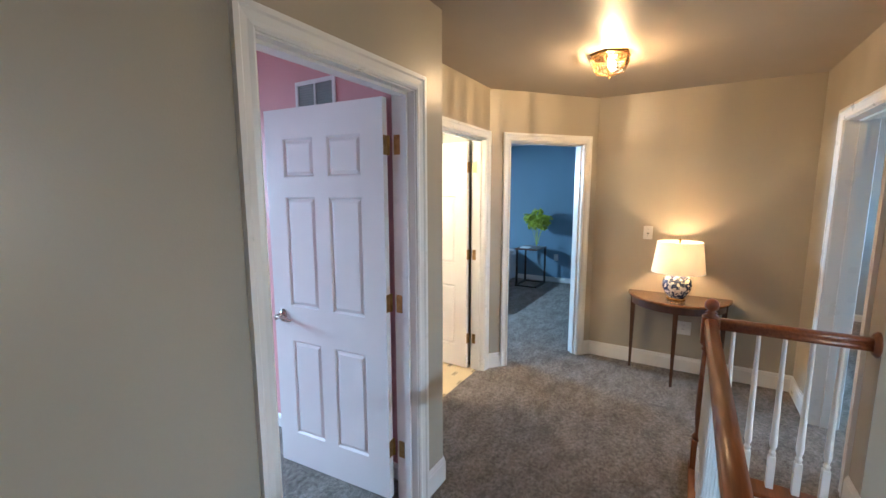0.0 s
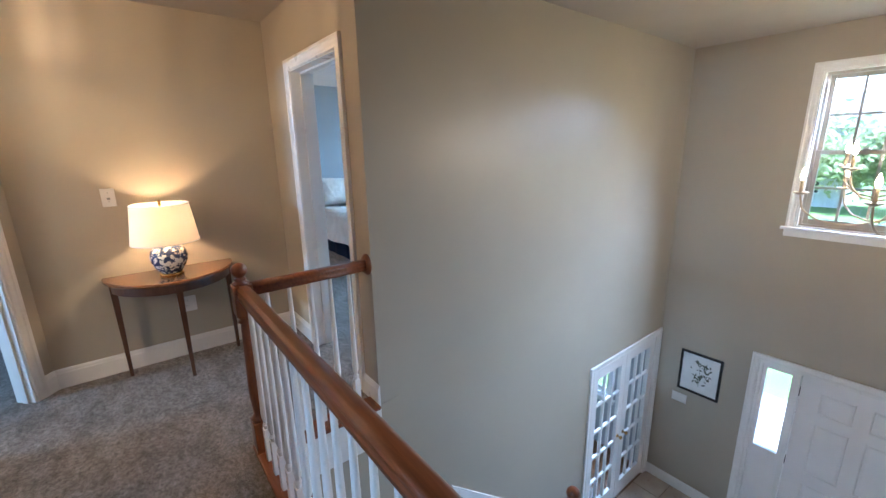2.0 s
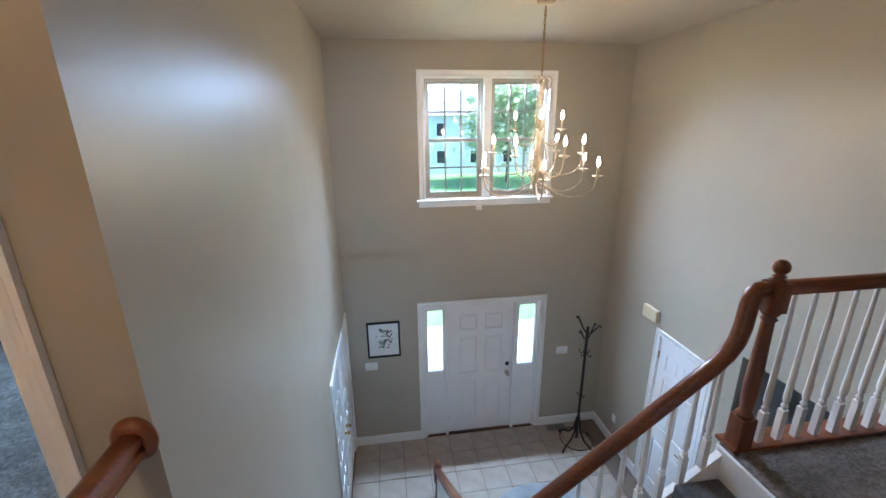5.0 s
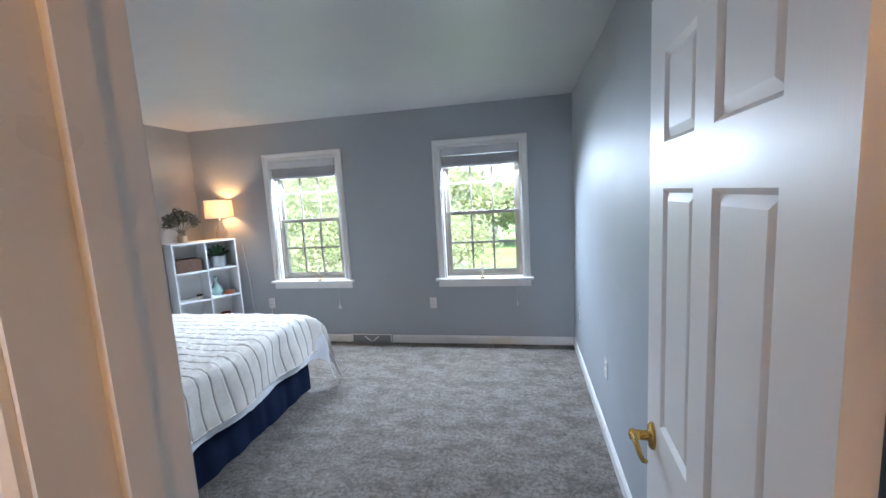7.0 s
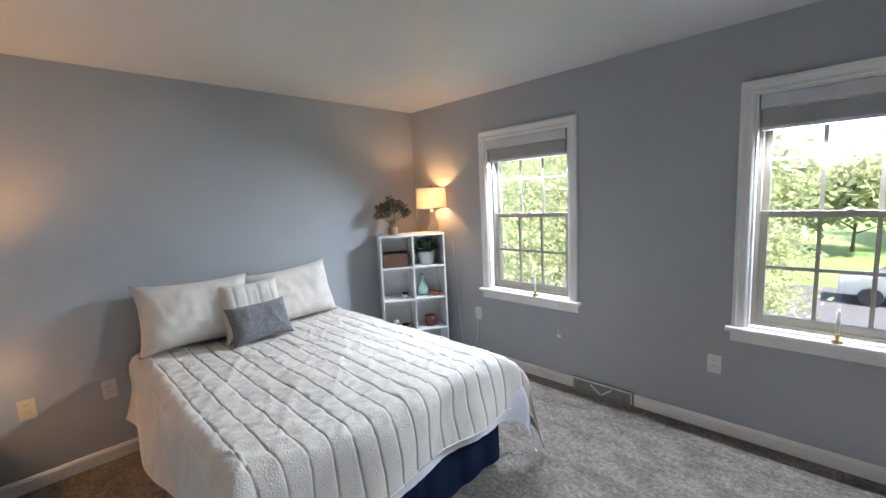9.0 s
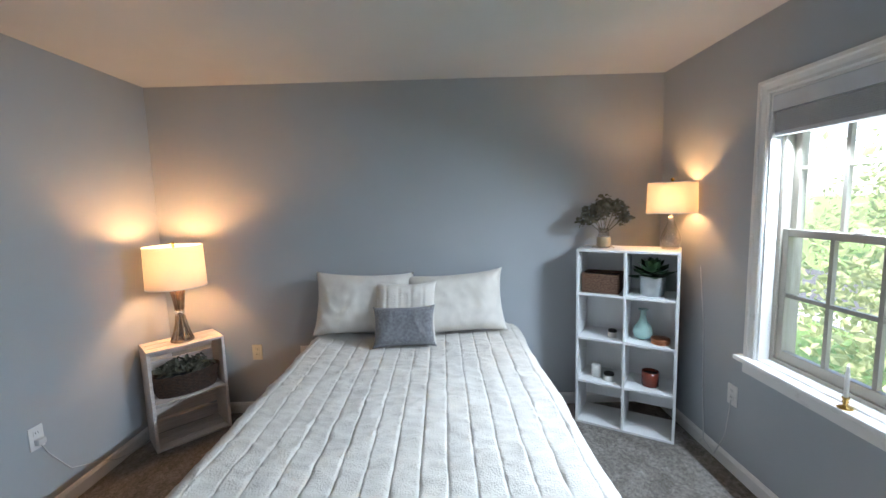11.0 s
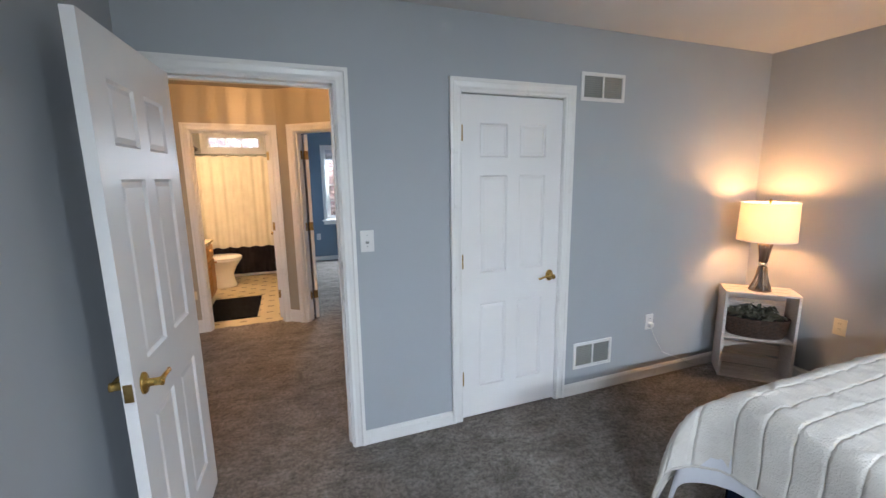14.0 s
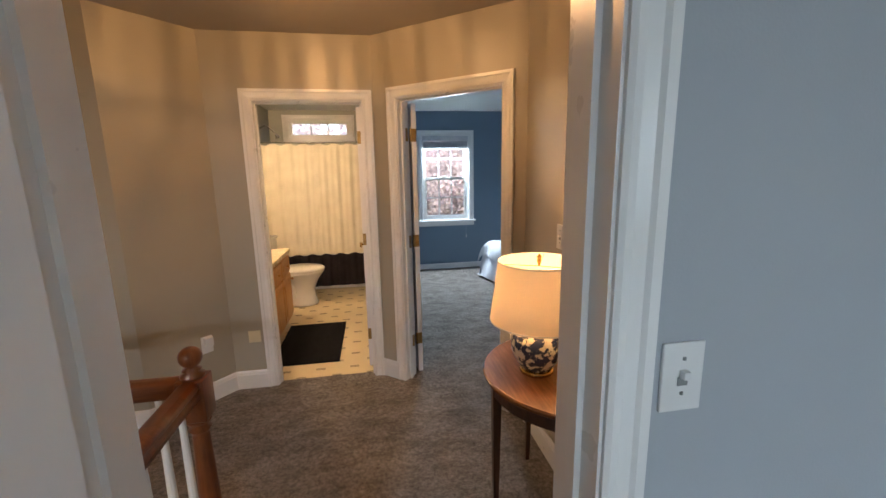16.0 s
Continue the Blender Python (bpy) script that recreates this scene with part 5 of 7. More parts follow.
pillow("pillow", 0.42, 0.42, 0.16, lean(-3.96, 1.845, 0.855, 22, 90, 1), DUVET, "cream channel-quilted square pillow", 5, 3)
pillow("pillow", 0.41, 0.27, 0.13, lean(-3.84, 1.845, 0.79, 28, 90, -1), GREY_CLOTH, "grey tufted oblong pillow in front", 0, 4)

# ---- bedroom: crate stand, basket and lamp ----
def crate_stand():
    ob = thing("crate_stand", Matrix.Translation((-4.015, 0.265, 0)) @ Matrix.Rotation(radians(135), 4, "Z"), "whitewashed wooden crate stood on end as nightstand", "nightstand")
    w, d, h, t = 0.46, 0.26, 0.685, 0.014
    for x0, x1 in ((-w / 2, -w / 2 + 0.018), (w / 2 - 0.018, w / 2)):
        bm = bmesh.new()
        box(bm, (x0, -d / 2, 0), (x1, d / 2, h), 0.002)
        part("side_board", bm, CRATE, ob)
    for z in (h, 0.33, 0.014):
        for k in range(3):
            bm = bmesh.new()
            y = -d / 2 + k * (d + 0.008) / 3
            box(bm, (-w / 2 + (0.018 if z < h else 0), y, z - t), (w / 2 - (0.018 if z < h else 0), y + d / 3 - 0.01, z + (0.001 if z == h else 0)), 0.002)
            part("slat", bm, CRATE, ob)
    for z0 in (0.02, 0.125, 0.23, 0.345, 0.46, 0.575):
        bm = bmesh.new()
        box(bm, (-w / 2 + 0.018, d / 2 - 0.012, z0), (w / 2 - 0.018, d / 2, z0 + 0.085), 0.002)
        part("slat", bm, CRATE, ob)
    return ob


crate_stand()
STAND = Matrix.Translation((-4.015, 0.265, 0)) @ Matrix.Rotation(radians(135), 4, "Z")


def trough_basket():
    ob = thing("basket", STAND @ Matrix.Translation((0, -0.02, 0.33)), "dark wicker basket of dusty green leaves in the crate", "basket")
    bm = bmesh.new()
    for k in range(13):
        z = 0.006 + 0.0115 * k
        r = 0.15 + 0.03 * (k / 12) ** 0.7
        pts = [(r * 1.16 * math.cos(a), r * 0.60 * math.sin(a), z + 0.002 * math.sin(a * 22 + k * math.pi)) for a in np.linspace(0, 2 * math.pi, 65)]
        tube(bm, pts, 0.0068, 5, None, False)
    part("weave", bm, WICKER, ob, "dark brown wicker", True)
    bm = bmesh.new()
    lathe(bm, [(0.13, 0.0), (0.14, 0.01), (0.165, 0.13)], 32, (0, 0), (1.1, 0.54))
    part("liner", bm, DARK_SLOT, ob)
    bm = bmesh.new()
    leaf_cluster(bm, (0, 0, 0.17), (0.195, 0.10, 0.07), 210, 0.034, 5)
    part("foliage", bm, LEAF_SAGE, ob, "dusty eucalyptus leaves")


trough_basket()


def bedside_lamp():
    ob = thing("table_lamp", Matrix.Translation((-4.0, 0.28, 0.688)), "lit table lamp with waisted bronze-ribbed glass base and drum shade", "lamp")
    bm = bmesh.new()
    lathe(bm, [(0.066, 0.0), (0.068, 0.012), (0.062, 0.03), (0.045, 0.07), (0.032, 0.12), (0.026, 0.17), (0.024, 0.19)], 28)
    part("base", bm, SMOKE, ob, "smoky glass base inside the ribs", True)
    for k in range(8):
        a = 2 * math.pi * k / 8
        bm = bmesh.new()
        tube(bm, [(r * math.cos(a), r * math.sin(a), z) for r, z in ((0.067, 0.012), (0.046, 0.07), (0.033, 0.12), (0.026, 0.18))], 0.0055, 6)
        part("rib", bm, BRONZE, ob, "brushed bronze rib", True)
    bm = bmesh.new()
    lathe(bm, [(0.066, 0.0), (0.072, 0.003), (0.072, 0.011), (0.066, 0.015)], 28)
    part("foot_ring", bm, BRONZE, ob, "bronze foot ring", True)
    bm = bmesh.new()
    tube(bm, [(0, 0, 0.01), (0, 0, 0.5)], 0.005, 8)
    part("rod", bm, BRONZE, ob, "bronze centre rod", True)
    bm = bmesh.new()
    lathe(bm, [(0.026, 0.19), (0.03, 0.194), (0.03, 0.214), (0.026, 0.218)], 20)
    part("collar", bm, CHROME, ob, "clear bright collar", True)
    bm = bmesh.new()
    lathe(bm, [(0.022, 0.218), (0.026, 0.26), (0.034, 0.32), (0.047, 0.37), (0.045, 0.375), (0.01, 0.38), (0.008, 0.52)], 28)
    part("stem", bm, SMOKE, ob, "smoky glass stem inside the ribs", True)
    for k in range(8):
        a = 2 * math.pi * k / 8
        bm = bmesh.new()
        tube(bm, [(r * math.cos(a), r * math.sin(a), z) for r, z in ((0.023, 0.22), (0.027, 0.26), (0.035, 0.32), (0.048, 0.37))], 0.0055, 6)
        part("rib", bm, BRONZE, ob, "brushed bronze rib", True)
    z = drum_shade(ob, 0.385, 0.66, 0.182, 0.175)
    bulb("bedside_bulb", (-4.0, 0.28, 0.688 + z + 0.05), BEDSIDE_W, 0.055)


bedside_lamp()

# ---- bedroom: cube shelf and what stands on it ----
SHELF = Matrix.Translation((-3.85, 3.295, 0)) @ Matrix.Rotation(math.atan2(0.53, 0.32), 4, "Z")
SW, SD, SH = 0.62, 0.295, 1.245


def cube_shelf():
    ob = thing("cube_shelf", SHELF, "white eight-cube shelf standing across the corner", "shelf")
    t = 0.016
    for x in (-SW / 2, -t / 2, SW / 2 - t):
        bm = bmesh.new()
        box(bm, (x, 0.0, t), (x + t, SD, SH - t), 0.0015)
        part("upright", bm, MELAMINE, ob)
    for z in (0, SH - t):
        bm = bmesh.new()
        box(bm, (-SW / 2, -0.001, z), (SW / 2, SD, z + t), 0.0015)
        part("board", bm, MELAMINE, ob)
    for k in (1, 2, 3):
        for x0, x1 in ((-SW / 2 + t, -t / 2), (t / 2, SW / 2 - t)):
            bm = bmesh.new()
            z = SH * k / 4
            box(bm, (x0, 0.001, z - t / 2), (x1, SD - 0.002, z + t / 2), 0.0015)
            part("board", bm, MELAMINE, ob)
    for k in (0, 1, 2, 3):
        if k:
            for x0, x1 in ((-SW / 2 + t, -t / 2), (t / 2, SW / 2 - t)):
                bm = bmesh.new()
                z = SH * k / 4
                box(bm, (x0, SD - 0.006, z + t / 2), (x1, SD - 0.003, z + SH / 4 - t / 2))
                part("back_panel", bm, MELAMINE, ob)
    bm = bmesh.new()
    for x in (-SW / 2 + t, t / 2):
        box(bm, (x, SD - 0.006, 0.1), (x + SW / 2 - t * 1.5, SD - 0.003, SH / 4 - t / 2))
    part("back_panel", bm, MELAMINE, ob)


cube_shelf()
CELL = SH / 4


def on_shelf(x, y, row):
    return SHELF @ Matrix.Translation((x, y, SH if row == 4 else (CELL * row + 0.0085)))


def shelf_things():
    ob = thing("basket", on_shelf(-0.16, 0.13, 3), "brown woven box basket on the shelf", "basket")
    bm = bmesh.new()
    w, d, h = 0.235, 0.19, 0.13
    for k in range(11):
        z = 0.008 + k * 0.0118
        pts = []
        for s in range(61):
            u = s / 60 * 4
            x, y = ((-1 + 2 * u, -1), (1, -1 + 2 * (u - 1)), (1 - 2 * (u - 2), 1), (-1, 1 - 2 * (u - 3)))[min(3, int(u))]
            f = 1 + 0.018 * math.sin(s * 2.1 + k * math.pi)
            pts.append((x * w / 2 * f, y * d / 2 * f, z))
        tube(bm, pts, 0.0065, 5, None, False)
    part("weave", bm, WICKER_RED, ob, "brown woven strips", True)
    bm = bmesh.new()
    box(bm, (-w / 2 + 0.006, -d / 2 + 0.006, 0.002), (w / 2 - 0.006, d / 2 - 0.006, h - 0.02))
    part("lining", bm, DARK_SLOT, ob)

    ob = thing("potted_plant", on_shelf(0.15, 0.13, 3), "dark green succulent in a pale metal pot", "plant")
    bm = bmesh.new()
    lathe(bm, [(0.07, 0), (0.072, 0.004), (0.078, 0.12), (0.08, 0.13), (0.075, 0.13), (0.07, 0.11)], 28)
    part("pot", bm, GALVANISED, ob, "pale galvanised pot", True)
    bm = bmesh.new()
    rnd = random.Random(8)
    for k in range(26):
        a, tilt = k * 2.4, 0.25 + 0.045 * k
        s = 0.05 + 0.0022 * k
        m = Matrix.Translation((0, 0, 0.125 + 0.05 * (1 - k / 26))) @ Matrix.Rotation(a, 4, "Z") @ Matrix.Rotation(-(1.25 - tilt), 4, "Y")
        q = [bm.verts.new(m @ Vector(p)) for p in ((0, 0, 0), (s * 0.6, s * 0.42, 0.004), (s * 1.1, s * 0.42, 0.01), (s * 1.55, 0, 0.02), (s * 1.1, -s * 0.42, 0.01), (s * 0.6, -s * 0.42, 0.004), (s * 0.9, 0, -0.008))]
        for i in range(6):
            bm.faces.new((q[6], q[i], q[(i + 1) % 6]))
    part("foliage", bm, LEAF_DARK, ob, "broad dark green leaves")

    for x, y, row, r, h, mat, label in ((-0.085, 0.1, 2, 0.028, 0.035, RED_JAR, "small candle jar with dark lid"), (-0.1, 0.08, 1, 0.034, 0.04, GALVANISED, "small dark candle jar")):
        ob = thing("candle_jar", on_shelf(x, y, row), label, "jar", "candle jars on the shelf")
        bm = bmesh.new()
        lathe(bm, [(r, 0), (r * 1.05, 0.004), (r * 1.05, h - 0.003), (r, h)], 18)
        part("jar", bm, WAX, ob, "pale glass jar", True)
        bm = bmesh.new()
        lathe(bm, [(r * 1.06, h), (r * 1.06, h + 0.012), (r * 0.9, h + 0.015)], 18)
        part("lid", bm, BLACK_METAL, ob, "dark metal lid", True)
    ob = thing("candle", on_shelf(-0.19, 0.11, 1), "white pillar candle in a clear glass", "candle")
    bm = bmesh.new()
    lathe(bm, [(0.033, 0.003), (0.033, 0.085), (0.028, 0.088), (0.004, 0.084)], 18)
    part("wax", bm, WAX, ob, "white wax", True)
    bm = bmesh.new()
    lathe(bm, [(0.038, 0), (0.039, 0.1)], 18, cap=False)
    part("glass", bm, CLEAR, ob, "clear glass cup", True)
    ob = thing("vase", on_shelf(0.10, 0.15, 2), "pale teal bottle vase with narrow neck", "vase")
    bm = bmesh.new()
    lathe(bm, [(0.035, 0), (0.055, 0.012), (0.063, 0.045), (0.052, 0.085), (0.028, 0.12), (0.019, 0.15), (0.018, 0.19), (0.032, 0.2), (0.032, 0.203), (0.015, 0.198)], 28)
    part("body", bm, TEAL_GLASS, ob, "", True)
    ob = thing("candle_tin", on_shelf(0.21, 0.09, 2), "round copper tin with flat lid", "tin")
    bm = bmesh.new()
    lathe(bm, [(0.054, 0), (0.056, 0.003), (0.056, 0.022)], 24)
    part("tin", bm, COPPER, ob, "", True)
    bm = bmesh.new()
    lathe(bm, [(0.058, 0.022), (0.058, 0.034), (0.05, 0.037)], 24)
    part("lid", bm, COPPER, ob, "copper lid", True)
    ob = thing("candle_jar", on_shelf(0.155, 0.12, 1), "dark red glass jar candle", "jar", "candle jars on the shelf")
    bm = bmesh.new()
    lathe(bm, [(0.05, 0), (0.053, 0.004), (0.053, 0.1), (0.049, 0.1), (0.049, 0.07)], 24, cap=False)
    part("jar", bm, RED_JAR, ob, "dark red glass", True)
    bm = bmesh.new()
    lathe(bm, [(0.048, 0.004), (0.048, 0.082)], 24)
    part("wax", bm, RED_JAR, ob)

    ob = thing("dried_flowers", on_shelf(-0.16, 0.15, 4), "dusty dried hydrangeas in a burlap-wrapped glass jar", "plant")
    bm = bmesh.new()
    lathe(bm, [(0.04, 0), (0.044, 0.004), (0.044, 0.06), (0.04, 0.075), (0.034, 0.1), (0.036, 0.135)], 20)
    part("jar", bm, SMOKE, ob, "clear glass jar", True)
    bm = bmesh.new()
    lathe(bm, [(0.046, 0.008), (0.047, 0.012), (0.047, 0.07), (0.045, 0.075)], 20)
    for sx in (-1, 1):
        box(bm, (-0.02, -0.004, -0.002), (0.02, 0.004, 0.002), 0, Matrix.Translation((sx * 0.055, -0.02, 0.012)) @ Matrix.Rotation(0.5 * sx, 4, "Y"))
    part("wrap", bm, BURLAP, ob, "burlap band", True)
    for k, (x, y, z) in enumerate(((-0.1, 0, 0.25), (0.0, 0.02, 0.31), (0.1, 0.0, 0.25), (0.03, -0.06, 0.25), (-0.05, 0.06, 0.27), (0.07, 0.06, 0.29), (-0.12, -0.03, 0.2), (0.13, -0.02, 0.21), (-0.05, -0.05, 0.22))):
        bm = bmesh.new()
        leaf_cluster(bm, (x, y, z), (0.06, 0.06, 0.058), 62, 0.021, 30 + k, 0.9)
        tube(bm, [(x * 0.1, y * 0.1, 0.1), (x, y, z)], 0.0025, 5)
        part("flower_head", bm, LEAF_SAGE, ob, "brownish green dried flower head")

    ob = thing("table_lamp", on_shelf(0.245, 0.19, 4), "small lit lamp with clear teardrop base", "lamp")
    bm = bmesh.new()
    lathe(bm, [(0.05, 0), (0.052, 0.006), (0.042, 0.014), (0.056, 0.04), (0.06, 0.065), (0.052, 0.1), (0.03, 0.15), (0.019, 0.185), (0.016, 0.2)], 28)
    part("base", bm, SMOKE, ob, "clear glass teardrop base", True)
    bm = bmesh.new()
    lathe(bm, [(0.016, 0.2), (0.018, 0.204), (0.018, 0.212), (0.006, 0.216), (0.006, 0.33)], 14)
    part("stem", bm, CHROME, ob, "chrome fitting", True)
    z = drum_shade(ob, 0.235, 0.43, 0.135, 0.13, 40, (1.1, 0.75))
    p = on_shelf(0.245, 0.19, 4).translation
    bulb("shelf_bulb", (p.x, p.y, p.z + z), SHELF_W)
    ob = thing("lamp_cord", Matrix.Identity(4), "white lamp cord hanging behind the shelf to an outlet", "cord")
    bm = bmesh.new()
    tube(bm, [(-3.72, 3.70, 1.15), (-3.70, 3.72, 0.8), (-3.68, 3.72, 0.4), (-3.62, 3.70, 0.08), (-3.52, 3.70, 0.05), (-3.46, 3.715, 0.2), (-3.452, 3.735, 0.42)], 0.003, 6)
    part("cord", bm, CORD, ob, "", True)


shelf_things()

# ---- bedroom: sills, plates, vents ----
def candlestick(x):
    ob = thing("candlestick", Matrix.Translation((x, FRONT - 0.028, 0.717)), "white electric candle on a small brass stick on the sill", "candle", "sill candles")
    bm = bmesh.new()
    lathe(bm, [(0.026, 0), (0.026, 0.004), (0.01, 0.01), (0.007, 0.02), (0.013, 0.027), (0.008, 0.034), (0.014, 0.042), (0.012, 0.048)], 16)
    part("base", bm, BRASS, ob, "small brass foot", True)
    bm = bmesh.new()
    lathe(bm, [(0.0085, 0.046), (0.0085, 0.145), (0.005, 0.15), (0.007, 0.165), (0.002, 0.185)], 12)
    part("taper", bm, WAX, ob, "white taper", True)


candlestick(-2.80)
candlestick(-0.97)
plate((-3.452, FRONT, 0.45), -90, "white outlet plate with plugged adapter under the window", "outlet", "outlet", style="outlet")
plate((-1.516, FRONT, 0.447), -90, "white outlet plate under the window", "outlet", "outlet", style="outlet")
plate((-2.60, FRONT, 0.40), -90, "small white cable jack on the wall", "cable_jack", "outlet", 0.035, 0.03, None, "blank")
plate((-0.06, 2.134, 0.466), 180, "white outlet plate low on the wall", "outlet", "outlet", style="outlet")
plate((-0.06, 3.34, 0.454), 180, "white outlet plate low on the wall", "outlet", "outlet", style="outlet")
plate((WEST, 1.03, 0.465), 0, "white outlet plate beside the bed", "outlet", "outlet", style="outlet")
plate((WEST, 0.66, 0.485), 0, "cream outlet plate beside the bed", "outlet", "outlet", material=PLATE_CREAM, style="outlet")
plate((-1.09, 0.0, 1.225), 90, "white toggle switch plate beside the door", style="toggle")
plate((-3.215, 0.0, 0.455), 90, "white outlet plate with lamp plug", "outlet", "outlet", style="outlet")
wall_vent((-2.66, 0, 2.123), 90, 0.35, 0.175, "white framed wall vent high beside the closet")
wall_vent((-2.685, 0, 0.29), 90, 0.34, 0.195, "white framed wall vent low beside the closet")
ob = thing("lamp_cord", Matrix.Identity(4), "grey lamp cord along the wall to the outlet", "cord")
bm = bmesh.new()
tube(bm, [(-3.215, 0.012, 0.435), (-3.23, 0.04, 0.36), (-3.34, 0.035, 0.2), (-3.56, 0.03, 0.1), (-3.64, 0.025, 0.05), (-3.75, 0.035, 0.02), (-3.9, 0.06, 0.02)], 0.003, 6)
box(bm, (-3.235, 0.009, 0.42), (-3.195, 0.036, 0.45), 0.004)
part("cord", bm, CORD, ob, "", True)


def floor_register():
    ob = thing("floor_register", Matrix.Translation((-2.24, FRONT - 0.002, 0.0)), "grey metal baseboard register with V-shaped rib", "vent")
    bm = bmesh.new()
    box(bm, (-0.235, -0.05, 0.0), (0.235, 0.0, 0.012), 0.002)
    box(bm, (-0.235, -0.022, 0.012), (0.235, 0, 0.10), 0.003)
    part("body", bm, VENT_GREY, ob)
    bm = bmesh.new()
    for x0, x1, z0, z1 in ((-0.235, 0.235, 0.088, 0.1), (-0.235, 0.235, 0.0, 0.01), (-0.235, -0.222, 0.01, 0.09), (0.222, 0.235, 0.01, 0.09)):
        box(bm, (x0, -0.028, z0), (x1, -0.02, z1))
    for s in (-1, 1):
        box(bm, (-0.006, -0.028, 0), (0.006, -0.02, 0.1), 0, Matrix.Translation((s * 0.003, 0, 0.01)) @ Matrix.Rotation(s * 0.9, 4, "Y") @ Matrix.Translation((0, 0, 0.0)))
    part("rib", bm, PLATE_WHITE, ob)


floor_register()

# ---- hall: console table, lamp, ceiling light ----
def console_table():
    ob = thing("console_table", Matrix.Translation((-1.472, -0.99, 0)), "brown half-moon console table with dark tapered legs", "table")
    rx, ry, h = 0.43, 0.40, 0.705
    bm = bmesh.new()
    n = 36

    def half(k, r):
        a = -math.pi / 2 + math.pi * k / n
        return rx * r * math.cos(a), ry * r * math.sin(a)

    rings = []
    for r, z in ((0.99, h - 0.022), (1.0, h - 0.017), (1.0, h - 0.006), (0.985, h)):
        rings.append([bm.verts.new((*half(k, r), z)) for k in range(n + 1)])
    for a, b in zip(rings, rings[1:]):
        for k in range(n):
            bm.faces.new((a[k], a[k + 1], b[k + 1], b[k]))
        bm.faces.new((a[n], a[0], b[0], b[n]))
    bm.faces.new(rings[0][::-1])
    bm.faces.new(rings[-1])
    part("tabletop", bm, WALNUT_TOP, ob, "brown polished top")
    bm = bmesh.new()
    a = [bm.verts.new((*half(k, 0.93), h - 0.085)) for k in range(n + 1)]
    b = [bm.verts.new((*half(k, 0.93), h - 0.022)) for k in range(n + 1)]
    for k in range(n):
        bm.faces.new((a[k], a[k + 1], b[k + 1], b[k]))
    bm.faces.new((a[n], a[0], b[0], b[n]))
    bm.faces.new(a[::-1])
    bm.faces.new(b)
    part("apron", bm, WALNUT, ob, "dark curved apron")
    for x, y in ((0.10, -0.345), (0.385, 0.0), (0.10, 0.345), (0.03, 0.0)):
        if x < 0.05:
            continue
        bm = bmesh.new()
        v = []
        for z, r in ((0, 0.010), (0.2, 0.0125), (h - 0.023, 0.02)):
            v.append([bm.verts.new((x + sx * r, y + sy * r, z)) for sx, sy in ((-1, -1), (1, -1), (1, 1), (-1, 1))])
        for p, q in zip(v, v[1:]):
            for k in range(4):
                bm.faces.new((p[k], p[(k + 1) % 4], q[(k + 1) % 4], q[k]))
        bm.faces.new(v[0][::-1])
        bm.faces.new(v[-1])
        part("leg", bm, WALNUT, ob, "dark tapered leg")


console_table()


def china_lamp():
    ob = thing("table_lamp", Matrix.Translation((-1.27, -1.0, 0.705)), "lit lamp with round blue and white china base", "lamp")
    bm = bmesh.new()
    lathe(bm, [(0.07, 0.0), (0.072, 0.006), (0.072, 0.016), (0.066, 0.02)], 28)
    part("foot", bm, BRASS, ob, "clear gold-edged foot", True)
    bm = bmesh.new()
    lathe(bm, [(0.062, 0.02), (0.066, 0.026), (0.088, 0.055), (0.108, 0.1), (0.112, 0.135), (0.102, 0.175), (0.075, 0.205), (0.04, 0.215), (0.03, 0.222)], 36)
    part("base", bm, CHINA, ob, "blue and white china globe", True)
    bm = bmesh.new()
    lathe(bm, [(0.02, 0.222), (0.02, 0.235), (0.007, 0.24), (0.007, 0.36)], 14)
    part("stem", bm, BRASS, ob, "brass stem", True)
    z = drum_shade(ob, 0.235, 0.485, 0.20, 0.168)
    bulb("console_bulb", (-1.27, -1.0, 0.705 + z), CONSOLE_W)


china_lamp()


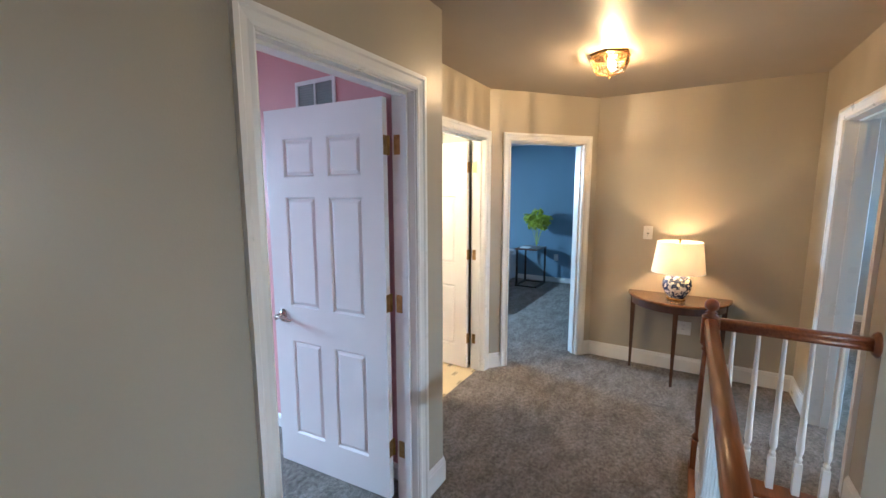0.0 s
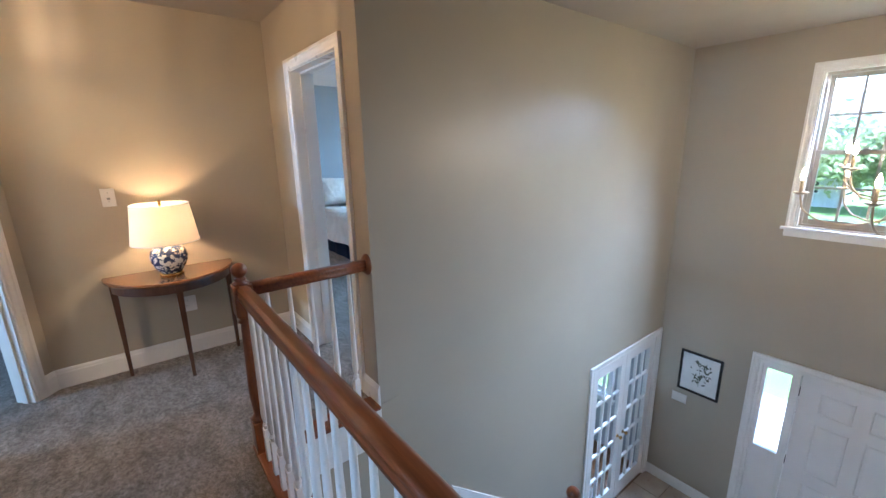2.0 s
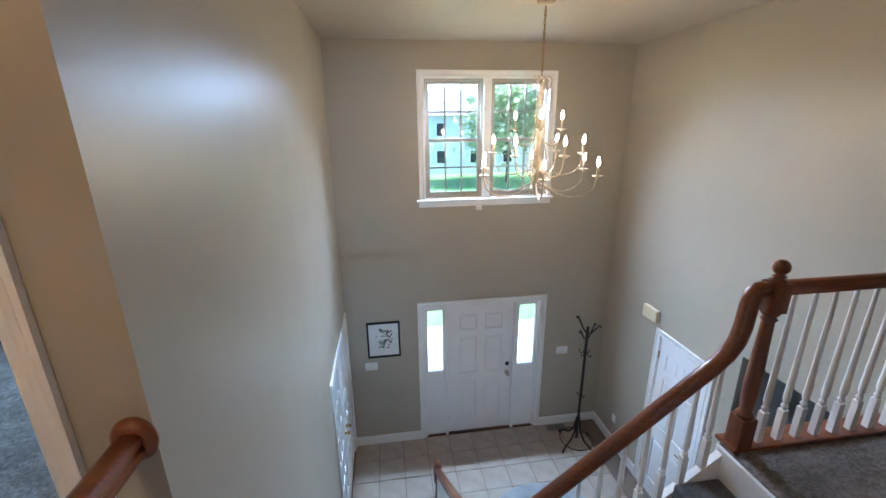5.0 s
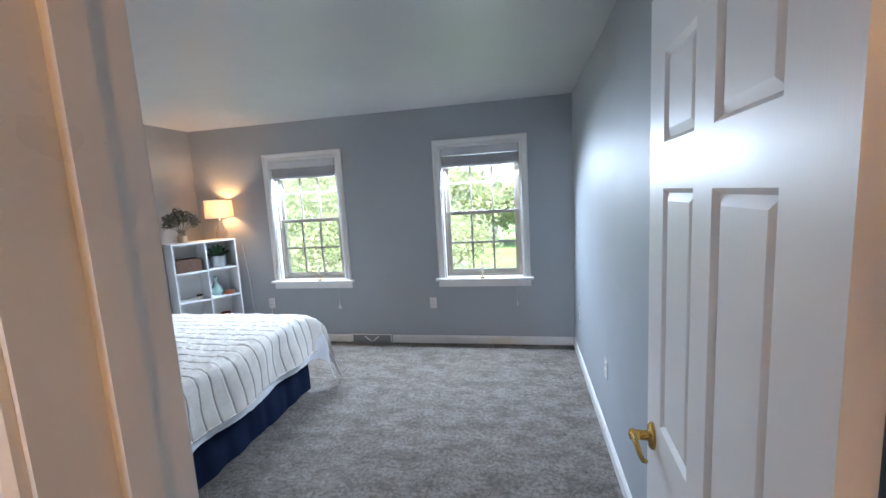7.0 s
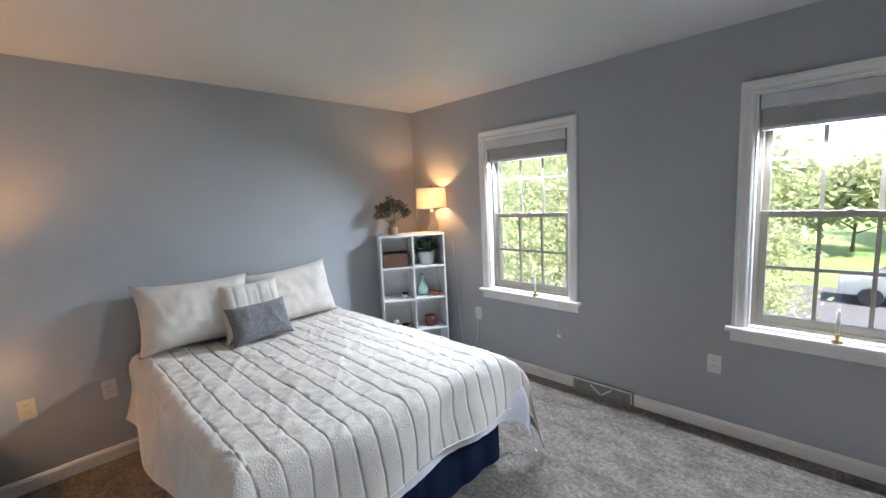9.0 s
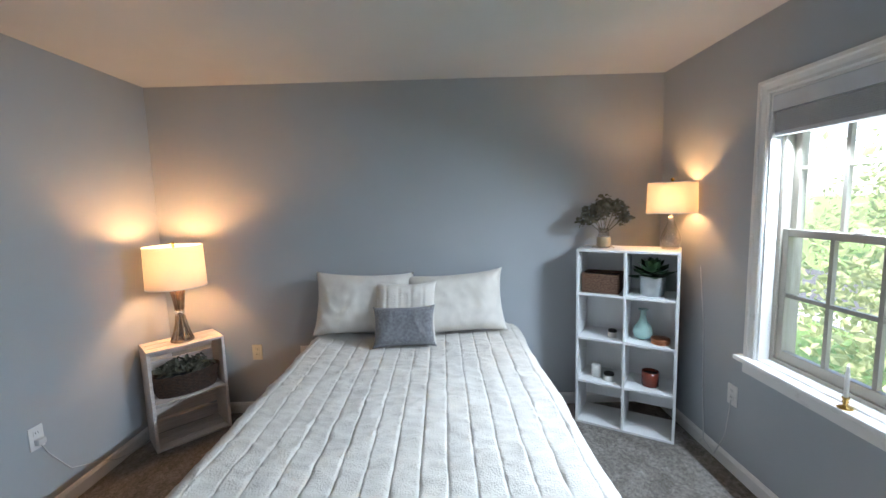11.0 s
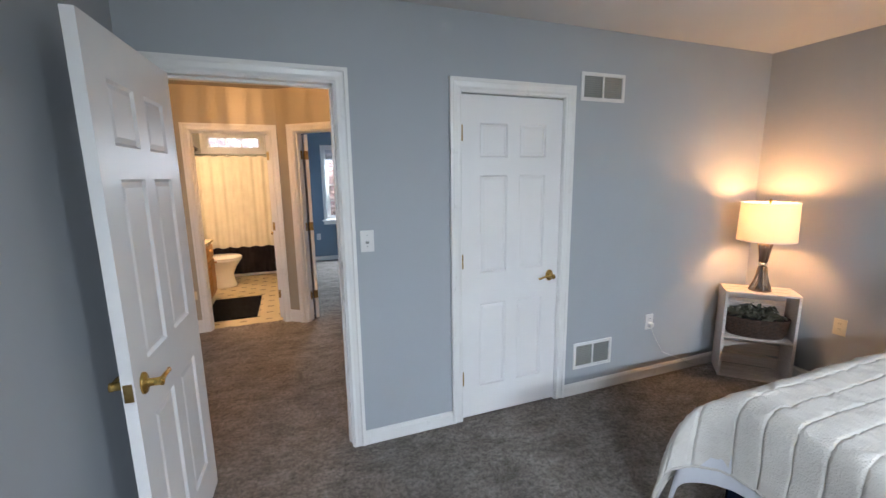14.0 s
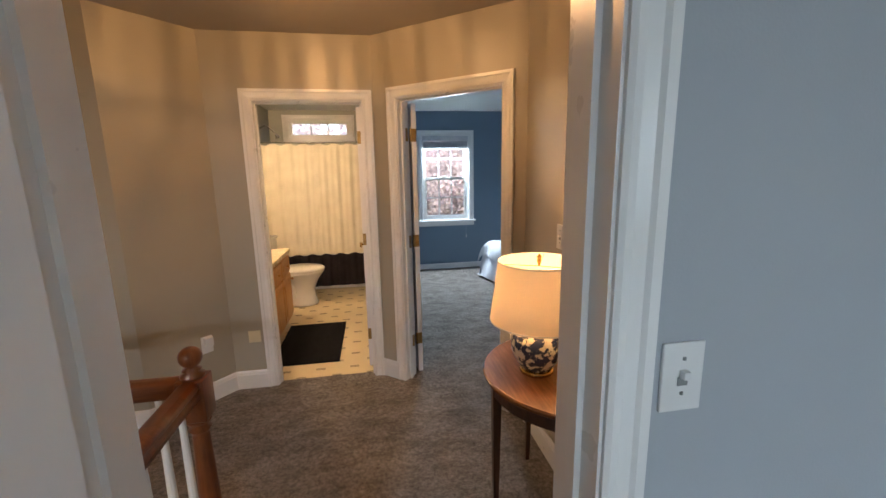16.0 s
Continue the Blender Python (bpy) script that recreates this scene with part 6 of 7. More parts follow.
def ceiling_light(x, y):
    ob = thing("ceiling_light", Matrix.Translation((x, y, CEIL)), "lit hexagonal glass ceiling light with brass frame", "lamp")
    bm = bmesh.new()
    lathe(bm, [(0.128, 0.0), (0.132, -0.006), (0.125, -0.016), (0.10, -0.02)], 6)
    part("canopy", bm, BRASS, ob, "brass ceiling plate")
    top, low, zt, zl = 0.125, 0.095, -0.03, -0.105
    for k in range(6):
        a0, a1 = math.pi / 3 * k, math.pi / 3 * (k + 1)
        p = [(top * math.cos(a0), top * math.sin(a0), zt), (top * math.cos(a1), top * math.sin(a1), zt), (low * math.cos(a1), low * math.sin(a1), zl), (low * math.cos(a0), low * math.sin(a0), zl)]
        bm = bmesh.new()
        bm.faces.new([bm.verts.new(q) for q in p])
        bm.faces.new([bm.verts.new(q) for q in (p[3], p[2], (0, 0, -0.135))])
        part("pane", bm, CLEAR, ob, "bevelled clear glass")
        P = [Vector(q) for q in p]
        # ribs added across each pane to streak the light on the walls
        for f in (0.22, 0.4, 0.6, 0.78):
            bm = bmesh.new()
            tube(bm, [P[0].lerp(P[1], f), P[3].lerp(P[2], f)], 0.0028, 5)
            part("streak_rib", bm, STREAK_GLASS, ob)
        bm = bmesh.new()
        tube(bm, [p[0], p[3], (0, 0, -0.135)], 0.0035, 6)
        tube(bm, [p[3], p[2]], 0.0035, 6)
        tube(bm, [p[0], p[1]], 0.0045, 6)
        part("frame_bar", bm, BRASS, ob, "brass bar")
    bm = bmesh.new()
    lathe(bm, [(0.003, -0.15), (0.01, -0.145), (0.006, -0.135), (0.012, -0.128)], 10)
    part("finial", bm, BRASS, ob, "brass finial")
    for k in range(2):
        bm = bmesh.new()
        sx = 0.045 if k else -0.045
        lathe(bm, [(0.012, -0.03), (0.016, -0.045), (0.024, -0.065), (0.02, -0.082), (0.006, -0.092)], 14, (sx, 0.01))
        b = part("light_bulb", bm, BULB, ob, "lit bulb", True)
        b.visible_shadow = False
        bulb("hall_bulb", (x + sx, y + 0.01, CEIL - 0.062), HALL_LIGHT_W / 2, 0.007)


ceiling_light(-0.27, -1.45)
plate((-1.49, -1.26, 1.24), 0, "white toggle switch plate above the console table", style="toggle")
plate((-1.49, -0.93, 0.40), 0, "wide white outlet plate behind the console table", "outlet", "outlet", 0.12, 0.12, style="outlet")
plate((0.295, -2.455, 0.40), 90, "cream square plate beside the bathroom door", "cable_jack", "outlet", 0.085, 0.09, PLATE_CREAM, "blank")
ob = plate((0.57, -2.323, 0.42), 135, "white outlet plate with plugged-in night light", "outlet", "outlet", style="outlet")
bm = bmesh.new()
box(bm, (-0.028, -0.05, -0.005), (0.028, -0.009, 0.06), 0.008)
part("night_light", bm, PLATE_WHITE, ob, "white plug-in night light")

# ---- foyer ----
def chandelier(x, y):
    ob = thing("chandelier", Matrix.Translation((x, y, 0)), "lit ivory iron chandelier with three tiers of candles", "chandelier")
    bm = bmesh.new()
    lathe(bm, [(0.068, CEIL), (0.068, CEIL - 0.01), (0.05, CEIL - 0.022), (0.012, CEIL - 0.03)], 24)
    part("canopy", bm, IVORY_METAL, ob, "ivory ceiling canopy", True)
    bm = bmesh.new()
    n = 16
    for k in range(n):
        zc = 1.93 + (CEIL - 0.03 - 1.93) * (k + 0.5) / n
        a = math.pi / 2 * (k % 2)
        pts = [(0.009 * math.cos(t) * math.cos(a), 0.009 * math.cos(t) * math.sin(a), zc + 0.022 * math.sin(t)) for t in np.linspace(0, 2 * math.pi, 11)]
        tube(bm, pts, 0.0026, 5, None, False)
    part("chain", bm, BRASS_OLD, ob, "hanging chain")
    bm = bmesh.new()
    lathe(bm, [(0.01, 1.93), (0.02, 1.90), (0.012, 1.87), (0.022, 1.83), (0.012, 1.80), (0.012, 1.70), (0.013, 1.55), (0.02, 1.40), (0.034, 1.32), (0.03, 1.25), (0.014, 1.20), (0.034, 1.13), (0.02, 1.08), (0.008, 1.02)], 20)
    part("stem", bm, IVORY_METAL, ob, "ivory flared centre", True)
    for k in range(8):
        a = 2 * math.pi * k / 8
        bm = bmesh.new()
        prof = ((0.03, 1.92), (0.055, 1.955), (0.085, 1.93), (0.085, 1.89), (0.04, 1.83), (0.03, 1.76), (0.035, 1.6), (0.065, 1.4), (0.085, 1.28), (0.07, 1.2), (0.035, 1.14))
        tube(bm, [(r * math.cos(a), r * math.sin(a), z) for r, z in prof], 0.0042, 6)
        part("scroll", bm, IVORY_METAL, ob, "", True)

    def arm(a, reach, z_cup, z_low, start):
        bm = bmesh.new()
        prof = ((0.04, start), (reach * 0.3, z_low + 0.03), (reach * 0.55, z_low), (reach * 0.8, z_low + 0.02), (reach * 0.96, z_low + 0.08), (reach, z_cup))
        pts = []
        for i in range(len(prof) - 1):
            for s in range(4):
                t = s / 4
                pts.append(tuple((1 - t) * prof[i][j] + t * prof[i + 1][j] for j in (0, 1)))
        pts.append(prof[-1])
        sm = [pts[0]] + [tuple((pts[i - 1][j] + 2 * pts[i][j] + pts[i + 1][j]) / 4 for j in (0, 1)) for i in range(1, len(pts) - 1)] + [pts[-1]]
        tube(bm, [(r * math.cos(a), r * math.sin(a), z) for r, z in sm], 0.0055, 6)
        c = (reach * math.cos(a), reach * math.sin(a))
        lathe(bm, [(0.008, z_cup - 0.006), (0.03, z_cup + 0.002), (0.042, z_cup + 0.012), (0.04, z_cup + 0.014), (0.012, z_cup + 0.008)], 16, c)
        ar = part("arm", bm, IVORY_METAL, ob, "curved ivory arm with drip pan", True)
        bm = bmesh.new()
        lathe(bm, [(0.0095, z_cup + 0.008), (0.0095, z_cup + 0.085)], 10, c)
        part("candle_sleeve", bm, IVORY_METAL, ar, "ivory candle sleeve", True)
        bm = bmesh.new()
        lathe(bm, [(0.006, z_cup + 0.085), (0.012, z_cup + 0.1), (0.0135, z_cup + 0.112), (0.008, z_cup + 0.135), (0.0015, z_cup + 0.155)], 10, c)
        f = part("flame_bulb", bm, FLAME, ar, "lit flame-shaped bulb", True)
        f.visible_shadow = False
        return (x + c[0], y + c[1], z_cup + 0.115)

    places = [arm(2 * math.pi * (k + 0.25) / 6, 0.50, 1.205, 1.03, 1.12) for k in range(6)]
    places += [arm(2 * math.pi * (k + 0.7) / 6, 0.36, 1.36, 1.19, 1.24) for k in range(6)]
    places += [arm(2 * math.pi * (k + 0.1) / 3, 0.22, 1.55, 1.42, 1.46) for k in range(3)]
    for k in range(6):
        a = 2 * math.pi * (k + 0.5) / 6
        bm = bmesh.new()
        pts = []
        for s in np.linspace(0, 4.6, 18):
            r = 0.05 * (1 - s / 6.5)
            pts.append(((0.10 + r * math.cos(s)) * math.cos(a), (0.10 + r * math.cos(s)) * math.sin(a), 1.06 + r * math.sin(s)))
        tube(bm, pts, 0.0045, 6)
        part("scroll", bm, IVORY_METAL, ob, "", True)
    for p in places[0::2]:
        bulb("chandelier_bulb", p, CHANDELIER_W, 0.012)


chandelier(1.89, 2.22)


def picture():
    ob = thing("picture_frame", Matrix.Translation((0.517, FRONT, -1.093)), "black framed botanical print on white paper", "picture")
    w, h = 0.43, 0.512
    bm = bmesh.new()
    for lo, hi in (((-w / 2, -0.022, -h / 2), (-w / 2 + 0.024, 0, h / 2)), ((w / 2 - 0.024, -0.022, -h / 2), (w / 2, 0, h / 2)), ((-w / 2 + 0.024, -0.022, -h / 2), (w / 2 - 0.024, 0, -h / 2 + 0.024)), ((-w / 2 + 0.024, -0.022, h / 2 - 0.024), (w / 2 - 0.024, 0, h / 2))):
        box(bm, lo, hi, 0.002)
    part("frame", bm, BLACK_METAL, ob, "thin black frame")
    bm = bmesh.new()
    box(bm, (-w / 2 + 0.024, -0.008, -h / 2 + 0.024), (w / 2 - 0.024, -0.001, h / 2 - 0.024))
    part("paper", bm, PAPER, ob, "white paper")
    bm = bmesh.new()
    rnd = random.Random(3)
    tube(bm, [(0.0, -0.0095, -0.15), (0.005, -0.0095, -0.05), (-0.005, -0.0095, 0.05), (0.0, -0.0095, 0.15)], 0.0015, 4)
    for k in range(60):
        z = rnd.uniform(-0.12, 0.16)
        x = rnd.gauss(0, 0.035) * (1.3 - abs(z - 0.04) * 5) * 1.5
        s = rnd.uniform(0.013, 0.026)
        m = Matrix.Translation((x, -0.0095, z)) @ Matrix.Rotation(rnd.uniform(0, 6), 4, "Y")
        v = [bm.verts.new(m @ Vector(q)) for q in ((-s, 0, 0), (0, 0.0004, s * 0.45), (s, 0, 0), (0, 0.0004, -s * 0.45))]
        bm.faces.new(v)
    part("print", bm, INK, ob, "grey green plant drawing")


picture()
plate((0.336, FRONT, -1.48), -90, "wide white switch plate under the picture", w=0.165, h=0.115, style="blank")
plate((3.01, FRONT, -1.487), -90, "wide white switch plate beside the front door", w=0.165, h=0.115, style="blank")
plate((EAST, 3.25, -2.33), 180, "white outlet plate low on the foyer wall", "outlet", "outlet", style="outlet")


def chime():
    ob = thing("door_chime", Matrix.Translation((EAST, 2.80, -0.50)), "cream plastic door chime box on the wall", "chime")
    bm = bmesh.new()
    box(bm, (-0.05, -0.12, -0.075), (0, 0.12, 0.075), 0.012)
    part("cover", bm, PLATE_CREAM, ob)
    bm = bmesh.new()
    for k in range(5):
        box(bm, (-0.052, -0.06 + 0.03 * k - 0.004, -0.04), (-0.049, -0.06 + 0.03 * k + 0.004, 0.04))
    part("grille", bm, PLATE_CREAM, ob)


chime()


def coat_rack(x, y):
    ob = thing("coat_rack", Matrix.Translation((x, y, LOW)) @ Matrix.Diagonal((1.05, 1.05, 1.11, 1)), "black wrought iron coat rack with curled hooks", "coat rack")
    bm = bmesh.new()
    tube(bm, [(0, 0, 0.1), (0, 0, 1.62)], 0.018, 10)
    lathe(bm, [(0.016, 1.6), (0.02, 1.63), (0.012, 1.66)], 12)
    part("pole", bm, BLACK_METAL, ob, "", True)
    for k in range(4):
        a = math.pi / 2 * k + 0.5
        c, s = math.cos(a), math.sin(a)
        bm = bmesh.new()
        tube(bm, [(r * c, r * s, z) for r, z in ((0.012, 0.42), (0.05, 0.22), (0.12, 0.12), (0.22, 0.075), (0.27, 0.03), (0.275, 0.008), (0.255, 0.008), (0.25, 0.02))], 0.012, 6)
        part("foot", bm, BLACK_METAL, ob, "", True)
        bm = bmesh.new()
        top = 1.58 if k % 2 else 1.5
        tube(bm, [(r * c, r * s, z) for r, z in ((0.012, top), (0.06, top + 0.03), (0.13, top + 0.13), (0.15, top + 0.155), (0.165, top + 0.15), (0.165, top + 0.13))], 0.010, 6)
        part("hook", bm, BLACK_METAL, ob, "", True)
        bm = bmesh.new()
        tube(bm, [(r * c, r * s, z) for r, z in ((0.012, 1.36), (0.04, 1.30), (0.075, 1.29), (0.085, 1.32), (0.08, 1.335))], 0.006, 6)
        part("hook", bm, BLACK_METAL, ob, "", True)
        if k % 2:
            bm = bmesh.new()
            tube(bm, [(r * c, r * s, z) for r, z in ((0.012, 0.75), (0.03, 0.72), (0.05, 0.72), (0.055, 0.75))], 0.006, 6)
            part("hook", bm, BLACK_METAL, ob, "", True)
    bm = bmesh.new()
    pts = [(0.21 * math.cos(t), 0.21 * math.sin(t), 0.08) for t in np.linspace(0.5, 0.5 + 2 * math.pi, 33)]
    tube(bm, pts, 0.006, 6, None, False)
    part("ring", bm, BLACK_METAL, ob, "", True)


coat_rack(3.12, 3.30)
ob = thing("floor_register", Matrix.Translation((2.98, FRONT - 0.10, LOW)), "grey slotted floor register by the front door", "vent")
bm = bmesh.new()
box(bm, (-0.15, -0.06, 0), (0.15, 0.06, 0.008), 0.002)
part("frame", bm, VENT_GREY, ob)
for k in range(9):
    bm = bmesh.new()
    box(bm, (-0.13 + k * 0.029, -0.045, 0.008), (-0.12 + k * 0.029, 0.045, 0.011))
    part("slat", bm, DARK_SLOT, ob)
ob = thing("round_rug", Matrix.Translation((2.25, 2.0, LOW)), "grey round rug on the foyer tiles", "rug")
bm = bmesh.new()
lathe(bm, [(0.75, 0.0), (0.755, 0.006), (0.74, 0.014), (0.3, 0.016), (0.02, 0.016)], 64)
part("weave", bm, RUG, ob, "", True)
ob = thing("window_sensor", Matrix.Translation((1.76, FRONT, 0.61)), "small white bracket below the foyer window", "bracket")
bm = bmesh.new()
box(bm, (-0.035, -0.03, -0.02), (0.035, 0, 0.03), 0.004)
part("body", bm, PLATE_WHITE, ob)

# ---- bathroom ----
def bathroom():
    ob = thing("vanity", Matrix.Translation((0.82, -3.55, 0)), "honey pine vanity cabinet with cream top", "cabinet")
    d, w, h = 0.52, 1.02, 0.80
    bm = bmesh.new()
    box(bm, (-d, -w / 2 + 0.26, 0.09), (-0.002, w / 2 + 0.4, h - 0.03), 0.003)
    box(bm, (-d + 0.06, -w / 2 + 0.26, 0), (-0.002, w / 2 + 0.4, 0.09))
    part("body", bm, PINE, ob)
    bm = bmesh.new()
    box(bm, (-d - 0.025, -w / 2 + 0.235, h - 0.03), (-0.002, w / 2 + 0.42, h + 0.005), 0.006)
    box(bm, (-0.02, -w / 2 + 0.235, h + 0.005), (-0.002, w / 2 + 0.42, h + 0.09), 0.003)
    part("countertop", bm, COUNTER, ob, "cream moulded countertop")
    for k in range(3):
        y0 = -w / 2 + 0.28 + k * 0.385
        for z0, z1, nm in ((0.13, 0.56, "door"), (0.59, 0.74, "drawer")):
            bm = bmesh.new()
            box(bm, (-d - 0.018, y0, z0), (-d - 0.001, y0 + 0.36, z1), 0.004)
            box(bm, (-d - 0.024, y0 + 0.05, z0 + 0.045), (-d - 0.017, y0 + 0.31, z1 - 0.045), 0.005)
            dr = part(nm, bm, PINE, ob)
            bm = bmesh.new()
            lathe(bm, [(0.008, 0), (0.008, 0.012), (0.016, 0.02), (0.012, 0.028)], 12)
            bmesh.ops.transform(bm, matrix=Matrix.Translation((-d - 0.02, y0 + (0.03 if nm == "door" else 0.18), z1 - 0.06 if nm == "door" else (z0 + z1) / 2)) @ Matrix.Rotation(radians(-90), 4, "Y"), verts=bm.verts)
            part("knob", bm, PINE, dr, "", True)
    ob = thing("toilet", Matrix.Translation((0.80, -4.44, 0)) @ Matrix.Rotation(radians(90), 4, "Z") @ Matrix.Scale(1.1, 4), "white porcelain toilet with lid closed", "toilet")
    bm = bmesh.new()
    lathe(bm, [(0.11, 0.0), (0.12, 0.02), (0.10, 0.1), (0.095, 0.18), (0.13, 0.28), (0.175, 0.36), (0.185, 0.385)], 28, (0, 0.47), (1.0, 1.3))
    box(bm, (-0.1, 0.05, 0.0), (0.1, 0.4, 0.34), 0.03)
    part("bowl", bm, PORCELAIN, ob, "", True)
    bm = bmesh.new()
    lathe(bm, [(0.185, 0.387), (0.19, 0.395), (0.19, 0.41), (0.17, 0.425), (0.02, 0.43)], 28, (0, 0.47), (1.0, 1.28))
    part("lid", bm, PORCELAIN, ob, "cream toilet lid", True)
    bm = bmesh.new()
    box(bm, (-0.22, 0.01, 0.37), (0.22, 0.19, 0.72), 0.02)
    box(bm, (-0.23, 0.005, 0.725), (0.23, 0.2, 0.755), 0.01)
    part("tank", bm, PORCELAIN, ob)
    ob = thing("bathtub", Matrix.Identity(4), "white bathtub behind the shower curtain", "bathtub")
    bm = bmesh.new()
    box(bm, (-0.69, -5.12, 0.0), (0.81, -5.04, 0.42), 0.02)
    box(bm, (-0.69, -5.85, 0.0), (0.81, -5.78, 0.42), 0.02)
    box(bm, (-0.69, -5.78, 0.0), (0.81, -5.12, 0.08))
    part("tub", bm, PORCELAIN, ob)
    ob = thing("shower_surround", Matrix.Identity(4), "white moulded shower surround with ledges", "shower")
    bm = bmesh.new()
    box(bm, (0.79, -5.82, 0.42), (0.818, -4.98, 1.85), 0.008)
    box(bm, (0.72, -5.35, 1.22), (0.79, -5.0, 1.25), 0.008)
    box(bm, (0.72, -5.35, 0.8), (0.79, -5.0, 0.84), 0.008)
    part("panel", bm, PORCELAIN, ob)
    bm = bmesh.new()
    tube(bm, [(0.82, -5.3, 2.16), (0.74, -5.3, 2.20), (0.66, -5.3, 2.14), (0.62, -5.3, 2.08)], 0.012, 8)
    tube(bm, [(0.62, -5.3, 2.08), (0.60, -5.3, 2.045), (0.595, -5.3, 2.035)], 0.018, 12, 0.042)
    part("shower_head", bm, CHROME, ob, "chrome shower arm and head", True)
    ob = thing("curtain_rod", Matrix.Identity(4), "chrome shower curtain rod", "rod")
    bm = bmesh.new()
    tube(bm, [(-0.698, -4.98, 1.95), (0.818, -4.98, 1.95)], 0.013, 10)
    part("rod", bm, CHROME, ob, "", True)

    def drape(z0, z1, material, label, y, amp, name):
        bm = bmesh.new()
        n, rows = 260, 14
        g = []
        for j in range(rows + 1):
            z = z0 + (z1 - z0) * j / rows
            row = []
            for i in range(n + 1):
                x = -0.69 + 1.49 * i / n
                k = 1.0 - 0.45 * (z - 0.1) / 1.85
                row.append(bm.verts.new((x, y + amp * k * (math.sin(x * 34 + 2.2 * noise.noise(Vector((x * 2.4, z * 0.4, 1)))) + 0.5 * math.sin(x * 77 + z)), z + (0.012 * math.sin(x * 34) if j == rows else 0))))
            g.append(row)
        for a, b in zip(g, g[1:]):
            for i in range(n):
                bm.faces.new((a[i], a[i + 1], b[i + 1], b[i]))
        return part(name, bm, material, cur, label, True)

    cur = thing("shower_curtain", Matrix.Identity(4), "cream shower curtain with a black lower band", "curtain")
    drape(0.50, 1.93, CURTAIN, "cream cloth", -4.98, 0.010, "cloth")
    drape(0.06, 0.50, TUB_DARK, "black lower band", -4.979, 0.012, "band")
    ob = thing("bath_mat", Matrix.Translation((0.02, -3.22, -0.004)), "black bath mat on the vinyl floor", "mat")
    bm = bmesh.new()
    box(bm, (-0.28, -0.46, 0), (0.28, 0.46, 0.016), 0.006)
    part("fleece", bm, BLACK_MAT, ob)
    bm = bmesh.new()
    for i in range(7):
        for j in range(22):
            x, y = -0.66 + i * 0.27 + (0.135 if j % 2 else 0), -4.9 + j * 0.125
            if x > 0.3 and y < -3:
                continue
            for k in (0, 1):
                box(bm, (x - 0.036, y - 0.017 + k * 0.02, -0.005), (x + 0.036, y - 0.003 + k * 0.016, -0.0028))
    ob = tagged(mesh_object("floor_inlay", bm, VINYL_MARK), "small grey brown marks in the vinyl floor", "floor", "", "stuff")
    bulb("vanity_bulb", (0.62, -3.5, 2.05), BATH_W, 0.05, (1.0, 0.69, 0.38))
    ob = thing("vanity_light", Matrix.Translation((0.82, -3.5, 2.05)), "lit vanity light bar on the bathroom wall", "lamp")
    bm = bmesh.new()
    box(bm, (-0.05, -0.3, -0.04), (-0.001, 0.3, 0.04), 0.008)
    part("bar", bm, BRASS, ob)
    for k in range(3):
        bm = bmesh.new()
        lathe(bm, [(0.01, 0.045), (0.04, 0.02), (0.045, -0.01), (0.03, -0.04), (0.004, -0.05)], 16, (-0.11, -0.2 + 0.2 * k))
        b = part("globe", bm, BULB, ob, "lit globe bulb", True)
        b.visible_shadow = False


bathroom()

# ---- blue room ----
def side_table():
    ob = thing("side_table", Matrix.Translation((-4.22, -3.29, 0)), "black metal C-shaped side table with wooden top", "table")
    bm = bmesh.new()
    box(bm, (-0.26, -0.2, 0.64), (0.26, 0.2, 0.665), 0.004)
    part("tabletop", bm, WALNUT, ob, "dark wooden top")
    bm = bmesh.new()
    for y in (-0.19, 0.17):
        box(bm, (-0.25, y, 0), (-0.218, y + 0.03, 0.64), 0.002)
        box(bm, (0.19, y, 0.0), (0.222, y + 0.03, 0.64), 0.002) if y < 0 else None
        box(bm, (-0.25, y, 0), (0.25, y + 0.03, 0.03), 0.002)
    box(bm, (-0.25, -0.19, 0), (-0.23, 0.19, 0.02), 0.002)
    box(bm, (0.23, -0.19, 0), (0.25, 0.19, 0.02), 0.002)
    part("frame", bm, BLACK_METAL, ob, "black square tube frame")
    ob = thing("flower_vase", Matrix.Translation((-4.32, -3.22, 0.665)) @ Matrix.Scale(1.15, 4), "lime green flower heads in a clear vase", "plant")
    bm = bmesh.new()
    lathe(bm, [(0.05, 0), (0.055, 0.005), (0.045, 0.12), (0.06, 0.24)], 20, cap=False)
    part("vase", bm, CLEAR, ob, "clear glass vase", True)
    for k, (x, y, z) in enumerate(((0, 0, 0.5), (0.0, 0.12, 0.42), (0.02, -0.12, 0.44), (0.1, 0.05, 0.38), (-0.08, -0.05, 0.4), (0, -0.05, 0.34), (0.02, 0.08, 0.33))):
        bm = bmesh.new()
        leaf_cluster(bm, (x, y, z), (0.10, 0.10, 0.09), 120, 0.028, 60 + k, 0.9)
        tube(bm, [(0, 0, 0.01), (x, y, z)], 0.003, 5)
        part("flower_head", bm, LEAF_LIME, ob, "lime green bloom")
    ob = thing("book", Matrix.Translation((-4.10, -3.32, 0.665)), "small white and black book on the side table", "book")
    bm = bmesh.new()
    box(bm, (-0.07, -0.1, 0), (0.07, 0.05, 0.02), 0.002)
    part("cover", bm, PAPER, ob)
    plate((-4.65, -2.96, 0.45), 0, "white outlet plate on the blue wall", "outlet", "outlet", style="outlet")
    plate((-1.19, BACK, 0.47), 90, "white outlet plate on the blue wall", "outlet", "outlet", style="outlet")


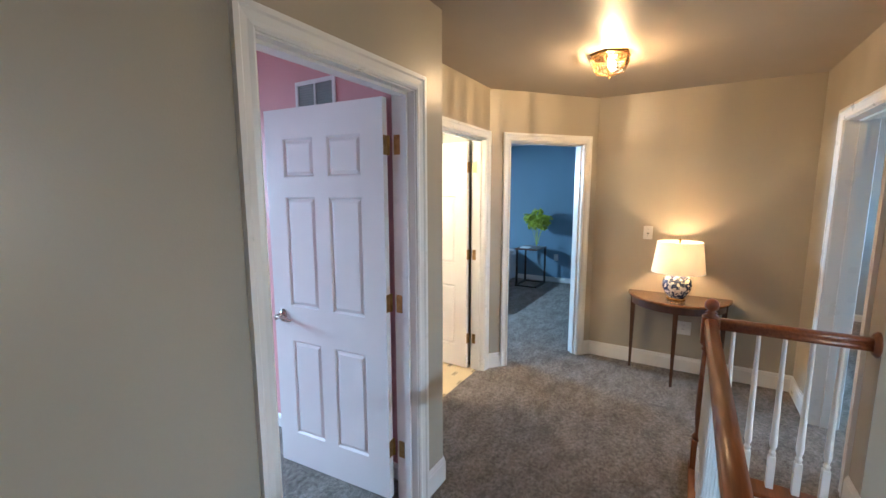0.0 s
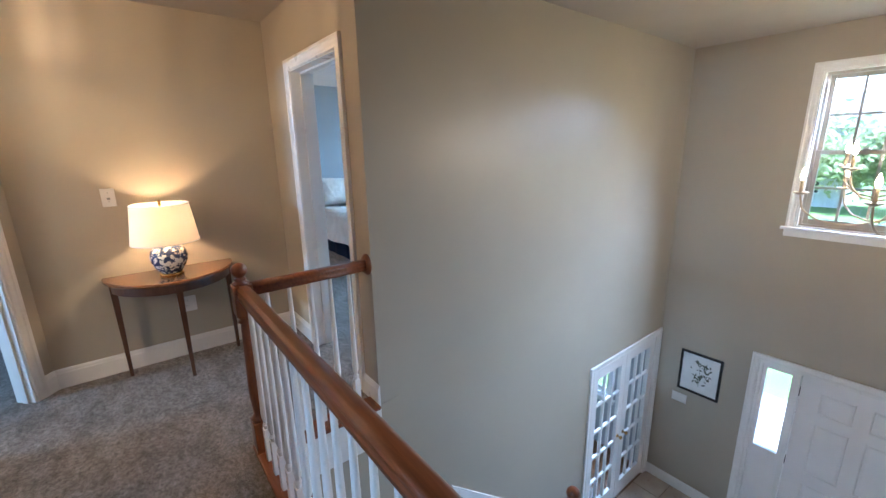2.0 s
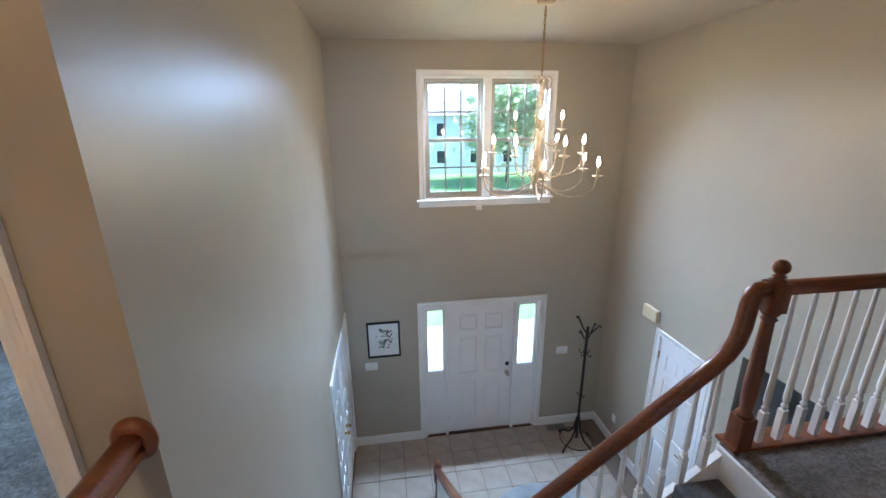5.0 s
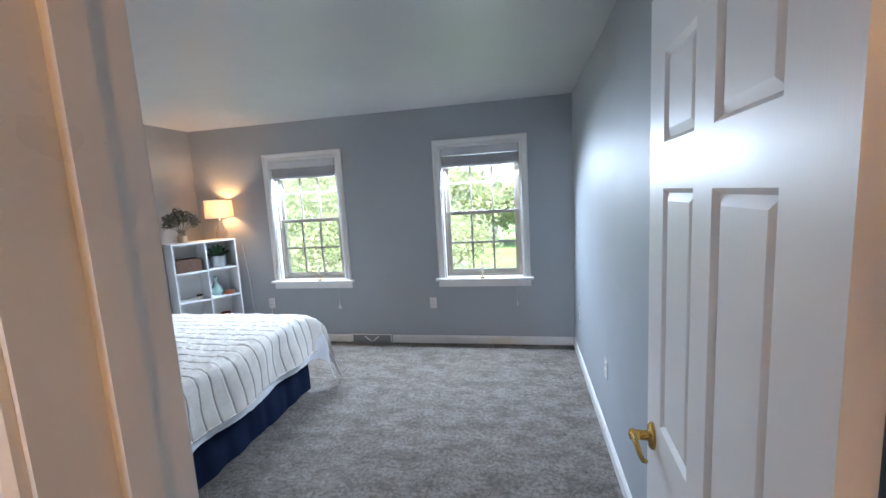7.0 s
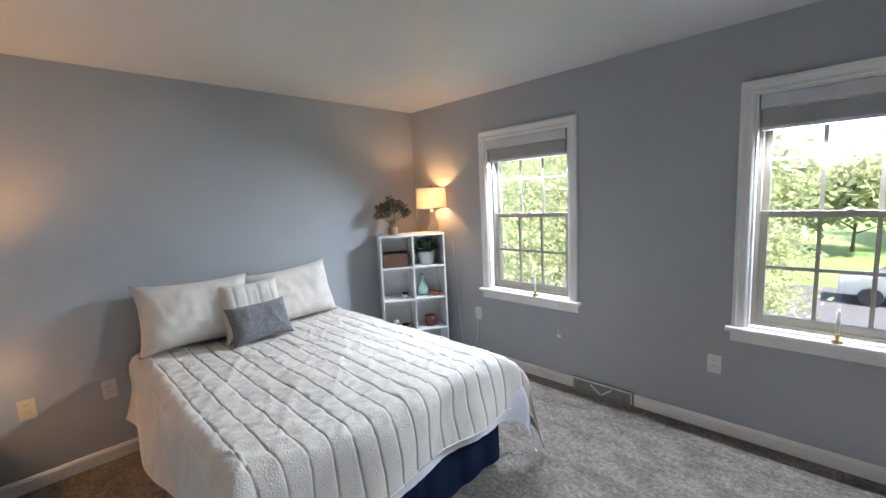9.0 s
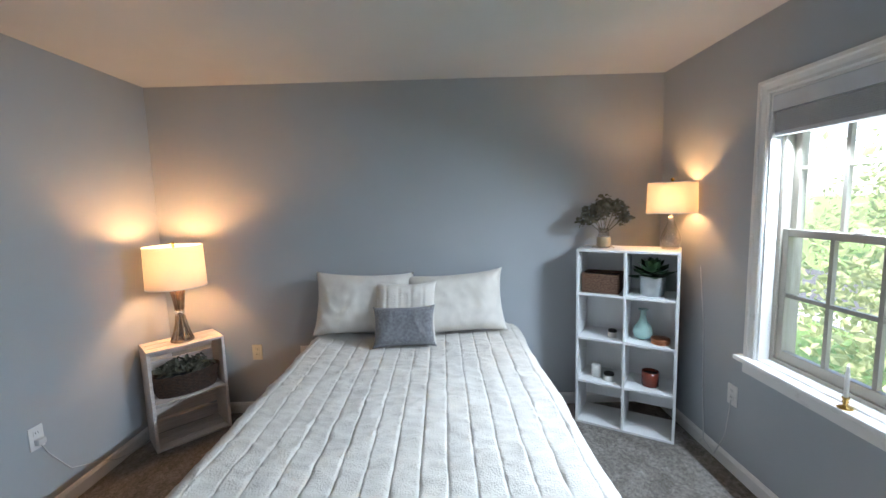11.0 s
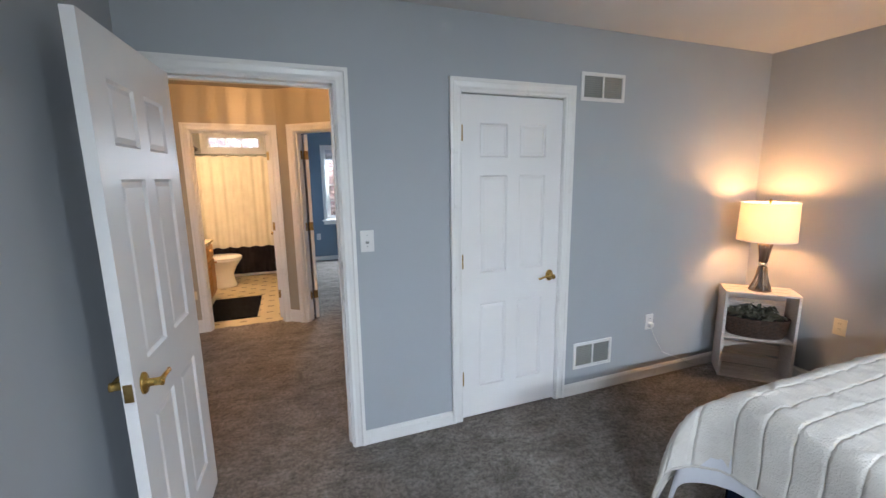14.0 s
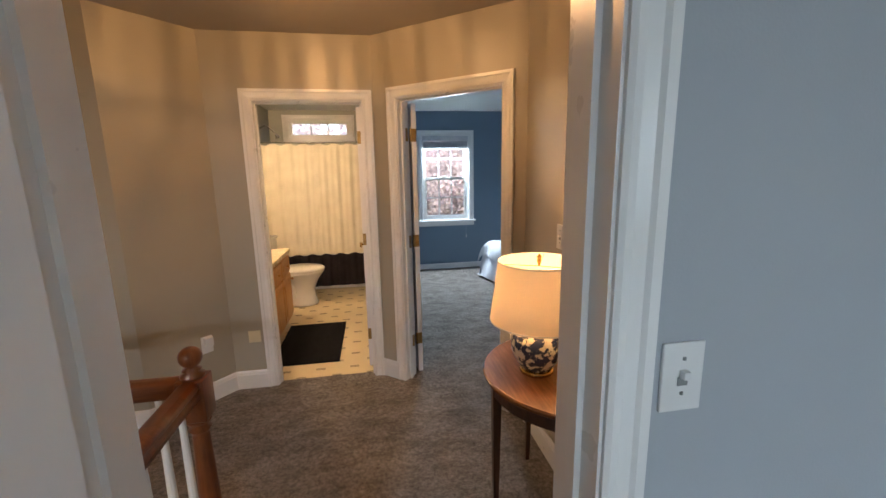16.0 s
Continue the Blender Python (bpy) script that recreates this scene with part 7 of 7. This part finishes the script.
side_table()
ob = thing("bed", Matrix.Identity(4), "made bed with white cover in the blue room", "bed")
bm = bmesh.new()
box(bm, (-4.6, -5.12, 0.12), (-2.23, -3.72, 0.5), 0.04)
part("mattress", bm, SHEET, ob, "white sheet", True)
bed_cover("cover", -4.6, -2.21, -5.14, -3.7, 0.56, 0.16, SHEET, "", 0.3, 9, ob)
bed_cover("valance", -4.6, -2.24, -5.1, -3.74, 0.5, 0.44, SHEET, "", 9.0, 11, ob)

# ---- pink room ----
wall_vent((0.95, -2.80, 2.14), 0, 0.32, 0.18, "white framed wall vent on the pink wall")
plate((0.95, -3.36, 0.30), 0, "grey outlet plate on the pink wall", "outlet", "outlet", material=VENT_GREY, style="outlet")

# ---- outdoors ----
slab("ground", rect(-400, 400, -400, 400), LOW - 0.55, LOW - 0.25, GRASS, "green lawn round the house", "lawn")
slab("road", rect(-200, 200, 17.5, 24.0), LOW - 0.249, LOW - 0.235, ASPHALT, "grey asphalt street", "road")
slab("pavement", rect(-200, 200, 15.2, 16.6), LOW - 0.249, LOW - 0.19, CONCRETE, "pale concrete pavement along the street", "pavement")
slab("path", rect(-0.6, 4.4, 3.92, 7.4), LOW - 0.249, LOW - 0.18, CONCRETE, "pale concrete path to the front door", "path")


def tree(x, y, height, spread, seed, leaf, label, count=2600, size=0.16, base=LOW - 0.25):
    rnd = random.Random(seed)
    ob = thing("tree", Matrix.Translation((x, y, base)), label, "tree")
    bm = bmesh.new()
    tube(bm, [(0, 0, 0), (0.05, 0.02, height * 0.25), (0.0, 0.1, height * 0.5), (0.1, 0.0, height * 0.85)], (0.021 if y > 0 else 0.009) * height, 8, 0.03)
    tips = []
    for k in range(13):
        a, z = k * 2.4 + rnd.uniform(-0.4, 0.4), height * rnd.uniform(0.25, 0.8)
        r = spread * rnd.uniform(0.5, 0.95) * (1.1 - 0.5 * z / height)
        tip = Vector((r * math.cos(a), r * math.sin(a), z + height * 0.16))
        tube(bm, [(0, 0, z * 0.8), tip * 0.5 + Vector((0, 0, z * 0.42)), tip], 0.05, 6, 0.012)
        tips.append(tip)
    part("trunk", bm, BARK, ob, "brown bark", True)
    tips.append(Vector((0, 0, height * 0.92)))
    verts, faces = [], []
    for k in range(count):
        c = tips[rnd.randrange(len(tips))]
        d = Vector((rnd.gauss(0, 0.42), rnd.gauss(0, 0.42), rnd.gauss(0, 0.34))) * spread * 0.52
        p = c + d
        s = size * rnd.uniform(0.6, 1.3)
        e = Euler((rnd.uniform(0, 6.3), rnd.uniform(0, 6.3), rnd.uniform(0, 6.3))).to_matrix()
        n = len(verts)
        verts += [tuple(p + e @ Vector(q)) for q in ((0, -s, 0), (s * 0.55, 0, s * 0.15), (0, s, 0), (-s * 0.55, 0, s * 0.15))]
        faces += [(n, n + 1, n + 2), (n, n + 2, n + 3)]
    me = bpy.data.meshes.new("crown")
    me.from_pydata(verts, [], faces)
    me.materials.append(leaf)
    cr = new("crown", me)
    cr.parent = ob
    return ob


for k, (x, y, h, s) in enumerate(((-4.6, 8.6, 6.0, 2.6), (-7.5, 12.5, 7.5, 3.2), (-3.1, 13.5, 4.0, 1.6), (11.5, 15.0, 7.0, 3.0), (-14, 28, 7.4, 4.0), (-6, 32, 6.4, 3.8), (-0.5, 36, 5, 3.2), (10.5, 31, 7, 3.6), (16, 30, 10, 4.6), (-22, 33, 8.5, 5), (24, 34, 11, 5), (-11, 40, 8.5, 5.5), (6, 46, 7, 4), (-30, 44, 10, 6), (32, 44, 13, 6))):
    tree(x, y, h, s, 100 + k, LEAF_TREE, "leafy green spring tree beyond the street" if y > 20 else "leafy green spring tree on the front lawn", 15000 if y < 20 else 3600, 0.056 if y < 20 else 0.26)
for k in range(12):
    x = -11 + k * 2.0
    tree(x, -13.5 - (k % 3) * 1.7, 5.2 + 0.4 * (k % 4), 2.4, 200 + k, LEAF_BRUSH, "bare russet brush tree behind the house", 5000, 0.11)
for k in range(9):
    tree(-18 + k * 4.5, -22 - (k % 2) * 2, 6.2, 4.2, 300 + k, LEAF_BRUSH, "tall tree in the woods behind", 2200, 0.3)


def far_house(x, y, w, d, h):
    ob = thing("house", Matrix.Translation((x, y, LOW - 0.25)), "white sided house with grey roof across the street", "house")
    bm = bmesh.new()
    box(bm, (-w / 2, 0, 0), (w / 2, d, h))
    part("wall", bm, SIDING, ob)
    bm = bmesh.new()
    v = [bm.verts.new(p) for p in ((-w / 2 - 0.4, -0.5, h - 0.1), (w / 2 + 0.4, -0.5, h - 0.1), (w / 2 + 0.4, d + 0.5, h - 0.1), (-w / 2 - 0.4, d + 0.5, h - 0.1), (-w / 2 - 0.4, d / 2, h + 2.4), (w / 2 + 0.4, d / 2, h + 2.4))]
    for f in ((0, 1, 5, 4), (2, 3, 4, 5), (0, 4, 3), (1, 2, 5), (3, 2, 1, 0)):
        bm.faces.new([v[i] for i in f])
    part("roof", bm, SHINGLE, ob, "grey shingled roof")
    for k in range(4):
        for z in (0.9, 3.4):
            if z + 1.3 > h:
                continue
            bm = bmesh.new()
            cx = -w / 2 + w * (k + 0.5) / 4
            box(bm, (cx - 0.5, -0.06, z), (cx + 0.5, -0.005, z + 1.3))
            wn_ = part("window", bm, TRIM, ob, "white framed window")
            bm = bmesh.new()
            box(bm, (cx - 0.42, -0.075, z + 0.08), (cx + 0.42, -0.062, z + 1.22))
            part("pane", bm, DARK_SLOT, wn_, "dark glass")


far_house(-9.5, 37, 13, 8, 5.4)
far_house(11, 38, 13, 8, 5.4)


def car(x, y):
    ob = thing("car", Matrix.Translation((x, y, LOW - 0.235)), "silver car parked on the street", "car")
    bm = bmesh.new()
    prof = [(-2.2, 0.35), (-2.2, 0.75), (-1.9, 0.9), (-1.2, 0.95), (-0.7, 1.42), (0.7, 1.45), (1.4, 0.98), (2.1, 0.88), (2.25, 0.6), (2.2, 0.35)]
    a = [bm.verts.new((px, -0.85, pz)) for px, pz in prof]
    b = [bm.verts.new((px, 0.85, pz)) for px, pz in prof]
    bm.faces.new(a)
    bm.faces.new(b[::-1])
    for k in range(len(prof)):
        bm.faces.new((a[k], a[(k + 1) % len(prof)], b[(k + 1) % len(prof)], b[k]))
    bmesh.ops.bevel(bm, geom=bm.edges[:], offset=0.05, segments=2, affect="EDGES")
    part("body", bm, CAR_PAINT, ob)
    bm = bmesh.new()
    box(bm, (-0.75, -0.87, 0.98), (0.95, 0.87, 1.33), 0.08)
    part("window", bm, DARK_SLOT, ob, "dark side glass")
    for wx in (-1.35, 1.4):
        for wy in (-0.87, 0.87):
            bm = bmesh.new()
            lathe(bm, [(0.2, -0.1), (0.32, -0.1), (0.33, 0), (0.32, 0.1), (0.2, 0.1)], 20)
            bmesh.ops.transform(bm, matrix=Matrix.Translation((wx, wy, 0.33)) @ Matrix.Rotation(radians(90), 4, "X"), verts=bm.verts)
            part("wheel", bm, TYRE, ob, "black tyre")


car(-6.0, 22.5)
car(1.2, 22.0)

# ---- foyer floor tiles ----
def foyer_tiles():
    parent = bpy.data.objects["floor_foyer"]
    size, joint = 0.33, 0.007
    bm = bmesh.new()
    box(bm, (joint / 2, joint / 2, -0.01), (size - joint / 2, size - joint / 2, 0.0), 0.002)
    me = bpy.data.meshes.new("tile")
    bmesh.ops.recalc_face_normals(bm, faces=bm.faces)
    bm.to_mesh(me)
    bm.free()
    me.materials.append(TILE)
    rnd = random.Random(4)
    for i in range(11):
        for j in range(13):
            x, y = 0.045 + i * size, FRONT - (j + 1) * size
            if x + size > EAST + 0.05 or (x + size < 1.0 and y + size < 2.2) or (x + size < 2.2 and y + size < 0.4):
                continue
            ob = new("tile", me)
            ob.parent = parent
            ob.location = (x, y, LOW + rnd.uniform(-0.001, 0.0005))


foyer_tiles()
